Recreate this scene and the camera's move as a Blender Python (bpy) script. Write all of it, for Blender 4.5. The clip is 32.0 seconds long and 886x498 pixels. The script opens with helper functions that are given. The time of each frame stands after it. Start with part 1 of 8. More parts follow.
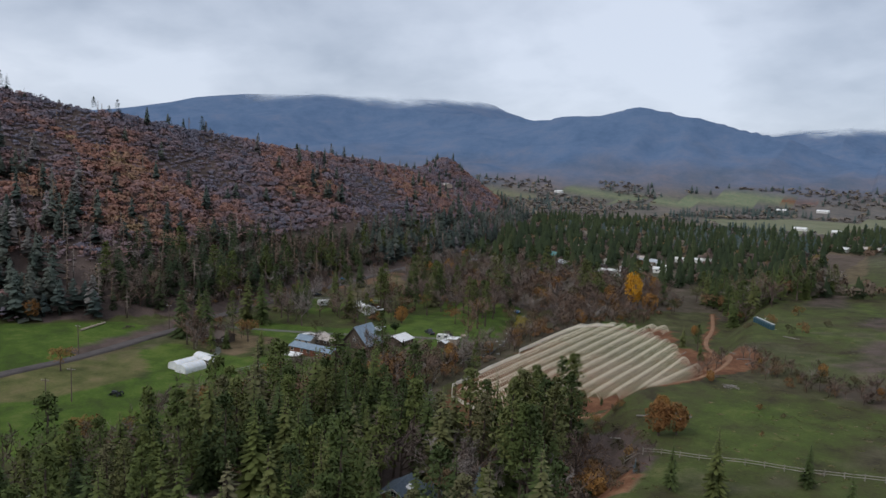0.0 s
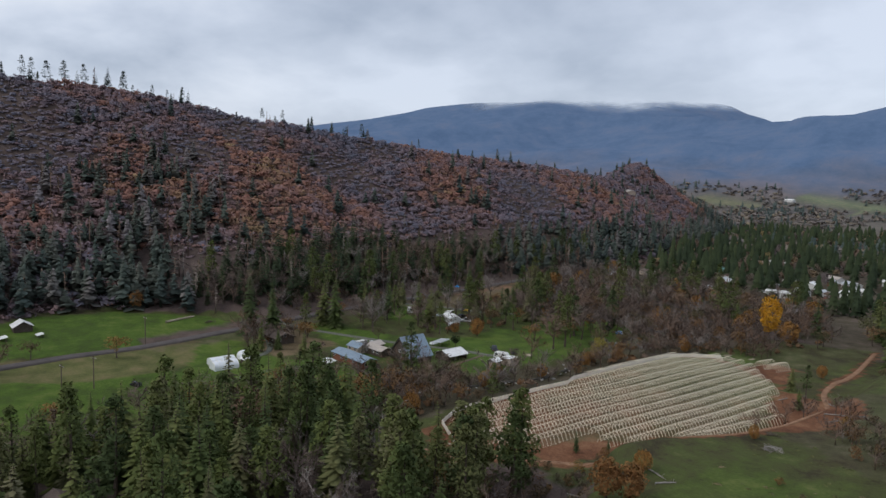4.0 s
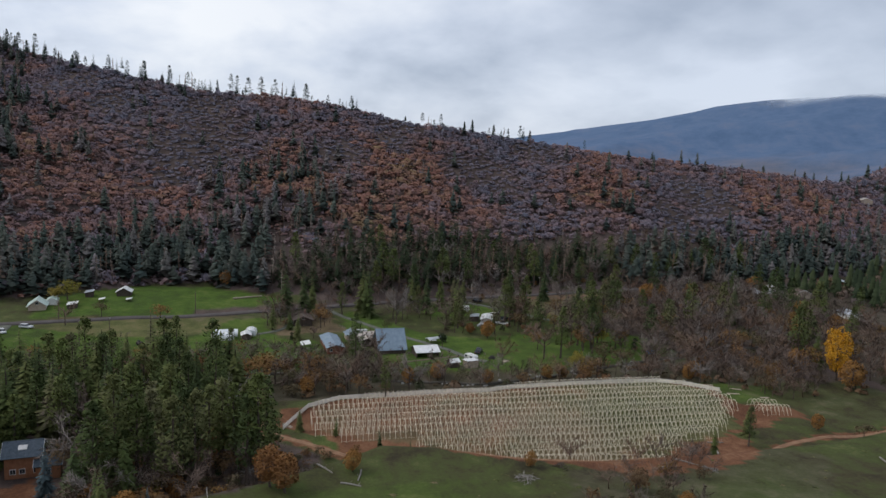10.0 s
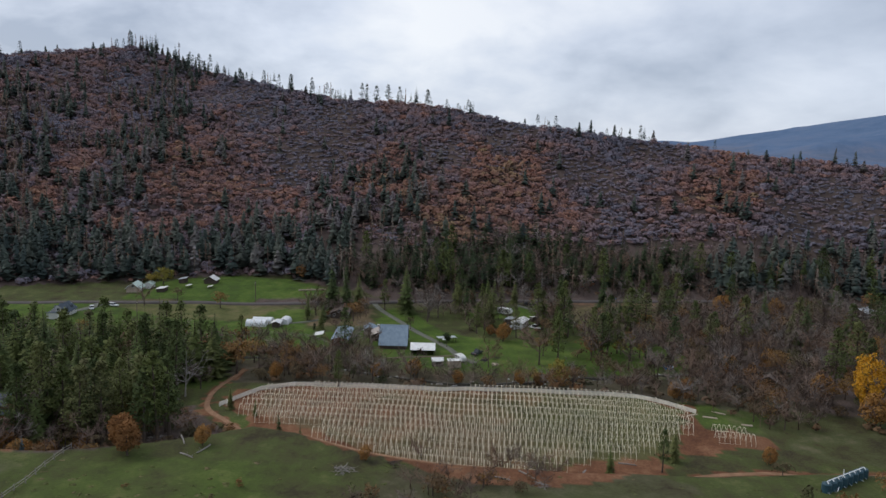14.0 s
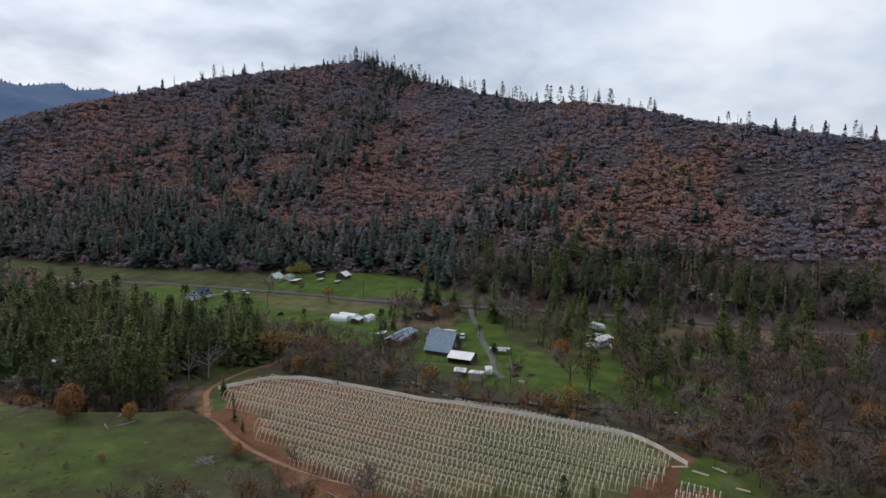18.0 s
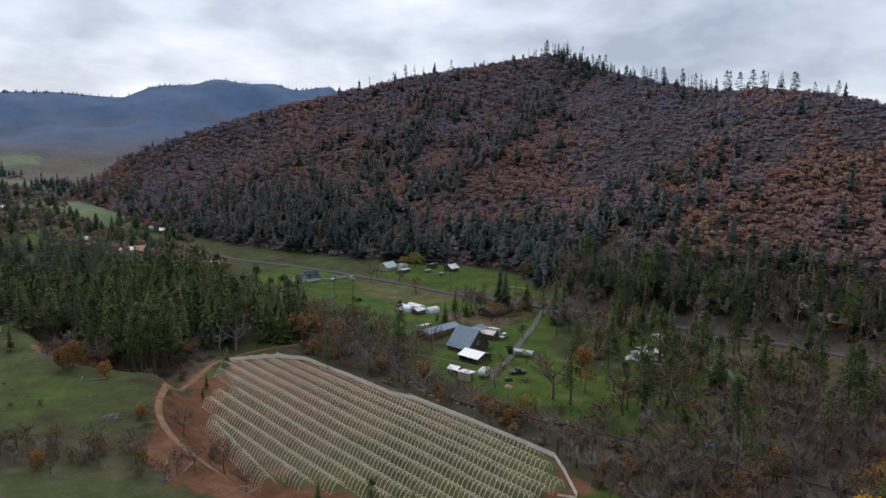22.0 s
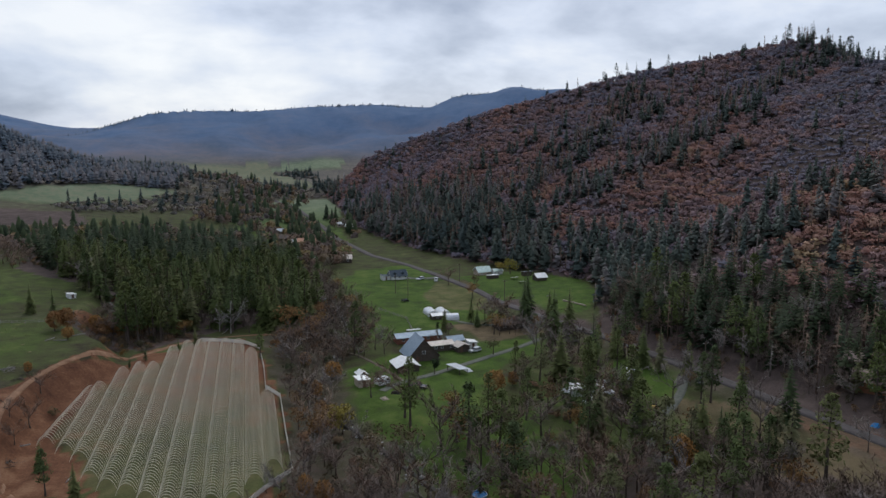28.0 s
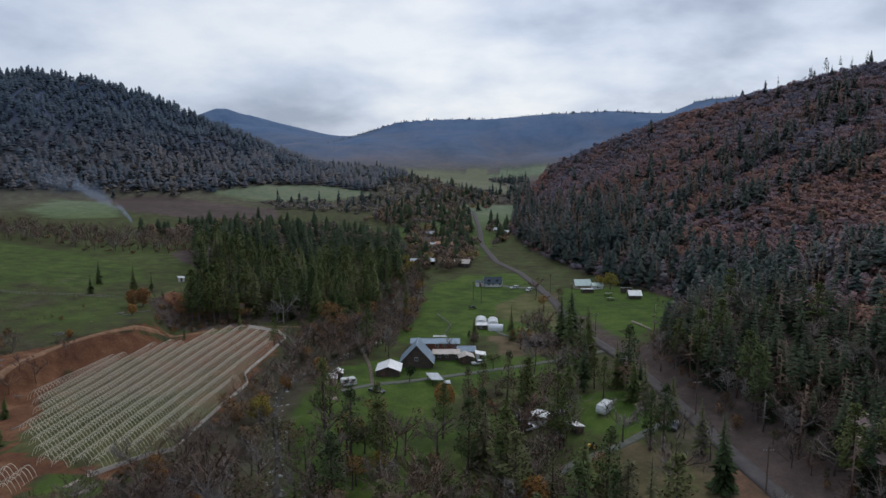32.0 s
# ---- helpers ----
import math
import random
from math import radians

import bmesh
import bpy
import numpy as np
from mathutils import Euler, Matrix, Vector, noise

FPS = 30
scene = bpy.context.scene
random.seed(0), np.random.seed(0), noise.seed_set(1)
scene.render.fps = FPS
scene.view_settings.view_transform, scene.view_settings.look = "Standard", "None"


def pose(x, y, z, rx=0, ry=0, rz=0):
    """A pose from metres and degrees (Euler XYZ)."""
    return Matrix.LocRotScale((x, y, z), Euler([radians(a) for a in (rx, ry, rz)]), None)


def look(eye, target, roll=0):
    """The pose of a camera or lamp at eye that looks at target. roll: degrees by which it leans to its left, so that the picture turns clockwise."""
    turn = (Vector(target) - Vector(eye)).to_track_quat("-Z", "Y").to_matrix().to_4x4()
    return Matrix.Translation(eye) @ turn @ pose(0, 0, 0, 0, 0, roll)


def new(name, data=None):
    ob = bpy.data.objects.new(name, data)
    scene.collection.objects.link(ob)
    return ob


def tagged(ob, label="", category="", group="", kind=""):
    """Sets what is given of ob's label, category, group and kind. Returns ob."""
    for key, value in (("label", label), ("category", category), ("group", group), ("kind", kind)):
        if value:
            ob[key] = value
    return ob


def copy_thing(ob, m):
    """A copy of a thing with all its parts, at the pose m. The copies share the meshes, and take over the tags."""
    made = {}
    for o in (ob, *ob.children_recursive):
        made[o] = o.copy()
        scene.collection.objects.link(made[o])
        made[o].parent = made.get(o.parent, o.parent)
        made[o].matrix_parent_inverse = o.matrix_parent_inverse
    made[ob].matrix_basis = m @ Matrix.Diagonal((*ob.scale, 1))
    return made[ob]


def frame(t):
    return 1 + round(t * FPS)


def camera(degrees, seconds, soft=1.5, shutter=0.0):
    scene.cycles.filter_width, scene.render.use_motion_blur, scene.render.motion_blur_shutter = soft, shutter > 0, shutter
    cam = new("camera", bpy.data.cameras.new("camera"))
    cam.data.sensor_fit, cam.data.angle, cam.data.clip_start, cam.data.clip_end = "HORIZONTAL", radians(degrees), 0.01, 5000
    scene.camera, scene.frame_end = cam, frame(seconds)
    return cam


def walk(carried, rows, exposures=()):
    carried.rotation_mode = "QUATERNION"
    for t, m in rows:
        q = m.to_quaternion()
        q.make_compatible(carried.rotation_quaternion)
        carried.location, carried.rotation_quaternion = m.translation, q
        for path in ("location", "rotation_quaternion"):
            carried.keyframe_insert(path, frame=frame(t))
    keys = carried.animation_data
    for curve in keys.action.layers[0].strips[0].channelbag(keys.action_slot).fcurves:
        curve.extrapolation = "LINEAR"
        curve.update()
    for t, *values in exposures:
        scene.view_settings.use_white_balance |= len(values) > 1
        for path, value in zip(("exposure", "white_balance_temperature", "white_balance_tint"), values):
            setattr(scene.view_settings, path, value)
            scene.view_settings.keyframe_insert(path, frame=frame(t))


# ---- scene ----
cam = camera(63.7, 32.0)
PATH = [
    (0, (0.87, 1.81, 63.68), (-52.98, 85.32, 52.43), 2.30),
    (0.5, (5.66, 8.25, 63.78), (-51.74, 89.34, 52.46), 2.30),
    (1, (10.20, 14.66, 63.99), (-50.62, 93.21, 52.59), 2.32),
    (1.5, (14.41, 21.20, 64.20), (-49.75, 97.03, 52.72), 2.40),
    (2, (18.28, 27.85, 64.31), (-49.13, 100.81, 52.79), 2.45),
    (2.5, (21.97, 34.53, 64.45), (-48.48, 104.56, 52.91), 2.42),
    (3, (25.65, 41.30, 64.59), (-47.58, 108.42, 53.06), 2.35),
    (3.5, (29.64, 48.23, 64.66), (-46.10, 112.50, 53.15), 2.23),
    (4, (34.24, 55.29, 64.78), (-43.78, 116.76, 53.23), 2.12),
    (4.5, (39.26, 62.40, 65.00), (-40.83, 121.14, 53.35), 2.10),
    (6.5, (58.56, 91.55, 65.83), (-28.75, 138.80, 53.78), 2.30),
    (7, (62.98, 99.48, 66.14), (-25.81, 143.85, 54.00), 2.30),
    (7.5, (67.16, 107.40, 66.41), (-23.02, 148.85, 54.19), 2.32),
    (8, (71.08, 115.47, 66.72), (-20.46, 153.79, 54.41), 2.38),
    (8.5, (74.73, 123.75, 67.07), (-18.18, 158.60, 54.64), 2.38),
    (9, (78.18, 132.14, 67.41), (-16.00, 163.32, 54.83), 2.32),
    (9.5, (81.30, 140.53, 67.77), (-13.97, 168.15, 55.06), 2.30),
    (10, (84.17, 148.94, 68.24), (-12.02, 173.07, 55.40), 2.30),
    (10.5, (86.94, 157.63, 68.59), (-10.06, 178.24, 55.64), 2.30),
    (11, (89.34, 166.54, 68.72), (-8.32, 183.60, 55.68), 2.30),
    (11.5, (91.35, 175.30, 68.91), (-6.87, 188.75, 55.80), 2.30),
    (12, (92.89, 184.03, 69.08), (-5.76, 193.74, 55.94), 2.25),
    (12.5, (93.96, 192.81, 69.22), (-4.98, 198.77, 56.01), 2.10),
    (13, (94.80, 201.78, 69.59), (-4.29, 204.01, 56.26), 1.93),
    (13.5, (95.08, 211.08, 70.08), (-4.01, 209.63, 56.63), 1.80),
    (14, (94.36, 220.46, 70.45), (-4.58, 215.12, 56.95), 1.73),
    (14.5, (92.94, 229.97, 70.81), (-5.65, 220.22, 57.26), 1.70),
    (16.5, (80.37, 268.16, 71.97), (-14.32, 239.11, 58.17), 1.50),
    (17, (76.66, 277.34, 72.33), (-16.44, 243.58, 58.40), 1.38),
    (17.5, (71.99, 286.63, 72.30), (-19.26, 248.18, 58.31), 1.23),
    (18, (66.82, 295.76, 72.13), (-22.34, 252.69, 58.11), 1.10),
    (18.5, (61.44, 304.62, 72.19), (-25.50, 257.28, 58.02), 1.02),
    (19, (55.82, 313.09, 72.36), (-28.79, 261.77, 57.92), 1.00),
    (19.5, (49.99, 321.23, 72.47), (-32.02, 265.94, 57.76), 0.97),
    (20, (43.83, 329.25, 72.52), (-35.36, 270.03, 57.64), 0.90),
    (20.5, (37.29, 337.05, 72.50), (-38.99, 274.14, 57.55), 0.83),
    (21, (30.45, 344.64, 72.48), (-42.89, 278.34, 57.49), 0.78),
    (21.5, (23.44, 351.98, 72.58), (-46.95, 282.57, 57.47), 0.72),
    (22, (16.35, 358.76, 72.67), (-51.01, 286.44, 57.45), 0.67),
    (22.5, (8.92, 365.04, 72.70), (-55.25, 289.89, 57.43), 0.57),
    (23, (0.79, 371.11, 72.65), (-60.00, 293.19, 57.36), 0.48),
    (23.5, (-7.89, 376.81, 72.47), (-65.26, 296.34, 57.17), 0.42),
    (24, (-16.90, 382.12, 72.26), (-70.97, 299.40, 56.98), 0.38),
    (24.5, (-26.13, 387.37, 72.17), (-76.97, 302.63, 56.87), 0.40),
    (26.5, (-65.96, 404.62, 72.31), (-103.92, 313.39, 56.95), 0.00),
    (27, (-75.82, 407.72, 72.36), (-110.37, 315.12, 57.12), -0.03),
    (27.5, (-86.05, 410.70, 72.40), (-117.08, 316.84, 57.34), -0.08),
    (28, (-96.55, 413.14, 72.29), (-123.95, 318.12, 57.42), -0.10),
    (28.5, (-107.18, 415.11, 72.13), (-130.75, 319.05, 57.43), -0.10),
    (29, (-117.92, 416.82, 72.05), (-137.78, 319.89, 57.53), -0.10),
    (29.5, (-128.55, 418.04, 71.97), (-144.88, 320.44, 57.59), -0.08),
    (30, (-138.94, 418.61, 71.72), (-151.34, 320.42, 57.43), -0.03),
    (30.5, (-149.36, 418.42, 71.33), (-157.09, 319.73, 57.14), 0.03),
    (31, (-159.76, 417.83, 71.04), (-162.38, 318.86, 56.94), 0.05),
    (31.5, (-169.93, 416.91, 70.91), (-167.22, 317.93, 56.92), 0.05),
    (32, (-179.92, 415.18, 70.82), (-171.57, 316.49, 57.01), 0.10),
]
walk(cam, [(t, look(eye, target, roll)) for t, eye, target, roll in PATH], exposures=[(0, 0.11, 6380, 10), (20, 0.09, 6320, 10), (27, -0.04, 6130, 10), (32, -0.20, 6020, 10)])

# ---- world and light ----
world = bpy.data.worlds.new("sky")
scene.world = world
world.use_nodes = True
wt = world.node_tree
wt.nodes.clear()


def wnode(kind, **kw):
    n = wt.nodes.new(kind)
    for k, v in kw.items():
        n.inputs[k].default_value = v
    return n


SUN_AZ, SUN_EL = 205.0, 38.0      # degrees: behind the cloud over the southern valley
w_out = wnode("ShaderNodeOutputWorld")
w_bg = wnode("ShaderNodeBackground", Strength=1.0)
w_sky = wt.nodes.new("ShaderNodeTexSky")
w_sky.sky_type, w_sky.sun_disc = "NISHITA", False
w_sky.sun_elevation, w_sky.sun_rotation = radians(SUN_EL), radians(SUN_AZ)
w_tc = wnode("ShaderNodeTexCoord")
w_sep = wnode("ShaderNodeSeparateXYZ")
wt.links.new(w_tc.outputs["Generated"], w_sep.inputs[0])
# cloud deck: the direction is laid out on a flat layer overhead
w_h = wt.nodes.new("ShaderNodeMath")
w_h.operation = "MAXIMUM"
w_h.inputs[1].default_value = 0.0
wt.links.new(w_sep.outputs["Z"], w_h.inputs[0])
w_add = wt.nodes.new("ShaderNodeMath")
w_add.operation = "ADD"
w_add.inputs[1].default_value = 0.38
wt.links.new(w_h.outputs[0], w_add.inputs[0])
w_div = wt.nodes.new("ShaderNodeVectorMath")
w_div.operation = "DIVIDE"
w_cmb = wnode("ShaderNodeCombineXYZ")
for i in range(3):
    wt.links.new(w_add.outputs[0], w_cmb.inputs[i])
wt.links.new(w_tc.outputs["Generated"], w_div.inputs[0])
wt.links.new(w_cmb.outputs[0], w_div.inputs[1])
w_n1 = wnode("ShaderNodeTexNoise", Scale=1.5, Detail=6.0, Roughness=0.5, Distortion=0.15)
w_n2 = wnode("ShaderNodeTexNoise", Scale=3.4, Detail=6.0, Roughness=0.52, Distortion=0.2)
for n in (w_n1, w_n2):
    wt.links.new(w_div.outputs[0], n.inputs["Vector"])
w_mixn = wt.nodes.new("ShaderNodeMix")
w_mixn.inputs[0].default_value = 0.30
wt.links.new(w_n1.outputs[0], w_mixn.inputs[2])
wt.links.new(w_n2.outputs[0], w_mixn.inputs[3])
# the deck is thinner, brighter and more broken round the hidden sun
w_dot = wt.nodes.new("ShaderNodeVectorMath")
w_dot.operation = "DOT_PRODUCT"
w_dot.inputs[1].default_value = (-0.35, -0.86, 0.36)
wt.links.new(w_tc.outputs["Generated"], w_dot.inputs[0])
w_glow = wnode("ShaderNodeMapRange")
for k, v in zip(("From Min", "From Max", "To Min", "To Max"), (-0.1, 1.0, 0.0, 1.0)):
    w_glow.inputs[k].default_value = v
wt.links.new(w_dot.outputs["Value"], w_glow.inputs[0])
w_calm = wt.nodes.new("ShaderNodeValToRGB")
w_calm.color_ramp.elements[0].position, w_calm.color_ramp.elements[0].color = 0.38, (0.36, 0.41, 0.50, 1)
w_calm.color_ramp.elements[1].position, w_calm.color_ramp.elements[1].color = 0.60, (0.585, 0.635, 0.73, 1)
w_lit = wt.nodes.new("ShaderNodeValToRGB")
w_lit.color_ramp.elements[0].position, w_lit.color_ramp.elements[0].color = 0.38, (0.33, 0.375, 0.47, 1)
w_lit.color_ramp.elements[1].position, w_lit.color_ramp.elements[1].color = 0.63, (0.97, 0.95, 0.91, 1)
e = w_lit.color_ramp.elements.new(0.50)
e.color = (0.64, 0.68, 0.765, 1)
for r in (w_calm, w_lit):
    wt.links.new(w_mixn.outputs[0], r.inputs[0])
w_mix = wt.nodes.new("ShaderNodeMix")
w_mix.data_type = "RGBA"
wt.links.new(w_glow.outputs[0], w_mix.inputs[0])
wt.links.new(w_calm.outputs[0], w_mix.inputs[6])
wt.links.new(w_lit.outputs[0], w_mix.inputs[7])
# a little of the clear sky shows through the deck
w_bg2 = wnode("ShaderNodeBackground", Strength=0.012)
w_sum = wnode("ShaderNodeAddShader")
wt.links.new(w_mix.outputs[2], w_bg.inputs[0])
wt.links.new(w_sky.outputs[0], w_bg2.inputs[0])
wt.links.new(w_bg.outputs[0], w_sum.inputs[0])
wt.links.new(w_bg2.outputs[0], w_sum.inputs[1])
wt.links.new(w_sum.outputs[0], w_out.inputs[0])

sun = new("sun", bpy.data.lights.new("sun", "SUN"))
sun.data.energy, sun.data.angle, sun.data.color = 1.1, radians(30), (1.0, 0.96, 0.92)
sun.matrix_world = look((0, 0, 0), (0.35 * 0.8, 0.86 * 0.8, -0.75))

# ---- materials ----
def shader(name, rough=0.9, metal=0.0, spec=0.25):
    m = bpy.data.materials.new(name)
    m.use_nodes = True
    nt = m.node_tree
    b = nt.nodes["Principled BSDF"]
    b.inputs["Roughness"].default_value, b.inputs["Metallic"].default_value = rough, metal
    b.inputs["Specular IOR Level"].default_value = spec
    return m, nt, b


def ramp(nt, stops, fac, hard=False):
    r = nt.nodes.new("ShaderNodeValToRGB")
    cr = r.color_ramp
    if hard:
        cr.interpolation = "CONSTANT"
    while len(cr.elements) < len(stops):
        cr.elements.new(0.5)
    for e, (p, c) in zip(cr.elements, stops):
        e.position, e.color = p, (*c, 1)
    nt.links.new(fac, r.inputs[0])
    return r.outputs[0]


def noise_tex(nt, scale, detail=4.0, rough=0.6, coord="Object", distortion=0.0):
    if coord == "World":
        src = nt.nodes.new("ShaderNodeNewGeometry").outputs["Position"]
    else:
        src = nt.nodes.new("ShaderNodeTexCoord").outputs[coord]
    n = nt.nodes.new("ShaderNodeTexNoise")
    n.inputs["Scale"].default_value, n.inputs["Detail"].default_value, n.inputs["Roughness"].default_value = scale, detail, rough
    n.inputs["Distortion"].default_value = distortion
    nt.links.new(src, n.inputs["Vector"])
    return n.outputs[0]


def mixed(nt, fac, a, b, blend="MIX"):
    m = nt.nodes.new("ShaderNodeMix")
    m.data_type, m.blend_type = "RGBA", blend
    for sock, v in ((m.inputs[0], fac), (m.inputs[6], a), (m.inputs[7], b)):
        if isinstance(v, (int, float)):
            sock.default_value = v
        elif isinstance(v, tuple):
            sock.default_value = (*v, 1)
        else:
            nt.links.new(v, sock)
    return m.outputs[2]


def calc(nt, op, a, b=0.0):
    m = nt.nodes.new("ShaderNodeMath")
    m.operation = op
    m.use_clamp = False
    for sock, v in ((m.inputs[0], a), (m.inputs[1], b)):
        if isinstance(v, (int, float)):
            sock.default_value = v
        else:
            nt.links.new(v, sock)
    return m.outputs[0]


def bump(nt, b, height, strength=0.4, dist=0.1):
    n = nt.nodes.new("ShaderNodeBump")
    n.inputs["Strength"].default_value, n.inputs["Distance"].default_value = strength, dist
    nt.links.new(height, n.inputs["Height"])
    nt.links.new(n.outputs[0], b.inputs["Normal"])


def plain(name, c1, c2, scale=1.5, rough=0.85, metal=0.0, spec=0.25, bumps=0.25, random=0.0):
    """A surface of two mixed tones with grain and stains."""
    m, nt, b = shader(name, rough, metal, spec)
    n1, n2 = noise_tex(nt, scale), noise_tex(nt, scale * 9, 6)
    f = calc(nt, "ADD", calc(nt, "MULTIPLY", n1, 0.65), calc(nt, "MULTIPLY", n2, 0.35))
    col = ramp(nt, [(0.36, c1), (0.64, c2)], f)
    if random:
        oi = nt.nodes.new("ShaderNodeObjectInfo")
        v = calc(nt, "ADD", calc(nt, "MULTIPLY", oi.outputs["Random"], random), 1 - random / 2)
        hsv = nt.nodes.new("ShaderNodeHueSaturation")
        nt.links.new(v, hsv.inputs["Value"])
        nt.links.new(col, hsv.inputs["Color"])
        col = hsv.outputs[0]
    nt.links.new(col, b.inputs["Base Color"])
    bump(nt, b, n2, bumps)
    return m


def foliage(name, stops, by="tint", hard=False, thin=0.25):
    """Leaves or needles; the tone goes by the tree (attribute tint or the object's random) and by the clump."""
    m, nt, b = shader(name, 0.75, 0, 0.12)
    if by == "tint":
        a = nt.nodes.new("ShaderNodeAttribute")
        a.attribute_name = "tint"
        f = a.outputs["Fac"]
    else:
        f = nt.nodes.new("ShaderNodeObjectInfo").outputs["Random"]
    col = ramp(nt, stops, f, hard)
    g = nt.nodes.new("ShaderNodeNewGeometry")
    leaf = 0.18 if by == "tint" else 0.45
    v = calc(nt, "ADD", calc(nt, "MULTIPLY", g.outputs["Random Per Island"], leaf), 1 - leaf / 2)
    v = calc(nt, "MULTIPLY", v, calc(nt, "ADD", calc(nt, "MULTIPLY", noise_tex(nt, 0.35, 3, coord="World"), 0.6), 0.7))
    hsv = nt.nodes.new("ShaderNodeHueSaturation")
    nt.links.new(v, hsv.inputs["Value"])
    nt.links.new(col, hsv.inputs["Color"])
    nt.links.new(hsv.outputs[0], b.inputs["Base Color"])
    if thin:
        tr = nt.nodes.new("ShaderNodeBsdfTranslucent")
        nt.links.new(hsv.outputs[0], tr.inputs[0])
        mx = nt.nodes.new("ShaderNodeMixShader")
        mx.inputs[0].default_value = thin
        nt.links.new(b.outputs[0], mx.inputs[1])
        nt.links.new(tr.outputs[0], mx.inputs[2])
        nt.links.new(mx.outputs[0], nt.nodes["Material Output"].inputs[0])
    return m


NEEDLES = [(0.0, (0.058, 0.081, 0.031)), (0.3, (0.083, 0.110, 0.036)), (0.6, (0.112, 0.135, 0.040)), (0.85, (0.131, 0.142, 0.050)), (1.0, (0.153, 0.142, 0.076))]
# hillside ramps: needle and oak tones greyed and lightened, with haze in the colour
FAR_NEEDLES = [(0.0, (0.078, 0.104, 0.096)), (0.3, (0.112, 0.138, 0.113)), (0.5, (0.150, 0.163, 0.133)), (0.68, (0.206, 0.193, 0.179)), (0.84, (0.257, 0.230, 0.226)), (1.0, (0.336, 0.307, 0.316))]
OAKS = [(0.0, (0.193, 0.188, 0.232)), (0.18, (0.230, 0.200, 0.234)), (0.36, (0.269, 0.195, 0.205)), (0.54, (0.314, 0.190, 0.166)), (0.68, (0.349, 0.183, 0.139)),
        (0.80, (0.349, 0.204, 0.149)), (0.92, (0.365, 0.227, 0.146)), (1.0, (0.386, 0.269, 0.154))]
m_needles = foliage("needles", NEEDLES, "object", thin=0.14)
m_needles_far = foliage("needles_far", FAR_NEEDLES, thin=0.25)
m_needles_wood = foliage("needles_wood", [(0.0, (0.034, 0.050, 0.027)), (0.4, (0.049, 0.068, 0.031)), (0.7, (0.068, 0.083, 0.037)), (1.0, (0.096, 0.096, 0.062))], thin=0.12)
m_oak_far = foliage("autumn_oak_leaves", OAKS, thin=0.25)
m_oak_mid = foliage("brown_oak_leaves", [(0, (0.135, 0.112, 0.108)), (0.3, (0.170, 0.124, 0.098)), (0.5, (0.195, 0.130, 0.088)), (0.7, (0.150, 0.130, 0.100)), (0.9, (0.225, 0.152, 0.085)), (1, (0.270, 0.200, 0.085))])
m_oak = foliage("rust_oak_leaves", [(0, (0.27, 0.135, 0.045)), (0.5, (0.33, 0.175, 0.055)), (1, (0.235, 0.115, 0.045))], "object")
m_yellow = foliage("yellow_leaves", [(0, (0.62, 0.33, 0.03)), (1, (0.56, 0.30, 0.03))], "object")
m_olive = foliage("olive_yellow_leaves", [(0, (0.26, 0.23, 0.05)), (1, (0.30, 0.22, 0.05))], "object")
m_brush = foliage("brush_leaves", [(0, (0.085, 0.090, 0.042)), (0.3, (0.15, 0.11, 0.065)), (0.55, (0.23, 0.125, 0.055)), (0.75, (0.26, 0.155, 0.055)), (0.9, (0.165, 0.115, 0.095)), (1, (0.12, 0.125, 0.055))], "object")
m_shrub = foliage("dark_shrub_leaves", [(0, (0.022, 0.04, 0.016)), (1, (0.035, 0.05, 0.02))], "object")
m_blue_spruce = foliage("blue_spruce_needles", [(0, (0.10, 0.14, 0.15)), (1, (0.12, 0.16, 0.17))], "object")
m_twig = foliage("twigs", [(0, (0.130, 0.098, 0.080)), (0.35, (0.158, 0.120, 0.100)), (0.6, (0.190, 0.122, 0.085)), (0.85, (0.195, 0.165, 0.148)), (1, (0.24, 0.21, 0.185))], "object", thin=0)
m_brush_far = foliage("brush_far", [(0, (0.066, 0.074, 0.036)), (0.35, (0.14, 0.105, 0.065)), (0.7, (0.21, 0.115, 0.058)), (1, (0.16, 0.13, 0.105))])
m_tussock = foliage("tussock_grass", [(0, (0.095, 0.112, 0.036)), (0.5, (0.135, 0.132, 0.050)), (0.8, (0.190, 0.150, 0.080)), (1, (0.24, 0.20, 0.13))])
m_twig_far = foliage("twigs_far", [(0, (0.130, 0.098, 0.080)), (0.4, (0.168, 0.120, 0.096)), (0.7, (0.190, 0.128, 0.088)), (1, (0.215, 0.188, 0.168))], thin=0)
# southern hill and range trees: blue of distance haze put in the colour
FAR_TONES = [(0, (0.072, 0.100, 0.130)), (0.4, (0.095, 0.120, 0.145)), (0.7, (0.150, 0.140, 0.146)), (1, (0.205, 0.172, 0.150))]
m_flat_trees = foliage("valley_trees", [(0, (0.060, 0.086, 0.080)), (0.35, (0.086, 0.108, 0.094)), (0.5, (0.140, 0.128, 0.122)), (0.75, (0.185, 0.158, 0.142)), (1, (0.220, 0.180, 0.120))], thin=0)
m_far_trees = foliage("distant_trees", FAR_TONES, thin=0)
m_bark = plain("bark", (0.06, 0.045, 0.035), (0.13, 0.10, 0.08), 3)
m_dead = plain("weathered_wood", (0.20, 0.18, 0.16), (0.34, 0.31, 0.28), 3)

# ---- the lie of the land ----
def fade(a, b, v):
    s = np.clip((v - a) / (b - a), 0, 1)
    return s * s * (3 - 2 * s)


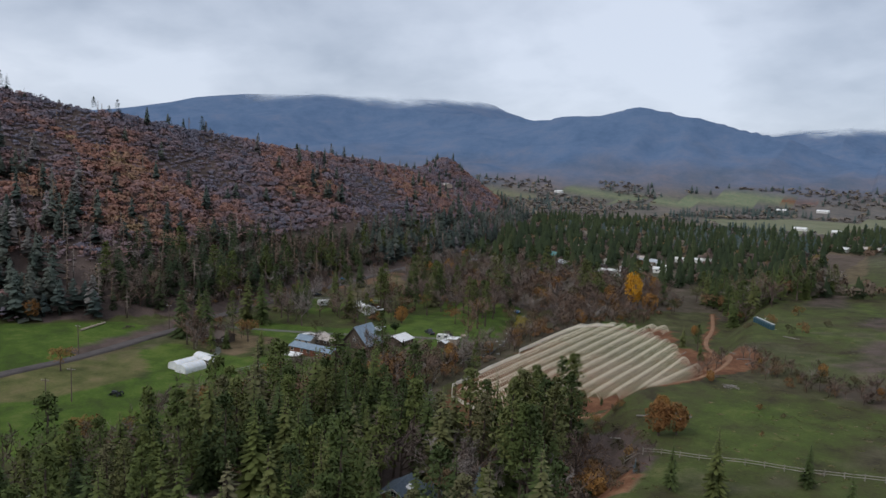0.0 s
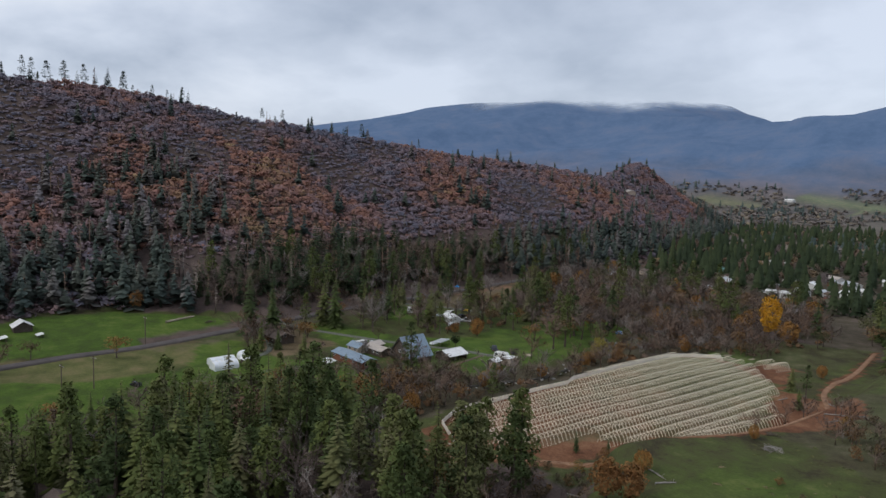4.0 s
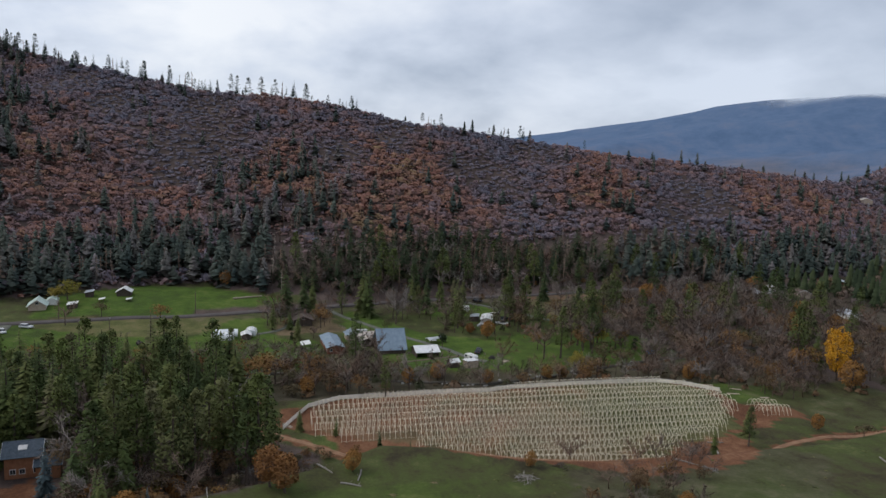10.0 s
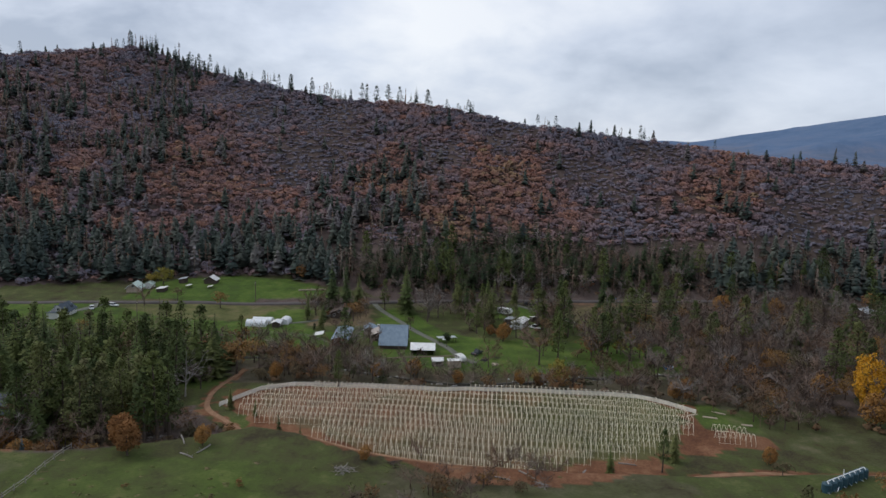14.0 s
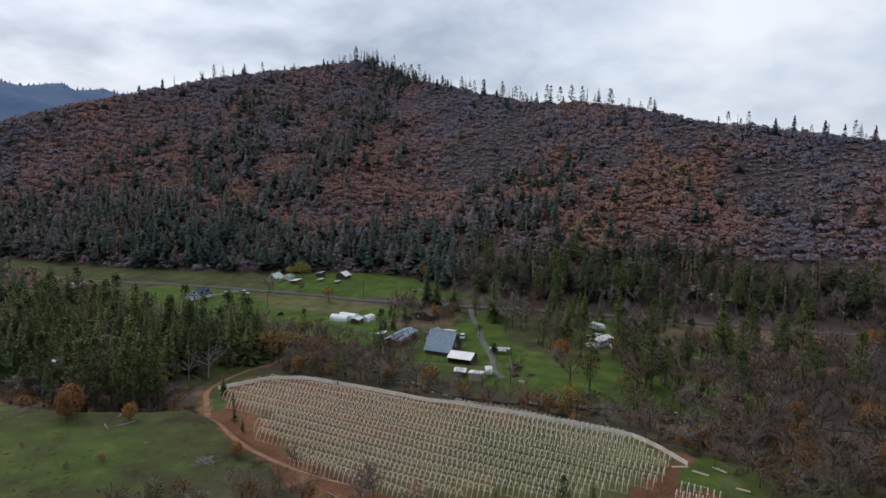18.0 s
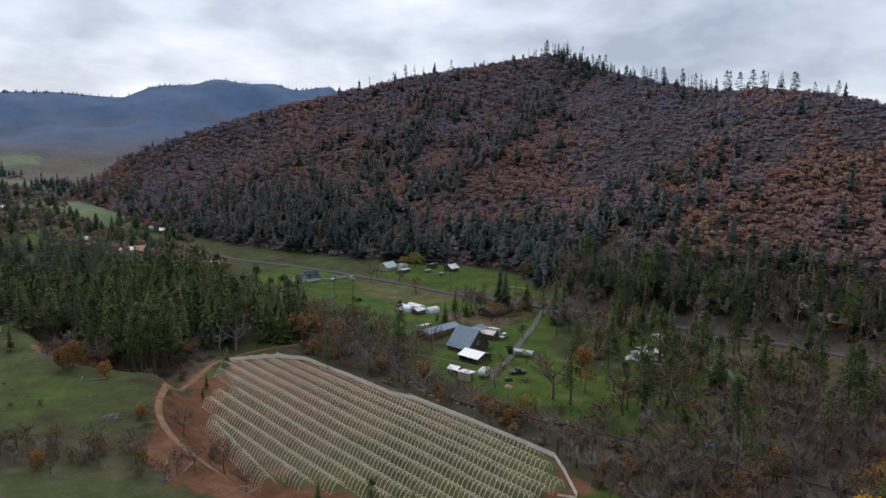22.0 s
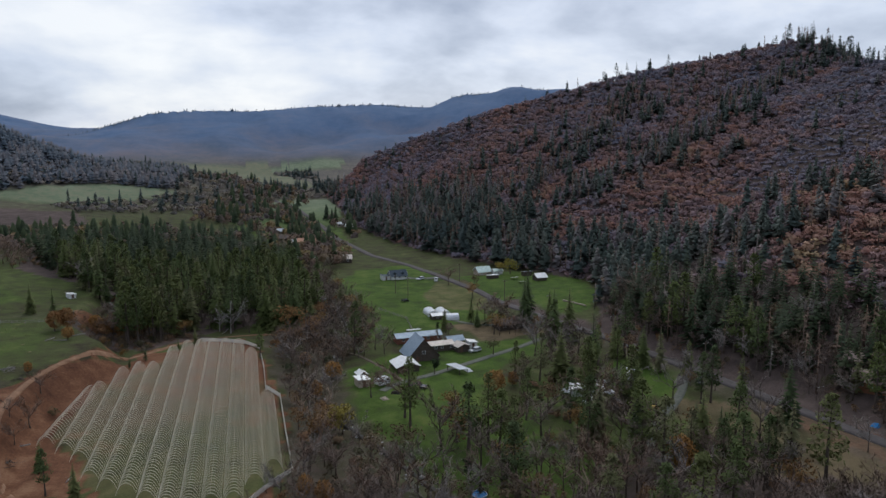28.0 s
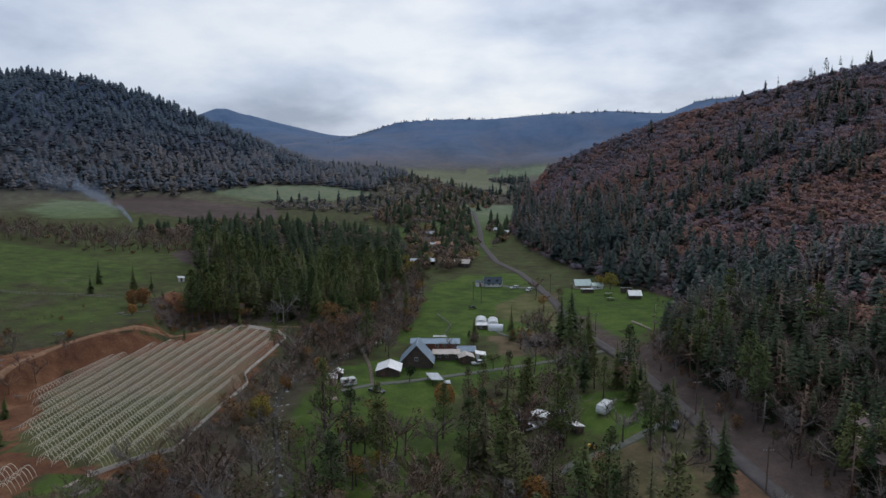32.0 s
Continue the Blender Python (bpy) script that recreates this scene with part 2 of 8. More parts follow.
def lattice(ix, iy, seed):
    v = np.sin(ix * 127.1 + iy * 311.7 + seed * 74.7) * 43758.5453
    return v - np.floor(v)


def value_noise(x, y, size, seed=0, octaves=3):
    out, amp, tot = 0, 1.0, 0
    for o in range(octaves):
        u, v = x / size, y / size
        iu, iv = np.floor(u), np.floor(v)
        fu, fv = u - iu, v - iv
        fu, fv = fu * fu * (3 - 2 * fu), fv * fv * (3 - 2 * fv)
        a, b = lattice(iu, iv, seed + o), lattice(iu + 1, iv, seed + o)
        c, d = lattice(iu, iv + 1, seed + o), lattice(iu + 1, iv + 1, seed + o)
        out = out + amp * ((a * (1 - fu) + b * fu) * (1 - fv) + (c * (1 - fu) + d * fu) * fv)
        tot += amp
        amp, size = amp * 0.5, size * 0.5
    return out / tot * 2 - 1


def dense(line, step):
    line = np.array(line, float)
    out = [line[:1]]
    for a, b in zip(line[:-1], line[1:]):
        n = max(1, int(np.linalg.norm((b - a)[:2]) / step))
        out.append(a + (b - a) * (np.arange(1, n + 1) / n)[:, None])
    return np.concatenate(out)


def line_dist(x, y, line, step=8.0, chunk=20000, ease=30.0):
    """Distance to a line and the line's height there, smoothly weighted."""
    p = dense(line, step)
    d, z = np.empty(len(x)), np.zeros(len(x))
    for i in range(0, len(x), chunk):
        q = (x[i:i + chunk, None] - p[:, 0]) ** 2 + (y[i:i + chunk, None] - p[:, 1]) ** 2
        d[i:i + chunk] = np.sqrt(q.min(1))
        if p.shape[1] > 2:
            w = 1 / (q + ease) ** 1.6
            z[i:i + chunk] = (w * p[:, 2]).sum(1) / w.sum(1)
    return d, z


def inside(x, y, poly):
    r = np.zeros(len(x), bool)
    for (ax, ay), (bx, by) in zip(poly, poly[1:] + poly[:1]):
        if ay != by:
            r ^= ((ay > y) != (by > y)) & (x < (bx - ax) * (y - ay) / (by - ay) + ax)
    return r


# the wooded hill: its foot all round and its crest
FOOT = [(-192, -420), (-194, -300), (-186, -172), (-199, -72), (-222, 10), (-240, 60), (-263, 100), (-259, 125), (-238, 150), (-226, 178), (-231, 205), (-241, 262),
        (-250, 320), (-258, 390), (-285, 536), (-330, 660), (-390, 800), (-500, 860), (-700, 800), (-820, 500), (-950, 100), (-850, -300), (-500, -450), (-250, -480)]
CREST = [(-222, -400, 20), (-231, -343, 50), (-318, -247, 91), (-429, -171, 125), (-557, -96, 155), (-540, -29, 134), (-478, 100, 109), (-449, 179, 104),
         (-430, 230, 94), (-419, 286, 86), (-408, 395, 74), (-405, 500, 66), (-425, 620, 58), (-450, 690, 70), (-462, 715, 76), (-478, 742, 77), (-500, 765, 64), (-530, 795, 40)]
# far ranges: crest lines and the width of their flanks
RANGES = [
    ([(-2420, 900, 98), (-2306, 1199, 158), (-2151, 1462, 203), (-2035, 1619, 253), (-1735, 1938, 298), (-1533, 2101, 313), (-1313, 2245, 293), (-1160, 2328, 222), (-1075, 2370, 200), (-1020, 2395, 214), (-864, 2440, 178), (-685, 2490, 196), (-496, 2555, 142), (-328, 2603, 95), (-59, 2640, 20)], 1250, 1.15, 21),
    ([(-893, 1630, 60), (-729, 1664, 125), (-564, 1720, 160), (-400, 1761, 138), (-253, 1786, 95), (-54, 1801, 45)], 520, 1.2, 31),
    ([(-900, 3700, 250), (-400, 3800, 285), (400, 3800, 300), (1500, 3500, 260)], 1000, 1.1, 41),
    ([(-1300, -900, 150), (-1082, -1081, 165), (-996, -1148, 172), (-892, -1192, 178), (-761, -1260, 188), (-653, -1306, 168), (-550, -1346, 148), (-327, -1379, 138), (-119, -1384, 128), (90, -1364, 112),
      (227, -1338, 56), (307, -1318, 24)], 620, 1.15, 51),
    ([(900, -200, 126), (600, -330, 141), (409, -393, 128), (361, -426, 132), (302, -461, 119), (250, -488, 96), (187, -515, 70), (119, -539, 37), (47, -559, 10), (0, -570, 4)], 250, 1.1, 61),
    ([(760, -1900, 170), (620, -2050, 120), (400, -2150, 60), (900, -2300, 160)], 700, 1.2, 71),
    ([(1600, 2600, 240), (1900, 1400, 260), (1700, 300, 240), (1500, -700, 200)], 900, 1.2, 81),
]
CREEK = [(-120, -60), (-126, 0), (-131, 60), (-133, 90), (-137, 125), (-134, 160), (-122, 190), (-115, 215), (-120, 238), (-128, 260), (-140, 300), (-150, 340), (-150, 420), (-130, 520)]


def land(x, y):
    x, y = np.asarray(x, float).ravel(), np.asarray(y, float).ravel()
    base = 1.4 + 0.9 * value_noise(x, y, 60, 3) + 0.25 * value_noise(x, y, 14, 5)
    # the eastern bench and its meadow
    rim = np.interp(y, [135, 150, 162, 172, 182, 190, 200, 215, 240, 270, 290, 330], [-41, -45, -51, -55, -53.5, -51, -47, -44, -43, -45, -49, -50])
    bench = fade(-6, 5, x - rim) * 8.0 + np.clip(x + 37, 0, 180) * 0.07
    base += bench * fade(-130, 60, y) + np.clip(x + 120, 0, 400) * 0.05 * (1 - fade(-130, 60, y))
    base += np.clip(-y - 20, 0, 500) * 0.026
    base += np.clip(np.hypot(x, y) - 900, 0, 4000) * 0.012
    # the levelled tunnel field
    base += 1.2 * fade(-110, -100, x) * fade(-47, -53, x) * fade(140, 156, y) * fade(298, 284, y)
    # rise to the road
    base += 2.5 * fade(-190, -250, x)
    d, _ = line_dist(x, y, CREEK)
    base -= 1.8 * fade(9, 2, d)
    h = base
    near = (x > -980) & (x < -150) & (y > -500) & (y < 880)
    i = np.where(near)[0]
    hill = i[inside(x[i], y[i], FOOT)]
    if len(hill):
        hx, hy = x[hill], y[hill]
        df, _ = line_dist(hx, hy, FOOT + FOOT[:1])
        dr, zr = line_dist(hx, hy, CREST)
        s = df / (df + dr + 1e-6)
        bumpy = value_noise(hx, hy, 90, 11) * 9 + value_noise(hx, hy, 30, 12) * 2.5
        h[hill] += np.maximum(zr - 3, 0) * s ** 1.06 + bumpy * 4 * s * (1 - s)
    for crest, width, power, seed in RANGES:
        p = np.array(crest)
        sel = (x > p[:, 0].min() - width) & (x < p[:, 0].max() + width) & (y > p[:, 1].min() - width) & (y < p[:, 1].max() + width)
        j = np.where(sel)[0]
        if len(j):
            dd, zz = line_dist(x[j], y[j], crest, 24, 8000, 1500.0)
            f = np.clip(1 - dd / width, 0, 1)
            spur = 1 - 2 * abs(value_noise(x[j], y[j], width * 0.30, seed, 2)) ** 0.8
            rough = (spur - 0.55) * 0.26 + value_noise(x[j], y[j], width * 0.12, seed + 5) * 0.10
            h[j] = np.maximum(h[j], base[j] + zz * (f ** power) * (1 + 1.3 * rough * np.clip(3.4 * f ** 0.8 * (1 - f), 0, 1)))
    return h

# ---- ground sheet ----
def spaced(lo, hi, fine, grow, limit, cap=70.0):
    """Grid lines, fine between lo and hi and ever wider out to the limit."""
    c = list(np.arange(lo, hi + 0.1, fine))
    for sign, start in ((1, c[-1]), (-1, c[0])):
        p, s = start, fine
        while abs(p) < limit:
            s = min(s * grow, cap)
            p += sign * s
            c.append(p)
    return np.array(sorted(c))


def set_mesh(name, verts, faces, material=None, smooth=False, tint=None, normals=None):
    """A mesh from arrays of corners and of equal-sided faces."""
    verts, faces = np.asarray(verts, np.float32), np.asarray(faces, np.int32)
    me = bpy.data.meshes.new(name)
    k, n = faces.shape[1], len(faces)
    me.vertices.add(len(verts))
    me.vertices.foreach_set("co", verts.ravel())
    me.loops.add(n * k)
    me.loops.foreach_set("vertex_index", faces.ravel())
    me.polygons.add(n)
    me.polygons.foreach_set("loop_start", np.arange(0, n * k, k, dtype=np.int32))
    me.polygons.foreach_set("use_smooth", np.full(n, smooth))
    me.update(calc_edges=True)
    if material:
        me.materials.append(material)
    if tint is not None:
        a = me.attributes.new("tint", "FLOAT", "POINT")
        a.data.foreach_set("value", np.asarray(tint, np.float32))
    if normals is not None:
        a = me.attributes.new("custom_normal", "FLOAT_VECTOR", "POINT")
        a.data.foreach_set("vector", np.asarray(normals, np.float32).ravel())
    return me


LUSH = [
    ([(-723, 1216), (-689, 1254), (-612, 1244), (-578, 1215), (-628, 1178)], 1.0),
    ([(-555, 1272), (-542, 1318), (-486, 1306), (-397, 1295), (-440, 1252), (-533, 1259)], 1.0),
    ([(-392, 1287), (-338, 1350), (-260, 1414), (-150, 1420), (-170, 1370), (-300, 1300), (-347, 1280)], 1.0),
    ([(-206, 62), (-236, 62), (-258, 92), (-256, 124), (-236, 150), (-212, 158), (-207, 120)], 1.0),
    ([(-190, 12), (-160, 25), (-146, 50), (-143, 90), (-146, 130), (-128, 150), (-136, 165), (-165, 168), (-172, 150), (-200, 148), (-203, 100)], 0.95),
    ([(-128, 195), (-140, 188), (-168, 176), (-208, 180), (-214, 186), (-178, 206), (-164, 224), (-150, 228), (-126, 222)], 0.95),
    ([(-200, 216), (-220, 214), (-222, 236), (-208, 248), (-200, 240)], 1.0),
    ([(-124, 222), (-165, 226), (-176, 262), (-178, 288), (-150, 300), (-130, 296), (-122, 260)], 0.85),
    ([(-196, 262), (-206, 256), (-222, 262), (-226, 284), (-208, 290), (-192, 284)], 0.6),
    ([(-180, 300), (-215, 305), (-225, 345), (-190, 365), (-170, 340)], 0.7),
    ([(-178, 222), (-200, 216), (-200, 240), (-208, 256), (-180, 285), (-165, 262)], 0.45),
    ([(-88, 75), (-118, 60), (-122, 140), (-104, 150), (-92, 120)], 0.6),
    ([(-72, 160), (-98, 163), (-103, 200), (-104, 266), (-94, 277), (-70, 270), (-50, 240), (-52, 200)], 0.52),
    ([(-100, 278), (-85, 278), (-84, 296), (-104, 300)], 0.75),
    ([(-38, 120), (-45, 160), (-34, 190), (-22, 240), (60, 250), (90, 60), (0, 90)], 0.34),
    ([(-40, 258), (-46, 330), (20, 370), (90, 300), (40, 260)], 0.30),
    ([(-60, 60), (-20, 110), (60, 90), (60, -30), (0, 20)], 0.42),
    ([(-150, -60), (-168, -40), (-176, -150), (-160, -230), (-90, -200), (-100, -120), (-128, -75)], 0.75),
    ([(-95, -350), (-190, -375), (-192, -300), (-184, -215), (-172, -190), (-140, -168), (-114, -165), (-112, -245)], 0.9),
    ([(120, -304), (76, -356), (5, -386), (-47, -370), (-5, -332), (46, -300), (94, -294)], 1.0),
    ([(-56, -866), (-150, -892), (-190, -470), (-115, -472), (13, -853)], 0.8),
    ([(-48, -849), (-290, -909), (-270, -823), (-60, -800)], 1.0),
    ([(211, -140), (232, -214), (178, -216), (129, -136), (161, -100)], 0.85),
    ([(-14, 106), (-3, 80), (38, 55), (104, 38), (150, 30), (150, 120), (60, 140), (0, 124)], 0.66),
    ([(-98, 662), (-20, 657), (-14, 505), (-17, 441), (-67, 447)], 0.0),
    ([(-241, 1065), (-143, 1252), (100, 1200), (250, 1080), (250, 940), (-15, 940), (-195, 960)], 0.9),
    ([(-230, 330), (-150, 330), (-160, 400), (-230, 420)], 0.45),
    ([(-120, 425), (-175, 430), (-190, 470), (-120, 480)], 0.6),
]
DRY_AND_MISTED = [
    ([(-723, 1216), (-689, 1254), (-612, 1244), (-578, 1215), (-628, 1178)], 0.45),
    ([(-555, 1272), (-542, 1318), (-486, 1306), (-397, 1295), (-440, 1252), (-533, 1259)], 0.25),
    ([(-392, 1287), (-338, 1350), (-260, 1414), (-150, 1420), (-170, 1370), (-300, 1300), (-347, 1280)], 0.2),
    # two far southern fields: mist brightening put in as a partial dry tint
    ([(116, -304), (73, -352), (5, -384), (-45, -364), (-5, -330), (46, -300), (94, -296)], 0.2),
    ([(-56, -866), (-150, -892), (-190, -470), (-115, -472), (13, -853)], 0.38),
    ([(204, -232), (153, -273), (34, -245), (10, -170), (33, -145), (81, -150), (133, -165)], 0.45),
    ([(-241, 1065), (-143, 1252), (100, 1200), (250, 1080), (250, 940), (-15, 940), (-195, 960)], 0.36),
    ([(-98, 662), (-20, 657), (-14, 505), (-17, 441), (-67, 447)], 0.5),
    ([(-206, 70), (-192, 66), (-176, 100), (-178, 126), (-205, 140)], 0.46),
    ([(-175, 150), (-206, 156), (-208, 176), (-180, 178)], 0.7),
    ([(-205, 252), (-238, 262), (-240, 310), (-215, 320), (-200, 280)], 0.6),
    ([(-96, 60), (-78, 80), (-84, 130), (-100, 120)], 0.5),
]
SOIL = [
    ([(-84, 153), (-74, 163), (-64, 171), (-56, 178), (-50, 189), (-45, 197), (-41, 207), (-33, 216), (-30, 232), (-36, 248), (-46, 258), (-54, 262), (-66, 266), (-74, 292), (-82, 294), (-84, 280), (-102, 279), (-106, 230), (-104, 200), (-102, 165), (-95, 155)], 1.0),
    ([(-78, 161), (-98, 163), (-103, 200), (-104, 226), (-104, 266), (-94, 277), (-70, 270), (-54, 240), (-52, 226), (-55, 200), (-66, 184)], 0.45),
    ([(-60, 92), (-66, 104), (-50, 122), (-38, 134), (-34, 124), (-44, 104)], 0.45),
    ([(-224, 262), (-236, 262), (-244, 330), (-232, 330)], 0.42),
    ([(-205, 1374), (-138, 1427), (-110, 1400), (-195, 1343)], 0.7),
    ([(-382, 612), (-415, 618), (-418, 634), (-388, 630)], 0.8),
]
ROAD = [(-120, -420), (-150, -300), (-160, -180), (-165, -90), (-176, -25), (-190, 15), (-197, 50), (-204, 95), (-207, 130), (-213, 160), (-219, 180), (-224, 205), (-228, 232), (-231, 255), (-236, 285), (-243, 330), (-250, 400), (-262, 500), (-240, 700)]
TRACK = [(-118, 148), (-95, 146), (-80, 150), (-70, 161), (-63, 168), (-56, 173), (-52, 181.5), (-48, 188), (-44, 195), (-41.5, 204), (-40, 213), (-39.5, 229), (-45, 252), (-56, 270), (-59, 285), (-62, 310), (-70, 345)]
LITTER = [
    ([(-38, 206), (-8, 194), (30, 188), (60, 186), (60, 208), (0, 222), (-12, 246), (-30, 262), (-44, 256), (-34, 236)], 0.36),
    ([(204, -232), (153, -273), (34, -245), (10, -170), (33, -145), (81, -150), (133, -165)], 0.85),
    ([(-30, -560), (60, -500), (180, -370), (330, -270), (760, -60), (760, -760), (0, -760)], 1.0),
    ([(-960, 1440), (0, 1480), (0, 1800), (-960, 1760)], 1.0),
    ([(-58, 112), (-40, 112), (-34, 140), (-46, 158), (-66, 162), (-84, 146), (-70, 132)], 0.8),
    ([(10, 30), (-30, 72), (-52, 108), (-80, 140), (-104, 128), (-118, 70), (-122, 0), (-112, -90), (-60, -110), (20, -90)], 1.0),
    ([(-104, 150), (-106, 230), (-102, 285), (-84, 300), (-70, 340), (-110, 400), (-150, 330), (-132, 260), (-122, 225), (-128, 190), (-140, 150), (-140, 60), (-118, 60), (-124, 130)], 0.52),
    ([(-130, 300), (-180, 285), (-215, 300), (-240, 330), (-255, 420), (-100, 420), (-70, 345)], 0.75),
    ([(-60, 330), (-280, 400), (-300, 620), (-20, 620), (-30, 420)], 0.6),
    ([(-66, 290), (-98, 285), (-102, 330), (-70, 350)], 0.25),
]


def cover_at(x, y):
    """How grassy, lush, bare and littered the ground is."""
    wx = x + 3.5 * value_noise(x, y, 11, 71) + 1.5 * value_noise(x, y, 4, 73)
    wy = y + 3.5 * value_noise(x, y, 11, 72) + 1.5 * value_noise(x, y, 4, 74)
    out = []
    for zones, base in ((LUSH, 0.22), (SOIL, 0.0), (LITTER, 0.0), (DRY_AND_MISTED, 0.0)):
        v = np.full(len(x), base)
        for poly, k in zones:
            s = inside(wx, wy, poly)
            v[s] = k
        out.append(v)
    # the eastern meadows are patchy: olive, greener and brown
    east = fade(-38, -30, x) * fade(100, 130, y) * fade(420, 380, y) * (x < 140)
    out[0] = np.where(east > 0.3, np.clip(out[0] + 0.42 * value_noise(x, y, 22, 78) + 0.02, 0.1, 0.9), out[0])
    out[2] = np.maximum(out[2], east * fade(-0.1, 0.5, value_noise(x, y, 26, 79)) * 0.7)
    field = out[1] == 0.45
    out[3] = np.where(field, 0.62 - 0.0044 * (y - 215) + 0.30 * value_noise(x, y, 20, 80), out[3])
    out[1] = np.where(field, 0.36 - 0.004 * (y - 210) + 0.32 * value_noise(x, y, 21, 81), out[1])
    hill = inside(wx, wy, FOOT)
    out[2][hill] = 1.0
    d, _ = line_dist(wx * 0.4 + x * 0.6, wy * 0.4 + y * 0.6, TRACK, 4)
    out[1] = np.maximum(out[1], fade(2.6, 1.3, d))
    dr, _ = line_dist(x, y, ROAD)
    west = x < np.interp(y, [p[1] for p in ROAD], [p[0] for p in ROAD])
    out[2] = np.maximum(out[2], 0.85 * fade(13, 7, dr + 3 * value_noise(x, y, 9, 77)) * (y > 120) * np.where(west, 1.0, np.where(y > 185, 0.55, 0.35)))
    return out


gx, gy = spaced(-300, 40, 2.0, 1.045, 4700, 60.0), spaced(-40, 330, 2.0, 1.045, 4700, 60.0)
GX, GY = np.meshgrid(gx, gy)
ground_x, ground_y = GX.ravel(), GY.ravel()
ground_z = land(ground_x, ground_y)
nx, ny = len(gx), len(gy)
idx = np.arange(nx * ny).reshape(ny, nx)
quads = np.stack([idx[:-1, :-1], idx[:-1, 1:], idx[1:, 1:], idx[1:, :-1]], -1).reshape(-1, 4)


def ground_material():
    m, nt, b = shader("ground_cover", 0.95, 0, 0.1)
    at = nt.nodes.new("ShaderNodeAttribute")
    at.attribute_name = "cover"
    sep = nt.nodes.new("ShaderNodeSeparateColor")
    nt.links.new(at.outputs["Color"], sep.inputs[0])
    fine, mid, big = noise_tex(nt, 1.6, 6, 0.7, "World"), noise_tex(nt, 0.16, 5, 0.6, "World"), noise_tex(nt, 0.022, 4, 0.6, "World")
    vary = calc(nt, "ADD", calc(nt, "MULTIPLY", fine, 0.30), calc(nt, "ADD", calc(nt, "MULTIPLY", mid, 0.42), calc(nt, "MULTIPLY", big, 0.28)))
    dull = ramp(nt, [(0.40, (0.040, 0.034, 0.020)), (0.48, (0.066, 0.058, 0.028)), (0.54, (0.064, 0.070, 0.028)), (0.62, (0.112, 0.094, 0.054))], vary)
    lush = ramp(nt, [(0.40, (0.044, 0.066, 0.016)), (0.50, (0.064, 0.106, 0.018)), (0.60, (0.104, 0.138, 0.030))], vary)
    soil = ramp(nt, [(0.38, (0.075, 0.034, 0.020)), (0.50, (0.150, 0.068, 0.036)), (0.62, (0.25, 0.135, 0.075))], vary)
    litter = ramp(nt, [(0.38, (0.052, 0.040, 0.036)), (0.5, (0.090, 0.066, 0.057)), (0.62, (0.138, 0.102, 0.086))], vary)
    dry = ramp(nt, [(0.36, (0.105, 0.072, 0.044)), (0.64, (0.215, 0.150, 0.092))], vary)

    def edge(sock, soft=0.25):
        e = nt.nodes.new("ShaderNodeMapRange")
        e.inputs["From Min"].default_value, e.inputs["From Max"].default_value = 0.5 - soft, 0.5 + soft
        nt.links.new(calc(nt, "ADD", sock, calc(nt, "MULTIPLY", calc(nt, "SUBTRACT", mid, 0.5), 0.9)), e.inputs[0])
        return e.outputs[0]
    col = mixed(nt, edge(sep.outputs[0], 0.45), dull, lush)
    # distance haze mixed into the ground colour: pale pastures, then tan flats
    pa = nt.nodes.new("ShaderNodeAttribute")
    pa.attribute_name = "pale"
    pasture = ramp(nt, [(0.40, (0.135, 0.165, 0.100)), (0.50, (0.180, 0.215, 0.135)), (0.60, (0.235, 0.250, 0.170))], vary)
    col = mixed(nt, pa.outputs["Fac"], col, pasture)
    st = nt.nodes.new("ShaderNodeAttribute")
    st.attribute_name = "hazed_flats"
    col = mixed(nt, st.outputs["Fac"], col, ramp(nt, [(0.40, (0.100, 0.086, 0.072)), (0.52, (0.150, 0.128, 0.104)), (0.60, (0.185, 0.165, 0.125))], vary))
    col = mixed(nt, edge(at.outputs["Alpha"], 0.4), col, dry)
    col = mixed(nt, edge(sep.outputs[2], 0.3), col, litter)
    col = mixed(nt, edge(sep.outputs[1], 0.2), col, soil)
    # far ranges: aerial haze put in the blue conifer tones, brown oak lower down
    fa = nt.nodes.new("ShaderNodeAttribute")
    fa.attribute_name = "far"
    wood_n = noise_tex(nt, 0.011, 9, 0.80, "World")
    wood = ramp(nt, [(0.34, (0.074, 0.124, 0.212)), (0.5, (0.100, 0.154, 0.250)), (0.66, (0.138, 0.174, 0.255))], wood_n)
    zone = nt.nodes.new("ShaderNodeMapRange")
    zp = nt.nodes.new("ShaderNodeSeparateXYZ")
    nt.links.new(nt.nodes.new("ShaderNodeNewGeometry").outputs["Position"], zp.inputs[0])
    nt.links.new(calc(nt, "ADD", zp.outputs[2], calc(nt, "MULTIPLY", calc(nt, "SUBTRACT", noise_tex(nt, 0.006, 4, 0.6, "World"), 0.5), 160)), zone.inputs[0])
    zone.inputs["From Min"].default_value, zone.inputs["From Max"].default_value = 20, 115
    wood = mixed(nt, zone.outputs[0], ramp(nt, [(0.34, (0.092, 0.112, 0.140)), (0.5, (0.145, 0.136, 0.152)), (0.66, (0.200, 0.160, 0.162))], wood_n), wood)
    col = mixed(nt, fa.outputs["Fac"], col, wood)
    nt.links.new(col, b.inputs["Base Color"])
    bump(nt, b, calc(nt, "ADD", fine, mid), 0.5, 0.35)
    # the highest flanks go up into the cloud deck
    pos = nt.nodes.new("ShaderNodeSeparateXYZ")
    nt.links.new(nt.nodes.new("ShaderNodeNewGeometry").outputs["Position"], pos.inputs[0])
    cl = nt.nodes.new("ShaderNodeMapRange")
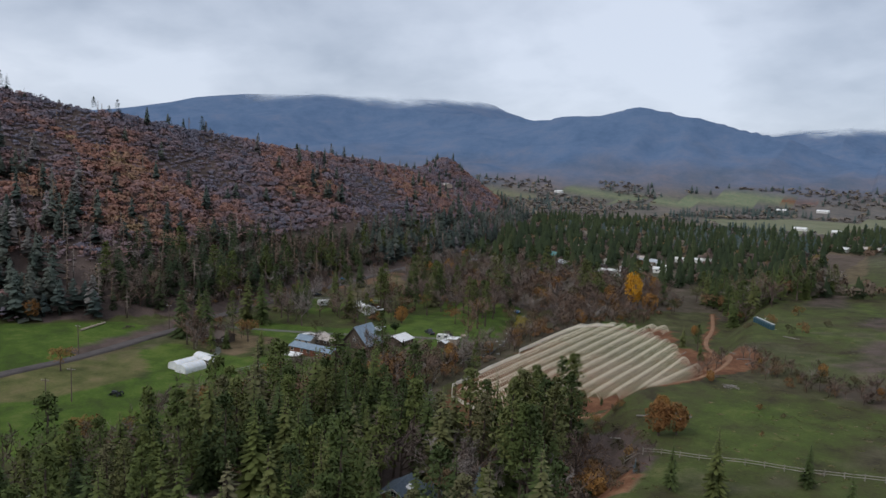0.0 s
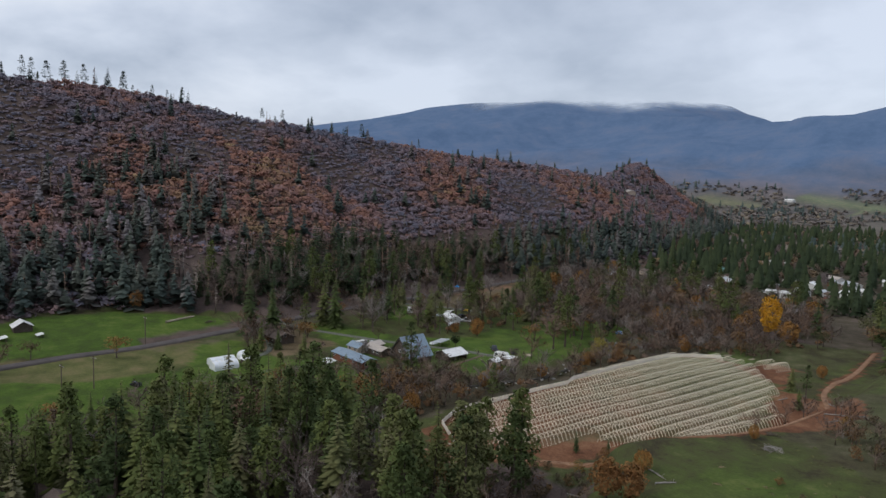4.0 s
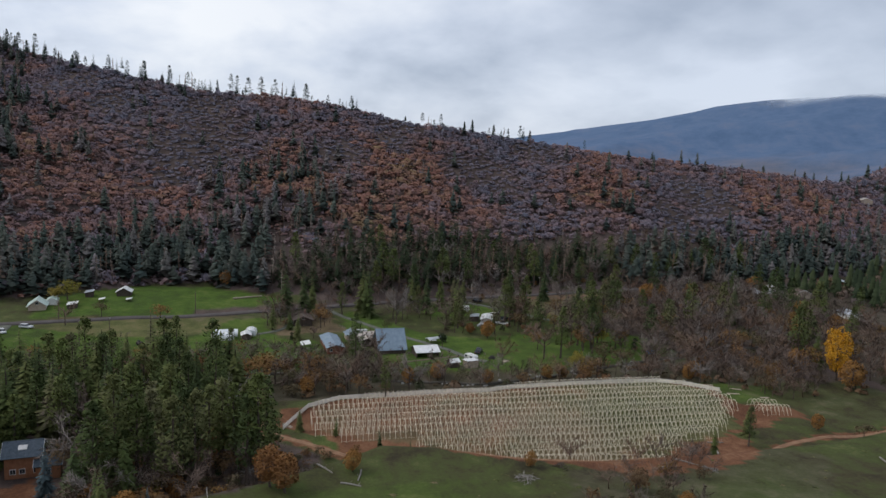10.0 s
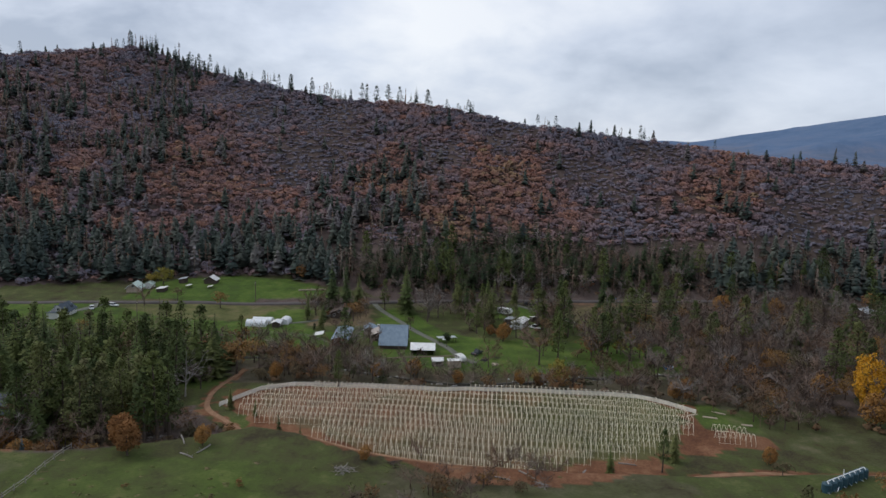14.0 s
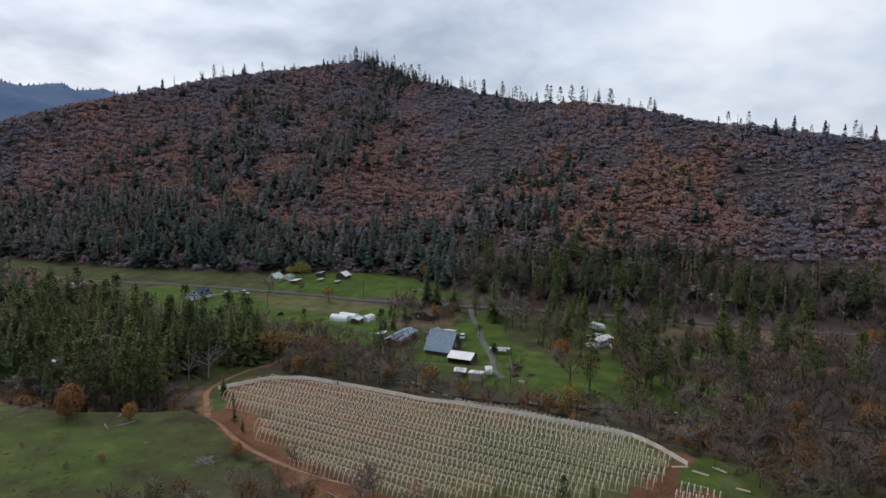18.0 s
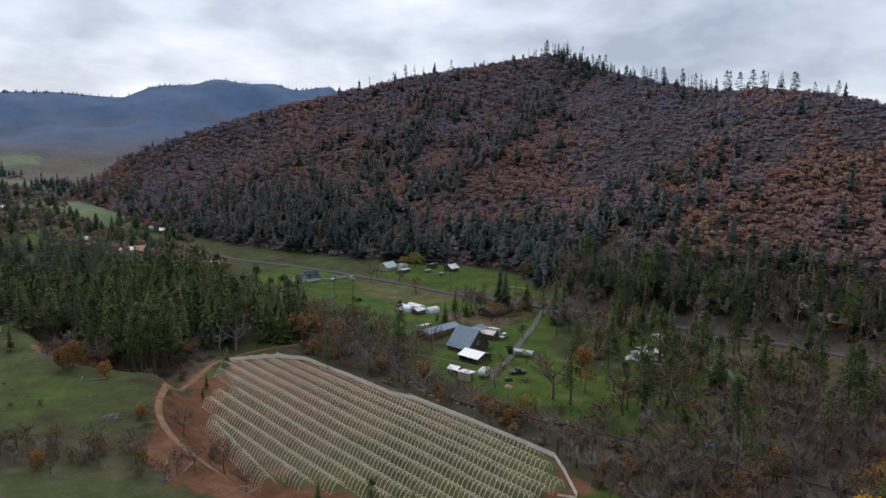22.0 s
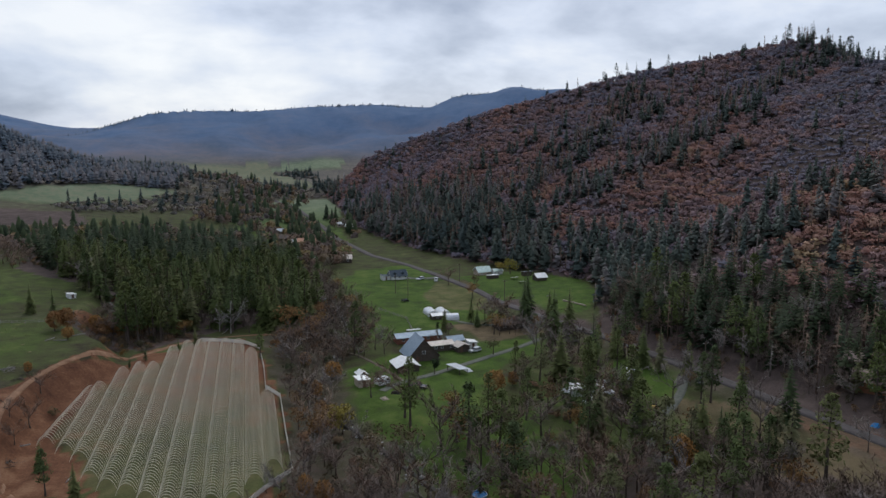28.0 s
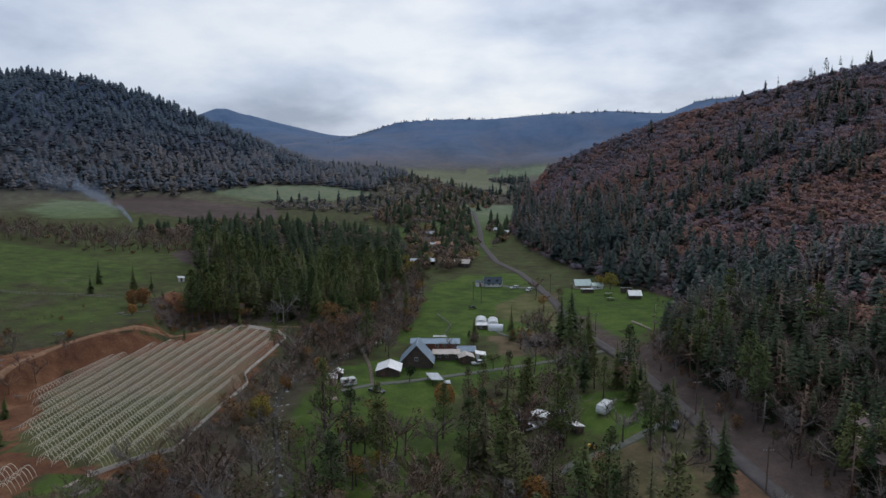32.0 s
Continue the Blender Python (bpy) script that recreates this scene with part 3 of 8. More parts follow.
    cl.interpolation_type = "SMOOTHSTEP"
    nt.links.new(calc(nt, "ADD", pos.outputs[2], calc(nt, "MULTIPLY", calc(nt, "SUBTRACT", noise_tex(nt, 0.004, 4, 0.6, "World"), 0.5), 120)), cl.inputs[0])
    lvl = nt.nodes.new("ShaderNodeMapRange")
    for key, v in zip(("From Min", "From Max", "To Min", "To Max"), (-1200, 1500, 48, 0)):
        lvl.inputs[key].default_value = v
    nt.links.new(pos.outputs[1], lvl.inputs[0])
    high = cl.inputs[0].links[0].from_socket
    nt.links.new(calc(nt, "ADD", high, lvl.outputs[0]), cl.inputs[0])
    cl.inputs["From Min"].default_value, cl.inputs["From Max"].default_value = 255, 312
    tr = nt.nodes.new("ShaderNodeBsdfTransparent")
    mx = nt.nodes.new("ShaderNodeMixShader")
    nt.links.new(cl.outputs[0], mx.inputs[0])
    nt.links.new(b.outputs[0], mx.inputs[1])
    nt.links.new(tr.outputs[0], mx.inputs[2])
    nt.links.new(mx.outputs[0], nt.nodes["Material Output"].inputs[0])
    return m


m_ground = ground_material()
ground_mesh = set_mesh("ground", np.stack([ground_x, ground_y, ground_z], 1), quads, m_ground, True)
lush_v, soil_v, litter_v, dry_v = cover_at(ground_x, ground_y)
cov = ground_mesh.attributes.new("cover", "FLOAT_COLOR", "POINT")
cov.data.foreach_set("color", np.stack([lush_v, soil_v, litter_v, dry_v], 1).astype(np.float32).ravel())
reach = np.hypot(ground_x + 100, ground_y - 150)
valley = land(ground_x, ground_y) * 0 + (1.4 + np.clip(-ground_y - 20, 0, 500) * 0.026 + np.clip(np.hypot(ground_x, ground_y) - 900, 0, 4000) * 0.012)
# weight of the hazy blue, growing with distance and with height
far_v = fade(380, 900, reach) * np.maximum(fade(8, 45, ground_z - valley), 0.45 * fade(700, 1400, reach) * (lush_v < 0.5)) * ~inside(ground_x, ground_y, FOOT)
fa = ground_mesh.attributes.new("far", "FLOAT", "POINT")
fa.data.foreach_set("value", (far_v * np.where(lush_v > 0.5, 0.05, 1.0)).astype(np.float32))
# far pastures and flats grow paler with distance: haze put in the colour
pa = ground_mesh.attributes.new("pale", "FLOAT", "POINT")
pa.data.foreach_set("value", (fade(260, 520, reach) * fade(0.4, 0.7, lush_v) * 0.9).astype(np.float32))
st = ground_mesh.attributes.new("hazed_flats", "FLOAT", "POINT")
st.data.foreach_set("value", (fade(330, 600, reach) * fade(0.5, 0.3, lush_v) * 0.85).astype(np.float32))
ground = tagged(new("ground", ground_mesh), "valley floor of grass, leaf litter and red soil with wooded hills", "ground", kind="structure")


def mesh_height(x, y):
    """Height of the ground sheet itself, between its grid lines."""
    i, j = np.clip(np.searchsorted(gx, x) - 1, 0, nx - 2), np.clip(np.searchsorted(gy, y) - 1, 0, ny - 2)
    u, v, z = (x - gx[i]) / (gx[i + 1] - gx[i]), (y - gy[j]) / (gy[j + 1] - gy[j]), ground_z.reshape(ny, nx)
    return (z[j, i] * (1 - u) + z[j, i + 1] * u) * (1 - v) + (z[j + 1, i] * (1 - u) + z[j + 1, i + 1] * u) * v


def strip(name, line, width, material, label, category, lift=0.12, step=2.5, camber=0.0, level=True):
    """A road or path laid along a line over the ground."""
    p = dense(line, step)
    for _ in range(6):
        p[1:-1] = 0.5 * p[1:-1] + 0.25 * (p[:-2] + p[2:])
    t = np.gradient(p, axis=0)
    t /= np.linalg.norm(t, axis=1)[:, None]
    side = np.stack([-t[:, 1], t[:, 0]], 1)
    cols = np.array([-0.5, -0.46, -0.2, 0.0, 0.2, 0.46, 0.5])
    wob = 1 + 0.06 * value_noise(p[:, 0], p[:, 1], 7, 91)
    q = p[:, None, :] + side[:, None, :] * (cols[None, :, None] * width * wob[:, None, None])
    z = land(q[..., 0], q[..., 1]).reshape(q.shape[:2])
    mid = z.max(1, keepdims=True)
    for _ in range(8):
        mid[1:-1] = np.maximum(0.5 * mid[1:-1] + 0.25 * (mid[:-2] + mid[2:]), z.max(1, keepdims=True)[1:-1])
    up = lift + camber * (1 - (2 * cols) ** 2)
    up[0] = up[-1] = -0.4
    zz = (mid if level else z) + up[None, :]
    v = np.concatenate([q, zz[..., None]], 2).reshape(-1, 3)
    n, k = len(p), len(cols)
    g = np.arange(n * k).reshape(n, k)
    f = np.stack([g[:-1, :-1], g[:-1, 1:], g[1:, 1:], g[1:, :-1]], -1).reshape(-1, 4)
    me = set_mesh(name, v, f, material, True)
    me.flip_normals()
    return tagged(new(name, me), label, category, kind="structure")


m_asphalt = plain("asphalt", (0.070, 0.060, 0.057), (0.112, 0.096, 0.089), 0.3, 0.9)
m_gravel = plain("gravel", (0.088, 0.094, 0.070), (0.165, 0.165, 0.135), 0.7, 0.95)
m_lane = plain("worn_lane", (0.085, 0.068, 0.045), (0.16, 0.125, 0.085), 0.6, 0.95)
m_track = plain("red_dirt", (0.17, 0.088, 0.048), (0.31, 0.18, 0.105), 0.5, 0.95)
strip("road", ROAD, 4.3, m_asphalt, "grey asphalt two-lane valley road", "road", 0.2, camber=0.06)
strip("driveway", [(-217, 173), (-208, 177), (-190, 188), (-173, 197), (-160, 205), (-150, 211), (-140, 214), (-134, 220)], 2.5, m_gravel, "pale gravel driveway between road and barn", "driveway")
strip("driveway", [(-222, 237), (-217, 244), (-207, 254), (-196, 262), (-186, 275), (-184, 300)], 2.6, m_gravel, "pale gravel lane through the grass", "driveway")
strip("driveway", [(-176, 143), (-182, 155), (-196, 160), (-212, 163)], 2.0, m_gravel, "grey gravel lane to the farm yard", "driveway")
strip("driveway", [(-176, 52), (-184, 58), (-192, 60), (-198, 58)], 4.0, m_gravel, "gravel parking pad beside the blue house", "driveway")
strip("dirt_track", TRACK, 1.7, m_track, "red dirt track round the tunnel field", "track", 0.06, level=False)
strip("dirt_track", [(-118, 148), (-125, 158), (-132, 178), (-138, 196), (-142, 214)], 1.4, m_lane, "worn farm lane between creek and barn", "track", 0.08)
m_water = plain("creek_water", (0.030, 0.028, 0.022), (0.105, 0.095, 0.080), 0.22, 0.75, spec=0.12)
strip("creek", CREEK, 1.1, m_water, "shallow creek with pale riffles", "creek", 0.25)

# ---- plant shapes ----
def tri_tube(a, b, ra, rb, sides=3):
    """A tapered limb from a to b."""
    a, b = np.array(a, float), np.array(b, float)
    d = (b - a) / (np.linalg.norm(b - a) + 1e-9)
    u = np.cross(d, (0.3, 0.5, 0.8))
    u /= np.linalg.norm(u)
    w = np.cross(d, u)
    ang = np.arange(sides) * 2 * math.pi / sides
    ring = np.cos(ang)[:, None] * u + np.sin(ang)[:, None] * w
    v = np.concatenate([a + ring * ra, b + ring * rb])
    i = np.arange(sides)
    j = (i + 1) % sides
    return v, np.concatenate([np.stack([i, j, sides + j], 1), np.stack([i, sides + j, sides + i], 1)])


class Soup:
    """Collects triangles."""
    def __init__(self):
        self.v, self.f, self.n = [], [], 0

    def add(self, v, f):
        v = np.asarray(v, float)
        self.v.append(v)
        self.f.append(np.asarray(f, int) + self.n)
        self.n += len(v)

    def done(self):
        return np.concatenate(self.v), np.concatenate(self.f)


def soften(v, f, top=1.0, mix=0.55, up=0.35):
    """Turns a crown's faces outwards and rounds their shading, as a mass of small leaves has it."""
    v, f = np.asarray(v, float), np.asarray(f, int).copy()
    out = v - np.array([0, 0, 0.38 * top])
    out[:, 2] *= 0.8
    out /= np.linalg.norm(out, axis=1)[:, None] + 1e-9
    fn = np.cross(v[f[:, 1]] - v[f[:, 0]], v[f[:, 2]] - v[f[:, 0]])
    wrong = (fn * out[f].mean(1)).sum(1) < 0
    f[wrong] = f[wrong][:, ::-1]
    fn[wrong] *= -1
    fn /= np.linalg.norm(fn, axis=1)[:, None] + 1e-9
    vn = np.zeros_like(v)
    for k in range(3):
        np.add.at(vn, f[:, k], fn)
    vn /= np.linalg.norm(vn, axis=1)[:, None] + 1e-9
    n = vn * (1 - mix) + out * mix + np.array([0, 0, up])
    return v, f, n / (np.linalg.norm(n, axis=1)[:, None] + 1e-9)


def trunk_shape(height, radius, rng, sides=7, lean=0.03):
    s = Soup()
    hs = np.linspace(0, 1, 6)
    c = np.stack([np.cumsum(rng.normal(0, lean, 6)) * height * 0.1, np.cumsum(rng.normal(0, lean, 6)) * height * 0.1, hs * height], 1)
    c[0, :2] = 0
    r = radius * (1 - hs) ** 0.85 + 0.03
    r[0] *= 1.35
    c[0, 2] = -0.6
    for k in range(5):
        s.add(*tri_tube(c[k], c[k + 1], r[k], r[k + 1], sides))
    return s.done()


def fir_crown(height, spread, rng, tiers=26, per=8, start=0.08, fill=1.0):
    """Drooping sprays in uneven tiers."""
    s = Soup()
    f = np.array([[0, 1, 2], [0, 2, 3], [2, 4, 6], [2, 6, 5], [1, 4, 2], [3, 2, 5]])
    for k in range(tiers):
        h = start + (0.985 - start) * (k / (tiers - 1)) ** 0.92
        rad = spread * ((1 - h) ** 0.82) * rng.uniform(0.82, 1.12) + 0.12
        n = max(4, int(per * (0.55 + 0.6 * (1 - h))))
        off = rng.uniform(0, 6.3)
        for b in range(n):
            if rng.random() > fill:
                continue
            a = off + b * 2 * math.pi / n + rng.normal(0, 0.22)
            L = rad * rng.uniform(0.68, 1.18)
            droop = rng.uniform(0.18, 0.42) * (1.15 - h * 0.9)
            wid = L * rng.uniform(0.26, 0.40) + 0.12
            ca, sa = math.cos(a), math.sin(a)
            z0 = h * height + rng.normal(0, 0.12)
            P = [(0, 0, 0.15), (0.42, 1, -0.15), (0.55, 0, 0.10), (0.42, -1, -0.15), (0.8, 0.62, -0.32), (0.8, -0.62, -0.32), (1, 0, -0.12)]
            v = [(ca * L * r - sa * wid * q * 0.6, sa * L * r + ca * wid * q * 0.6, z0 - droop * L * r + zz * wid) for r, q, zz in P]
            s.add(v, f)
    t = height
    s.add([(0.1, 0, t * 0.955), (-0.06, 0.09, t * 0.955), (-0.06, -0.09, t * 0.955), (0, 0, t * 1.01)], [[0, 1, 3], [1, 2, 3], [2, 0, 3]])
    return s.done()


def tuft(center, size, rng, n=11, flat=0.75):
    """A clump of needles or leaves: small blades round a point."""
    d = rng.normal(size=(n, 3))
    d /= np.linalg.norm(d, axis=1)[:, None]
    d[:, 2] *= flat
    u = np.cross(d, rng.normal(size=(n, 3)))
    u /= np.linalg.norm(u, axis=1)[:, None]
    tip = d * size * rng.uniform(0.75, 1.2, (n, 1))
    base = d * size * 0.12
    w = size * rng.uniform(0.28, 0.48, (n, 1))
    v = np.stack([base + tip * 0.45 + u * w, tip, base + tip * 0.45 - u * w], 1).reshape(-1, 3) + center
    return v, np.arange(3 * n).reshape(-1, 3)


def pine_crown(height, spread, rng, clumps=120, start=0.25):
    s = Soup()
    for k in range(clumps):
        h = start + (1 - start) * rng.random() ** 0.95
        q = (h - start) / (1 - start)
        prof = (1 - q) ** 0.65 * min(1.0, 0.45 + q * 3.5)
        a, r = rng.uniform(0, 6.28), spread * prof * rng.uniform(0.45, 1.08)
        c = np.array([math.cos(a) * r, math.sin(a) * r, h * height - 0.12 * r])
        if k % 2 == 0:
            s.add(*tri_tube((0, 0, h * height - 0.1 * r), c, 0.06, 0.025))
        s.add(*tuft(c, spread * rng.uniform(0.20, 0.33), rng, 9, 0.55))
    s.add(*tuft((0, 0, height * 0.985), spread * 0.22, rng, 9, 1.4))
    return s.done()


def bare_crown(height, spread, rng, twigs=760, leaves=0):
    """Limbs that fork and fine twigs, for a leafless tree. Gives limbs and, where asked, a few last leaves."""
    s, tips = Soup(), []
    base = height * 0.22
    for _ in range(9):
        a, up = rng.uniform(0, 6.28), rng.uniform(0.5, 1.25)
        d = np.array([math.cos(a), math.sin(a), up])
        p = np.array([0, 0, base + rng.uniform(0, height * 0.35)])
        L = height * 0.27 * rng.uniform(0.8, 1.2)
        r = 0.012 * height
        for seg in range(3):
            d = d / np.linalg.norm(d)
            q = p + d * L
            s.add(*tri_tube(p, q, r, r * 0.6))
            for _ in range(3):
                e = d + rng.normal(0, 0.55, 3)
                e /= np.linalg.norm(e)
                o = p + (q - p) * rng.uniform(0.3, 1)
                o2 = o + e * L * rng.uniform(0.5, 0.9)
                s.add(*tri_tube(o, o2, r * 0.45, r * 0.15))
                tips += [(o, o2)] * 2
            tips.append((p, q))
            p, r, L = q, r * 0.6, L * 0.72
            d = d + rng.normal(0, 0.35, 3) + np.array([0, 0, 0.15])
    n = twigs
    pick = rng.integers(0, len(tips), n)
    A, B = np.array([t[0] for t in tips])[pick], np.array([t[1] for t in tips])[pick]
    o = A + (B - A) * rng.uniform(0.35, 1.05, (n, 1))
    d = (B - A) / np.linalg.norm(B - A, axis=1)[:, None] + rng.normal(0, 0.65, (n, 3)) + np.array([0, 0, 0.2])
    d /= np.linalg.norm(d, axis=1)[:, None]
    u = np.cross(d, rng.normal(size=(n, 3)))
    u /= np.linalg.norm(u, axis=1)[:, None]
    L = height * rng.uniform(0.06, 0.14, (n, 1))
    w = 0.0045 * height
    v = np.stack([o + u * w, o - u * w, o + d * L], 1).reshape(-1, 3)
    s.add(v, np.arange(3 * n).reshape(-1, 3))
    return s.done(), (o + d * L * 0.7)


def leafy_crown(height, spread, rng, clumps=95, blades=10, low=0.28, size=0.2):
    """A rounded, uneven crown of many leaf clumps with gaps."""
    s = Soup()
    lobes = [(rng.normal(0, 0.38, 2) * spread, rng.uniform(low + 0.22, 0.78) * height, spread * rng.uniform(0.42, 0.68)) for _ in range(7)]
    for k in range(clumps):
        (lx, ly), lz, lr = lobes[rng.integers(0, len(lobes))]
        d = rng.normal(size=3)
        d /= np.linalg.norm(d)
        c = np.array([lx, ly, lz]) + d * lr * np.array([1, 1, 0.8]) * rng.uniform(0.6, 1.05)
        c[2] = np.clip(c[2], low * height, height)
        s.add(*tuft(c, spread * size * rng.uniform(0.75, 1.3), rng, blades, 0.9))
    return s.done()


def round_crown(height, spread, rng, clumps=170, blades=9, low=0.1, size=0.24):
    """A full rounded crown: leaf clumps over an uneven egg."""
    s = Soup()
    mid, half = height * (low + 1) / 2, height * (1 - low) / 2
    dents = rng.normal(size=(6, 3))
    dents /= np.linalg.norm(dents, axis=1)[:, None]
    for k in range(clumps):
        d = rng.normal(size=3)
        d /= np.linalg.norm(d)
        bulge = 1 - 0.28 * max(0.0, float((dents @ d).max()) - 0.6) / 0.4
        c = d * np.array([spread, spread, half]) * bulge * rng.uniform(0.72, 1.0) + np.array([0, 0, mid])
        s.add(*tuft(c, spread * size * rng.uniform(0.75, 1.3), rng, blades, 0.9))
    return s.done()


def small_conifer(rng, tiers=6, points=6, spread=0.20, jag=0.5):
    """A far conifer one unit high: jagged skirts."""
    s = Soup()
    for k in range(tiers):
        h = 0.10 + 0.86 * k / tiers
        r = spread * (1 - h) ** 0.85 * rng.uniform(0.85, 1.15) + 0.01
        n = 2 * points
        a = np.arange(n) * 2 * math.pi / n + rng.uniform(0, 6)
        rr = r * np.where(np.arange(n) % 2, jag, 1.0) * rng.uniform(0.75, 1.25, n)
        ring = np.stack([np.cos(a) * rr, np.sin(a) * rr, h - rr * 0.45 + 0.02], 1)
        v = np.concatenate([ring, [[0, 0, min(1.0, h + 0.24)]]])
        i = np.arange(n)
        s.add(v, np.stack([i, (i + 1) % n, np.full(n, n)], 1))
    s.add(*tri_tube((0, 0, -0.06), (0, 0, 0.3), 0.022, 0.015))
    return s.done()


def spray_conifer(rng, n=92, spread=0.17, low=0.08):
    """A far conifer one unit high: ragged drooping sprays round a stem."""
    s = Soup()
    s.add(*tri_tube((0, 0, -0.05), (0, 0, 0.96), 0.020, 0.004))
    h = low + (0.97 - low) * rng.random(n) ** 0.85
    a = rng.uniform(0, 6.28, n)
    L = spread * (1 - h) ** 0.75 * rng.uniform(0.6, 1.2, n) + 0.018
    w = L * rng.uniform(0.30, 0.46, n) + 0.008
    c, si = np.cos(a), np.sin(a)
    drop = L * rng.uniform(0.25, 0.75, n)
    mid = 0.55 * L
    v = np.stack([np.stack([0 * h, 0 * h, h + 0.03], 1), np.stack([c * mid - si * w, si * mid + c * w, h - drop * 0.5], 1),
                  np.stack([c * L, si * L, h - drop], 1), np.stack([c * mid + si * w, si * mid - c * w, h - drop * 0.5], 1)], 1).reshape(-1, 3)
    q = np.arange(n)[:, None] * 4
    s.add(v, np.concatenate([q + [0, 1, 2], q + [0, 2, 3]]))
    s.add([(0.012, 0, 0.93), (-0.006, 0.01, 0.93), (-0.006, -0.01, 0.93), (0, 0, 1.01)], [[0, 1, 3], [1, 2, 3], [2, 0, 3]])
    return s.done()


def small_snag(rng):
    """A far thin-crowned or dead conifer one unit high."""
    s = Soup()
    s.add(*tri_tube((0, 0, -0.05), (0, 0, 1), 0.022, 0.004))
    n = 22
    z = rng.uniform(0.35, 0.97, n)
    a, L = rng.uniform(0, 6.28, n), 0.14 * (1.1 - z) + 0.02
    c, si = np.cos(a), np.sin(a)
    v = np.stack([np.stack([0 * z, 0 * z, z + 0.025], 1), np.stack([0 * z, 0 * z, z - 0.02], 1), np.stack([c * L, si * L, z - 0.02], 1)], 1).reshape(-1, 3)
    s.add(v, np.arange(3 * n).reshape(-1, 3))
    return s.done()


def small_oak(rng, n=68, low=-0.55):
    """A far broadleaf crown one unit high and about one wide, built of rounded lobes."""
    lob = np.column_stack([rng.normal(0, 0.17, 5), rng.normal(0, 0.17, 5), rng.uniform(0.34, 0.70, 5)])
    c = lob[rng.integers(0, 5, n)]
    d = rng.normal(size=(n, 3))
    d /= np.linalg.norm(d, axis=1)[:, None]
    d[:, 2] = np.where(d[:, 2] < low, -d[:, 2], d[:, 2])
    p = c + d * 0.29 * rng.uniform(0.75, 1.08, (n, 1))
    u = np.cross(d, rng.normal(size=(n, 3)))
    u /= np.linalg.norm(u, axis=1)[:, None]
    w = np.cross(d, u) + d * rng.normal(0, 0.35, (n, 1))
    z = rng.uniform(0.07, 0.145, (n, 1)) * (68 / n) ** 0.5
    v = np.stack([p + u * z, p - u * z * 0.6 + w * z, p - u * z * 0.5 - w * z], 1).reshape(-1, 3)
    return v, np.arange(3 * n).reshape(-1, 3)


def spread_points(lo, hi, gap, rng, jitter=0.48):
    x, y = np.meshgrid(np.arange(lo[0], hi[0], gap), np.arange(lo[1], hi[1], gap))
    x = x.ravel() + rng.uniform(-jitter, jitter, x.size) * gap
    y = y.ravel() + rng.uniform(-jitter, jitter, y.size) * gap
    return x, y


def stand(name, shapes, x, y, height, width, tint, rng, material, label, category, sink=0.0):
    """Many far plants joined in one object."""
    z = np.minimum(land(x, y), mesh_height(x, y)) - sink
    V, F, T, N, n = [], [], [], [], 0
    which = rng.integers(0, len(shapes), len(x))
    ang = rng.uniform(0, 6.28, len(x))
    for k, shape in enumerate(shapes):
        i = np.where(which == k)[0]
        if not len(i):
            continue
        sv, sf, sn = soften(*shape, 1.0, 0.72, 0.42)
        c, s = np.cos(ang[i])[:, None], np.sin(ang[i])[:, None]
        vx = (sv[None, :, 0] * c - sv[None, :, 1] * s) * width[i, None] + x[i, None]
        vy = (sv[None, :, 0] * s + sv[None, :, 1] * c) * width[i, None] + y[i, None]
        vz = sv[None, :, 2] * height[i, None] + z[i, None]
        V.append(np.stack([vx, vy, vz], 2).reshape(-1, 3))
        N.append(np.stack([sn[None, :, 0] * c - sn[None, :, 1] * s, sn[None, :, 0] * s + sn[None, :, 1] * c, np.broadcast_to(sn[None, :, 2], vx.shape)], 2).reshape(-1, 3))
        F.append((sf[None] + (np.arange(len(i)) * len(sv))[:, None, None] + n).reshape(-1, 3))
        T.append(np.repeat(tint[i], len(sv)))
        n += len(i) * len(sv)
    me = set_mesh(name, np.concatenate(V), np.concatenate(F), material, True, np.concatenate(T), np.concatenate(N))
    return tagged(new(name, me), label, category, kind="stuff")


# ---- the wooded hill ----
rng = np.random.default_rng(7)
OAK_SHAPES = [small_oak(rng, 70) for _ in range(8)]
BUSH_SHAPES = [small_oak(rng, 30) for _ in range(5)]
LOW_FIRS = [small_conifer(rng, 4, 5) for _ in range(5)]
LOW_OAKS = [small_oak(rng, 26) for _ in range(5)]
FIR_SHAPES = [small_conifer(rng, 7, 6) for _ in range(6)]
SLIM_FIRS = [spray_conifer(rng, 92, rng.uniform(0.14, 0.20), rng.uniform(0.04, 0.2)) for _ in range(9)]
SNAG_SHAPES = [small_snag(rng) for _ in range(5)]
# grey shrub slopes, orange oak spurs and the dark conifer gullies of the hill
SHRUB_SPOTS = [(-366, 288, 34), (-400, 105, 46), (-440, 104, 32), (-378, 192, 26), (-354, 442, 42), (-318, 404, 30), (-392, 330, 24), (-420, 240, 22), (-480, 10, 36), (-395, 232, 18), (-452, 52, 26)]
OAK_SPOTS = [(-387, 72, 36), (-306, 38, 30), (-334, 231, 34), (-329, 370, 36), (-354, 44, 40), (-348, 150, 22), (-293, 34, 26), (-332, 100, 32), (-362, 245, 26), (-300, 210, 22)]
GULLIES = [[(-556, -60), (-500, -36), (-448, -21), (-380, -11), (-318, 2), (-260, 8)], [(-352, 134), (-336, 158), (-312, 168), (-280, 176)], [(-420, -100), (-370, -80), (-300, -60), (-240, -50)]]


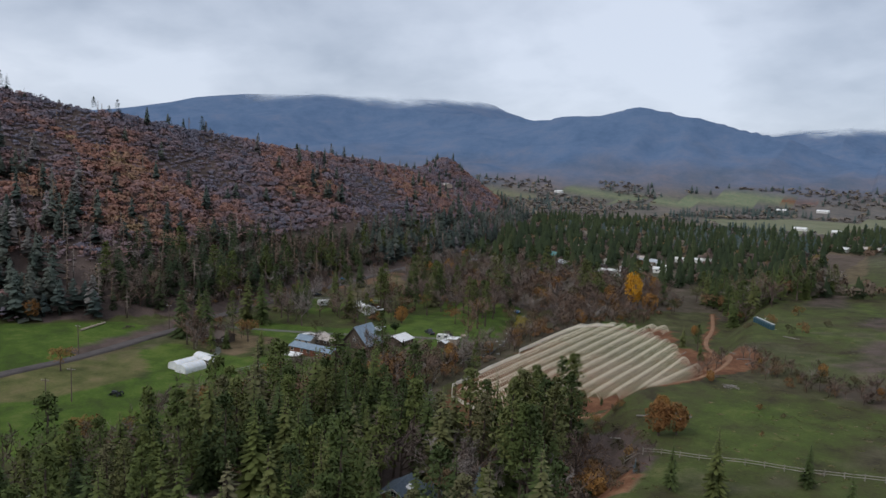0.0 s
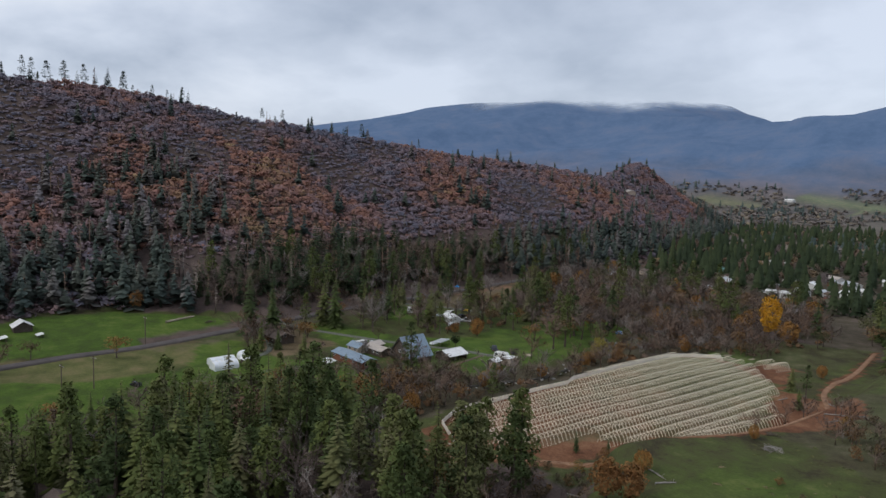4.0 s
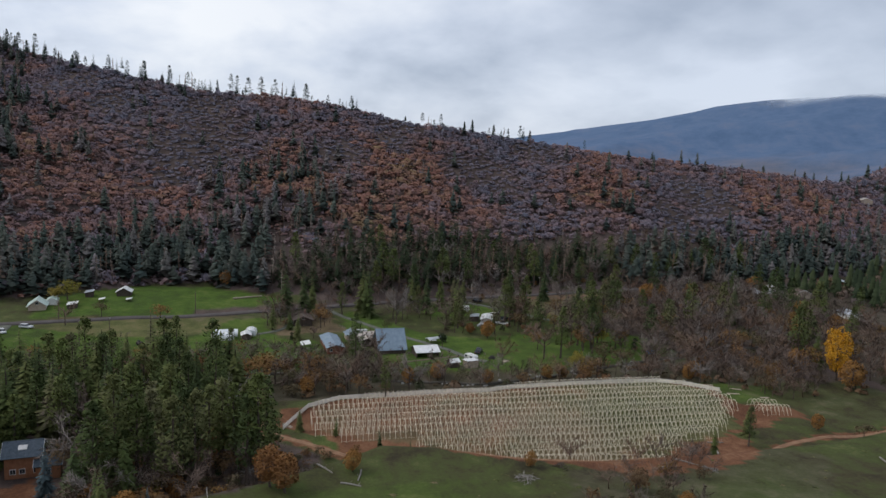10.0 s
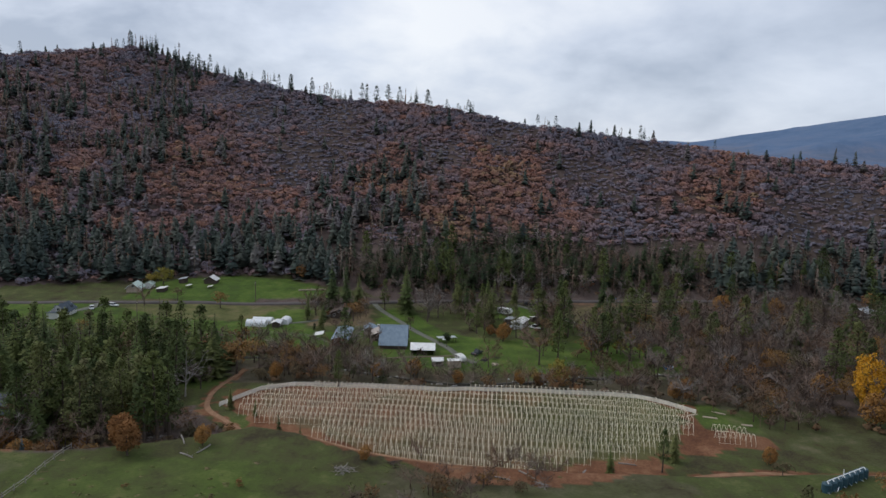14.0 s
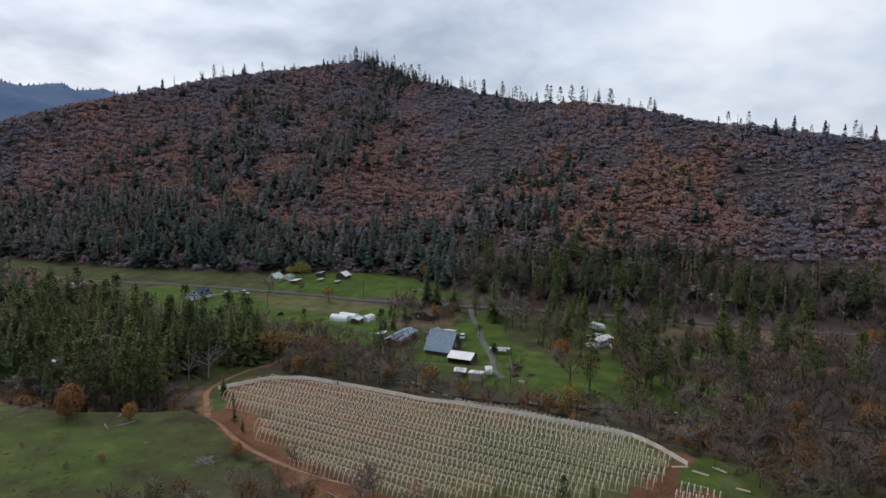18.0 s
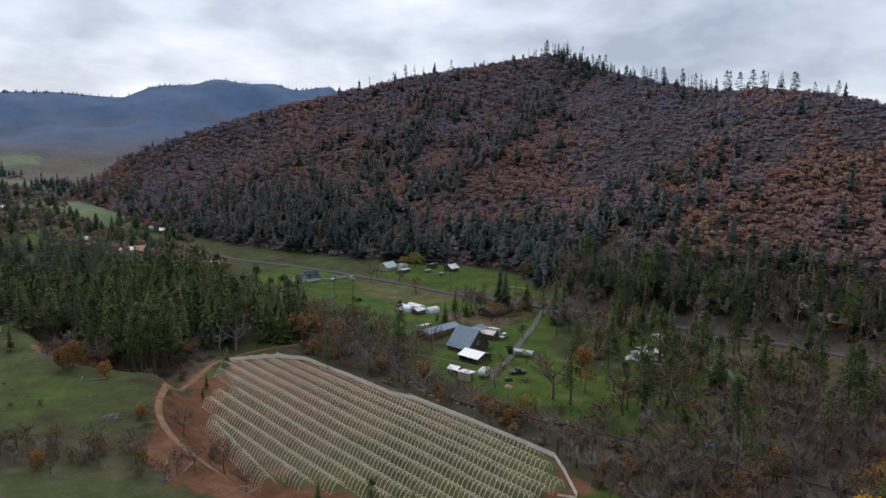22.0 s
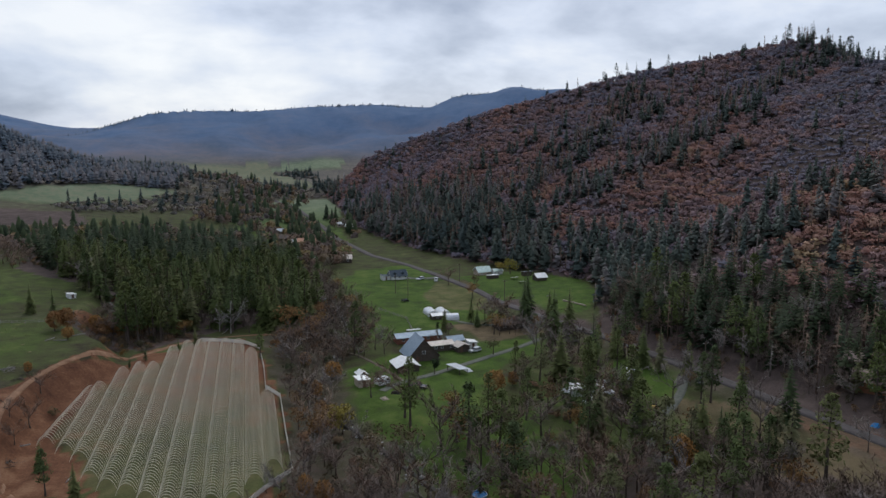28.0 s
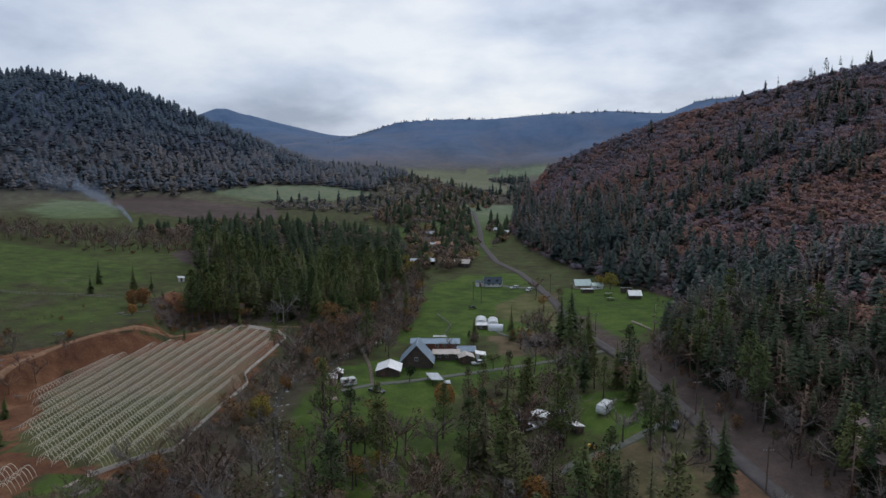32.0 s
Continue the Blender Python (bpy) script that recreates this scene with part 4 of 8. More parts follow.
def hill_place(x, y):
    df, _ = line_dist(x, y, FOOT + FOOT[:1])
    dr, _ = line_dist(x, y, CREST)
    return df / (df + dr + 1e-6), df, dr


def blobs(x, y, spots):
    v = np.zeros(len(x))
    wx, wy = x + 14 * value_noise(x, y, 30, 61), y + 14 * value_noise(x, y, 30, 62)
    for a, b, r in spots:
        v = np.maximum(v, np.exp(-((wx - a) ** 2 + (wy - b) ** 2) / r ** 2))
    return v


x, y = spread_points((-640, -420), (-165, 800), 4.3, rng)
k = inside(x, y, FOOT)
x, y = x[k], y[k]
s, df, dr = hill_place(x, y)
# only the valley side and a little past the crest
cx = np.interp(y, [-400, -343, -247, -171, -96, -29, 100, 179, 230, 286, 395, 620, 738], [-195, -231, -318, -429, -557, -540, -478, -449, -430, -419, -408, -425, -472])
k = x > cx - 30
x, y, s, df, dr = x[k], y[k], s[k], df[k], dr[k]
patch = value_noise(x, y, 75, 33, 3)
patch2 = value_noise(x, y, 45, 34, 3)
shrubby, oaky = blobs(x, y, SHRUB_SPOTS), blobs(x, y, OAK_SPOTS)
belt = 0.24 + 0.14 * value_noise(x, y, 120, 35, 2) + 0.14 * np.exp(-((y - 165) / 45) ** 2) + 0.06 * fade(20, -70, y)
chance = (fade(0.13, -0.13, s - belt) * 0.62 + 0.035 + 0.06 * fade(30, -80, y)) * (1 - 0.6 * fade(-130, -260, y))
chance = np.where((patch2 > 0.45) & (s < 0.7), np.maximum(chance, 0.45), chance)
for line in GULLIES:
    dg, _ = line_dist(x + 8 * patch2, y + 8 * patch, line, 6)
    chance = np.maximum(chance, 0.42 * fade(34, 10, dg))
chance *= (1 - 0.85 * fade(0.3, 0.7, shrubby)) * (1 - 0.7 * fade(0.3, 0.8, oaky))
is_fir = rng.random(len(x)) < chance
bald = shrubby > 0.60 + 0.12 * rng.normal(size=len(x))
r = rng.random(len(x))
f = is_fir & (r < 0.76 - 0.26 * fade(30, -60, y)) & ~((y > 150) & (y < 335) & (df < 55))
n = f.sum()
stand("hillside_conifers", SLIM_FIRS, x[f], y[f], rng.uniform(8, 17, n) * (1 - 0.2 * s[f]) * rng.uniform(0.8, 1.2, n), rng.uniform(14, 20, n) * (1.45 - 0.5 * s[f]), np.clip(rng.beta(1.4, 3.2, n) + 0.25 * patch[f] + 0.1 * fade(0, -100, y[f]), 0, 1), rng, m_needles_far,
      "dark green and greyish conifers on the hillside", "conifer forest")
f = is_fir & (r > 0.76 - 0.26 * fade(30, -60, y)) & (s < 0.85)
n = f.sum()
stand("hillside_snags", SNAG_SHAPES, x[f], y[f], rng.uniform(9, 16, n), rng.uniform(13, 19, n), rng.uniform(0.4, 1, n), rng, m_twig_far, "grey leafless conifers among the hillside trees", "dead trees")
f = (~is_fir | (r > 0.80)) & ~bald & (r < 0.97) & ~((y > 130) & (y < 430) & (df < 48))
n = f.sum()
tone = np.clip(0.52 + 0.42 * value_noise(x[f], y[f], 60, 36, 3) + 0.24 * value_noise(x[f], y[f], 16, 37, 2) + 0.22 * oaky[f] - 0.42 * shrubby[f] - 0.16 * fade(0.7, 1.0, s[f]) - 0.12 * fade(20, -80, y[f]) - 0.2 * fade(0.25, 0.5, chance[f]) + rng.normal(0, 0.12, n), 0, 1)
stand("hillside_oaks", OAK_SHAPES, x[f], y[f], rng.uniform(3.6, 6.4, n), rng.uniform(5.6, 8.2, n), tone, rng, m_oak_far, "rust, brown and orange autumn oaks covering the hillside", "oak forest", 1.7)
# low grey brush on the open slopes, shrubs between the oaks
x2, y2 = spread_points((-620, -380), (-170, 780), 3.6, rng)
k = inside(x2, y2, FOOT)
k[k] = rng.random(k.sum()) < np.where(blobs(x2[k], y2[k], SHRUB_SPOTS) > 0.42, 1.0, 0.55)
x2, y2 = x2[k], y2[k]
cx2 = np.interp(y2, [-400, -343, -247, -171, -96, -29, 100, 179, 230, 286, 395, 620, 738], [-195, -231, -318, -429, -557, -540, -478, -449, -430, -419, -408, -425, -472])
k = (x2 > cx2 - 15) & ~((y2 > 130) & (y2 < 430) & (line_dist(x2, y2, FOOT + FOOT[:1])[0] < 40))
x2, y2 = x2[k], y2[k]
n = len(x2)
grey = blobs(x2, y2, SHRUB_SPOTS)
stand("hillside_brush", BUSH_SHAPES, x2, y2, rng.uniform(1.5, 3.0, n), rng.uniform(3.2, 5.2, n), np.clip(0.46 - 0.38 * grey + 0.2 * value_noise(x2, y2, 30, 38) + rng.normal(0, 0.10, n), 0, 1), rng, m_oak_far, "grey-brown brush between the hillside oaks", "brush", 0.5)
# conifers standing up from the skyline, in loose clusters
line = dense(CREST, 2.2)
line = line[(line[:, 1] > -230) & (line[:, 1] < 470)]
crowd = 0.5 + 1.5 * value_noise(line[:, 0], line[:, 1], 24, 44, 2)
keep = rng.random(len(line)) < np.clip(crowd * np.where((line[:, 1] > -115) & (line[:, 1] < 330), 0.52, 0.24) + 0.5 * np.exp(-((line[:, 1] + 60) / 35) ** 2), 0.05, 0.95)
line = line[keep]
jx, jy = line[:, 0] + rng.normal(2, 4, len(line)), line[:, 1] + rng.normal(0, 3, len(line))
n = len(jx)
tall = (rng.uniform(7, 13, n) + 6 * rng.random(n) ** 2.5 + 3.0 * np.exp(-((jy + 60) / 50) ** 2)) * np.where(jy > 180, 0.76, 0.98)
THIN_SHAPES = [(lambda v, f: (v / 20.0, f))(*fir_crown(20, rng.uniform(3.0, 4.6), rng, 19, 7, rng.uniform(0.15, 0.45), 0.85)) for _ in range(6)]
THIN_SHAPES += [(lambda v, f: (v / 20.0, f))(*pine_crown(20, rng.uniform(2.8, 3.8), rng, 88, rng.uniform(0.15, 0.4))) for _ in range(6)]
half = rng.random(n) < 0.82
# only the darkest tints: their backlit look against the sky is put in the colour
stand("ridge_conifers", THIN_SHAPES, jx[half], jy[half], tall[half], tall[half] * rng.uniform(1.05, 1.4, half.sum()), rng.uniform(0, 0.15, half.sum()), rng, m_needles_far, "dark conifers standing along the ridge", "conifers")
stand("ridge_snags", SNAG_SHAPES, jx[~half], jy[~half], tall[~half], tall[~half], rng.uniform(0.2, 0.8, (~half).sum()), rng, m_twig_far, "thin leafless conifers along the ridge", "dead trees")

# ---- trees that can be told apart ----
def part(name, me, parent, label="", at=None):
    ob = new(name, me)
    ob.parent = parent
    if at is not None:
        ob.matrix_basis = at
    if label:
        tagged(ob, label)
    return ob


def empty(name, x, y, rz=0.0, z=None):
    ob = new(name)
    ob.empty_display_size = 0.5
    zz = float(land([x], [y])[0]) if z is None else z
    ob.matrix_basis = pose(x, y, zz, 0, 0, rz)
    return ob


trng = np.random.default_rng(21)
KINDS = {}


def tree_kind(key, name, crown, trunk, crown_mat, trunk_mat=None):
    top = float(np.max(crown[0][:, 2]))
    cv, cf, cn = soften(*crown, top, 0.5)
    cm = set_mesh(name + "_crown", cv, cf, crown_mat, True, None, cn)
    tm = set_mesh(name + "_trunk", *trunk, trunk_mat or m_bark)
    KINDS.setdefault(key, []).append((name, cm, tm))


for _ in range(5):
    tree_kind("fir", "fir_tree", fir_crown(20, 4.3, trng, 27, 9), trunk_shape(19.5, 0.32, trng), m_needles)
for _ in range(2):
    tree_kind("fir", "fir_tree", fir_crown(20, 3.5, trng, 26, 8, 0.14, 0.85), trunk_shape(19.5, 0.30, trng), m_needles)
for _ in range(4):
    tree_kind("pine", "pine_tree", pine_crown(20, 3.5, trng, 125, trng.uniform(0.14, 0.34)), trunk_shape(19.6, 0.34, trng), m_needles)
for _ in range(5):
    (cv, cf), _tips = bare_crown(12, 4.5, trng)
    tree_kind("bare", "bare_tree", (cv, cf), trunk_shape(8, 0.24, trng, 6, 0.12), m_twig)
for _ in range(3):
    tree_kind("oak", "oak_tree", round_crown(9, 3.5, trng), trunk_shape(6.5, 0.26, trng, 6, 0.1), m_oak)
for _ in range(2):
    tree_kind("yellow", "cottonwood_tree", round_crown(14, 3.3, trng, 300, 9, 0.08, 0.22), trunk_shape(11, 0.3, trng), m_yellow)
    tree_kind("olive", "maple_tree", leafy_crown(9, 4.0, trng, 100, 10, 0.15), trunk_shape(6, 0.24, trng), m_olive)
for _ in range(3):
    tree_kind("brown", "oak_tree", leafy_crown(8, 3.6, trng, 60, 9, 0.2, 0.2), trunk_shape(6, 0.2, trng, 6, 0.12), m_brush)
for _ in range(3):
    tree_kind("shrub", "shrub", leafy_crown(3, 1.7, trng, 34, 9, 0.05, 0.30), trunk_shape(1.4, 0.07, trng, 5, 0.2), m_brush)
for _ in range(2):
    tree_kind("cypress", "cedar_shrub", leafy_crown(6, 1.5, trng, 70, 9, 0.04, 0.36), trunk_shape(3, 0.12, trng, 5), m_shrub)
tree_kind("spruce", "blue_spruce", fir_crown(13, 2.7, trng, 24, 9), trunk_shape(12.6, 0.22, trng), m_blue_spruce)
for _ in range(2):
    (cv, cf), _tips = bare_crown(14, 2.2, trng, 90)
    tree_kind("snag", "dead_tree", (cv, cf), trunk_shape(13, 0.2, trng, 6), m_dead, m_dead)
LABELS = {
    "fir": ("tall dark green fir with drooping boughs", "conifer"), "pine": ("tall pine with clumped green crown and bare lower trunk", "pine tree"),
    "bare": ("leafless grey-brown tree with fine twigs", "bare tree"), "oak": ("rust-orange autumn oak with dense crown", "oak tree"),
    "yellow": ("bright yellow autumn cottonwood by the field", "tree"), "olive": ("yellow-green autumn maple beside the buildings", "tree"),
    "brown": ("brown autumn oak with thinning leaves", "oak tree"), "shrub": ("low brown and olive scrub bush", "bush"),
    "cypress": ("dense dark green cedar shrub on the grass", "shrub"), "spruce": ("pale blue-grey spruce beside the house", "spruce"),
    "snag": ("bleached dead tree with broken limbs", "dead tree")}
FIRST = {}


def plant(key, x, y, size=1.0, wide=1.0, group=""):
    which = int(trng.integers(0, len(KINDS[key])))
    z = float(land([x], [y])[0]) - 0.1
    m = Matrix.LocRotScale((x, y, z), Euler((trng.normal(0, 0.02), trng.normal(0, 0.02), trng.uniform(0, 6.28))), (size * wide, size * wide, size))
    if (key, which) in FIRST:
        ob = copy_thing(FIRST[key, which], m)
        ob.matrix_basis = m
    else:
        name, cm, tm = KINDS[key][which]
        ob = new(name)
        part("crown", cm, ob)
        part("trunk", tm, ob)
        ob.matrix_basis = m
        FIRST[key, which] = ob
        tagged(ob, *LABELS[key])
    if group:
        tagged(ob, group=group)
    return ob


KEEP_OUT = [(-207, 238, 9), (-203, 249, 6), (-200, 258, 5), (-70, 102, 7), (-61, 102, 7), (-56, 104, 7), (-47, 108, 6), (-30, 99, 8), (-92, 78, 11), (-127, 312, 8), (-43, 82, 5), (-152, 190, 14), (-190, 238, 7), (-103, 328, 7), (-94, 318, 6)]


def grove(poly, gap, mix, sizes, group, limit=None):
    """A wood inside a plan outline: kinds by share."""
    p = np.array(poly)
    px, py = spread_points(p.min(0), p.max(0), gap, trng, 0.46)
    k = inside(px, py, poly)
    px, py = px[k], py[k]
    for a, b, rr in KEEP_OUT:
        k = np.hypot(px - a, py - b) > rr
        px, py = px[k], py[k]
    dr, _ = line_dist(px, py, ROAD)
    dt, _ = line_dist(px, py, TRACK, 4)
    dc, _ = line_dist(px, py, CREEK, 4)
    k = (dr > 6) & (dt > 3.5) & (dc > 2.5)
    px, py = px[k], py[k]
    keys = list(mix)
    shares = np.array([mix[q] for q in keys], float)
    shares /= shares.sum()
    for a, b in zip(px, py):
        key = keys[int(trng.choice(len(keys), p=shares))]
        if key == "none":
            continue
        if key in ("pine", "fir") and math.hypot(a + 114, b - 284) < 32:
            key = "bare"
        lo, hi = sizes.get(key, (0.8, 1.2))
        plant(key, a, b, trng.uniform(lo, hi), trng.uniform(1.0, 1.35) if key in ("fir", "pine") else trng.uniform(0.85, 1.15), group)


grove([(-6, 34), (-24, 68), (-40, 96), (-50, 98), (-62, 112), (-66, 124), (-92, 124), (-108, 100), (-126, 60), (-124, 26), (-60, 30)], 5.5,
      {"fir": 0.52, "pine": 0.34, "bare": 0.05, "brown": 0.05, "none": 0.04}, {"fir": (0.62, 1.05), "pine": (0.7, 1.05)}, "conifer wood beside the creek")
grove([(-43, 110), (-58, 113), (-66, 124), (-92, 124), (-108, 100), (-124, 96), (-128, 130), (-118, 150), (-100, 146), (-86, 143), (-74, 142), (-56, 132)], 6.2,
      {"pine": 0.40, "fir": 0.38, "bare": 0.07, "brown": 0.09, "oak": 0.02, "none": 0.04}, {"fir": (0.6, 1.1), "pine": (0.75, 1.1), "bare": (0.7, 1.1)}, "mixed wood edge")
grove([(-108, 152), (-109, 215), (-107, 270), (-98, 284), (-86, 300), (-95, 330), (-125, 300), (-124, 262), (-119, 226), (-126, 192), (-140, 160), (-134, 150)], 6.3,
      {"bare": 0.22, "brown": 0.36, "oak": 0.09, "shrub": 0.22, "olive": 0.02, "pine": 0.03, "none": 0.06}, {"bare": (0.55, 0.95), "fir": (0.5, 0.8), "pine": (0.7, 0.9), "shrub": (0.9, 1.7), "brown": (0.6, 0.95), "oak": (0.5, 0.75)}, "bare trees along the creek")
grove([(-128, 96), (-130, 140), (-140, 160), (-148, 150), (-145, 110), (-140, 60), (-132, 20), (-122, 20), (-122, 60)], 7.0,
      {"bare": 0.34, "brown": 0.28, "fir": 0.06, "olive": 0.04, "shrub": 0.2, "none": 0.08}, {"bare": (0.6, 0.95), "fir": (0.5, 0.8), "olive": (0.7, 1.0), "shrub": (0.8, 1.5)}, "bare trees along the creek")
grove([(-128, 262), (-150, 252), (-178, 262), (-196, 272), (-205, 300), (-232, 318), (-245, 400), (-180, 405), (-105, 385), (-78, 335), (-92, 318), (-112, 300)], 7.2,
      {"bare": 0.38, "pine": 0.10, "fir": 0.04, "brown": 0.24, "oak": 0.05, "shrub": 0.12, "none": 0.07}, {"bare": (0.65, 1.1), "pine": (0.7, 1.05), "fir": (0.55, 1.0), "shrub": (0.7, 1.3)}, "open wood north of the farm")
grove([(-50, 114), (-64, 116), (-70, 150), (-57, 153), (-51, 132)], 5.6, {"pine": 0.46, "brown": 0.26, "bare": 0.24, "none": 0.04}, {"pine": (0.75, 1.05), "brown": (0.7, 1.1), "bare": (0.7, 1.0)}, "tall pines at the wood edge")
for a, b, size in ((-57.5, 148.2, 1.12), (-61, 149.5, 1.02), (-58.8, 121, 1.18), (-61.6, 138.1, 1.0), (-57.7, 133.8, 1.04), (-103.6, 80.6, 1.08), (-72, 86.5, 1.15), (-99.7, 86.4, 1.0), (-116, 82, 0.95), (-106.5, 109, 0.98), (-64, 143, 0.95)):
    plant("pine", a, b, size, 1.1, "tall pines at the wood edge")


grove([(-48, 104), (-40, 108), (-40, 132), (-47, 142), (-55, 140), (-52, 120)], 4.6, {"brown": 0.42, "bare": 0.3, "oak": 0.12, "shrub": 0.1, "none": 0.06}, {"brown": (0.7, 1.15), "bare": (0.6, 0.95), "oak": (0.5, 0.75), "shrub": (0.8, 1.3)}, "autumn trees at the wood edge")
grove([(-212, 200), (-217, 200), (-224, 232), (-229, 258), (-238, 300), (-231, 300), (-222, 262), (-216, 232)], 6.4, {"pine": 0.3, "fir": 0.24, "bare": 0.24, "brown": 0.08, "none": 0.14}, {"pine": (0.6, 0.95), "fir": (0.5, 0.85), "bare": (0.5, 0.8), "brown": (0.5, 0.7)}, "trees beside the road")


def joined_wood(name, poly, gap, label, lo, hi, drop=0.1):
    """A dense conifer wood in one object."""
    p = np.array(poly)
    ax, ay = spread_points(p.min(0), p.max(0), gap, trng, 0.46)
    k = inside(ax, ay, poly) & (trng.random(len(ax)) > drop)
    ax, ay = ax[k], ay[k]
    dr, _ = line_dist(ax, ay, ROAD)
    ax, ay = ax[dr > 7], ay[dr > 7]
    n = len(ax)
    h = trng.uniform(lo, hi, n)
    stand(name, MID_FIRS, ax, ay, h, h * trng.uniform(0.9, 1.2, n), np.clip(trng.beta(1.6, 3.2, n) * 0.95, 0, 1), trng, m_needles_wood, label, "conifer wood")


MID_FIRS = [(lambda v, f: (v / 20.0, f))(*fir_crown(20, trng.uniform(3.6, 4.6), trng, 17, 7)) for _ in range(6)]
joined_wood("conifer_wood", [(-121, 26), (-60, 30), (-6, 34), (10, -20), (-20, -60), (-70, -75), (-112, -60), (-122, 0)], 6.8, "dense dark conifer wood beside the creek", 9, 23)
joined_wood("hill_foot_conifers", [(-232, 180), (-236, 205), (-246, 262), (-256, 335), (-282, 335), (-290, 262), (-280, 190), (-258, 150), (-243, 152)], 5.6, "tall conifers at the foot of the hill above the road", 10, 19, 0.25)
grove([(-232, 180), (-236, 205), (-246, 262), (-256, 330), (-275, 335), (-285, 262), (-275, 190), (-255, 150), (-243, 152)], 11,
      {"bare": 0.5, "brown": 0.12, "pine": 0.2, "none": 0.18}, {"bare": (0.7, 1.1), "pine": (0.7, 1.0)}, "autumn trees at the foot of the hill")
grove([(-222, 186), (-230, 190), (-238, 232), (-246, 285), (-256, 340), (-268, 420), (-280, 420), (-262, 330), (-252, 255), (-240, 195)], 8,
      {"fir": 0.34, "pine": 0.36, "bare": 0.2, "none": 0.1}, {"fir": (0.6, 1.05), "pine": (0.7, 1.05), "bare": (0.6, 0.9)}, "tall conifers beside the road")
# the scrubby bank between the two meadows
grove([(-38, 232), (-31, 211), (-18, 200), (-8, 196), (30, 190), (60, 186), (60, 204), (20, 208), (-6, 216), (-22, 224), (-32, 238)], 5.2,
      {"shrub": 0.36, "brown": 0.2, "oak": 0.07, "bare": 0.27, "none": 0.1}, {"shrub": (0.6, 1.2), "brown": (0.4, 0.65), "oak": (0.3, 0.5), "bare": (0.35, 0.55)}, "scrub on the meadow bank")
grove([(-46, 148), (-60, 158), (-70, 154), (-72, 140), (-52, 134), (-40, 140)], 4.6, {"shrub": 0.6, "brown": 0.06, "none": 0.34}, {"shrub": (0.5, 1.1), "brown": (0.3, 0.5)}, "scrub beside the track")
grove([(-46, 196), (-54, 206), (-47, 246), (-36, 236), (-34, 206)], 7.0, {"shrub": 0.22, "bare": 0.3, "none": 0.48}, {"shrub": (0.5, 0.9), "bare": (0.4, 0.62)}, "saplings on the red bank")
grove([(-60, 300), (-66, 340), (-90, 380), (-60, 420), (-20, 410), (-30, 372), (-48, 330)], 6.5, {"fir": 0.45, "pine": 0.2, "bare": 0.15, "brown": 0.15, "none": 0.1}, {"fir": (0.6, 0.95), "pine": (0.7, 0.9)}, "trees behind the tank")
grove([(-196, 150), (-212, 170), (-206, 178), (-188, 172)], 7, {"bare": 0.5, "brown": 0.25, "none": 0.25}, {"bare": (0.5, 0.8), "brown": (0.5, 0.8)}, "trees round the farm house")
grove([(-178, 215), (-182, 250), (-195, 256), (-205, 240), (-200, 216)], 8, {"bare": 0.4, "pine": 0.14, "fir": 0.08, "shrub": 0.2, "none": 0.2}, {"bare": (0.5, 0.85), "pine": (0.7, 0.95), "fir": (0.5, 0.8), "shrub": (0.6, 1)}, "trees round the cluttered yard")
KEEP_OUT += [(-211, 231, 10), (-160, 209, 5)]
grove([(-182, 200), (-222, 196), (-225, 250), (-216, 302), (-182, 298), (-170, 252)], 9.5, {"pine": 0.1, "fir": 0.03, "bare": 0.2, "brown": 0.08, "none": 0.59}, {"pine": (0.55, 0.95), "fir": (0.5, 0.9)}, "conifers round the cluttered yard")
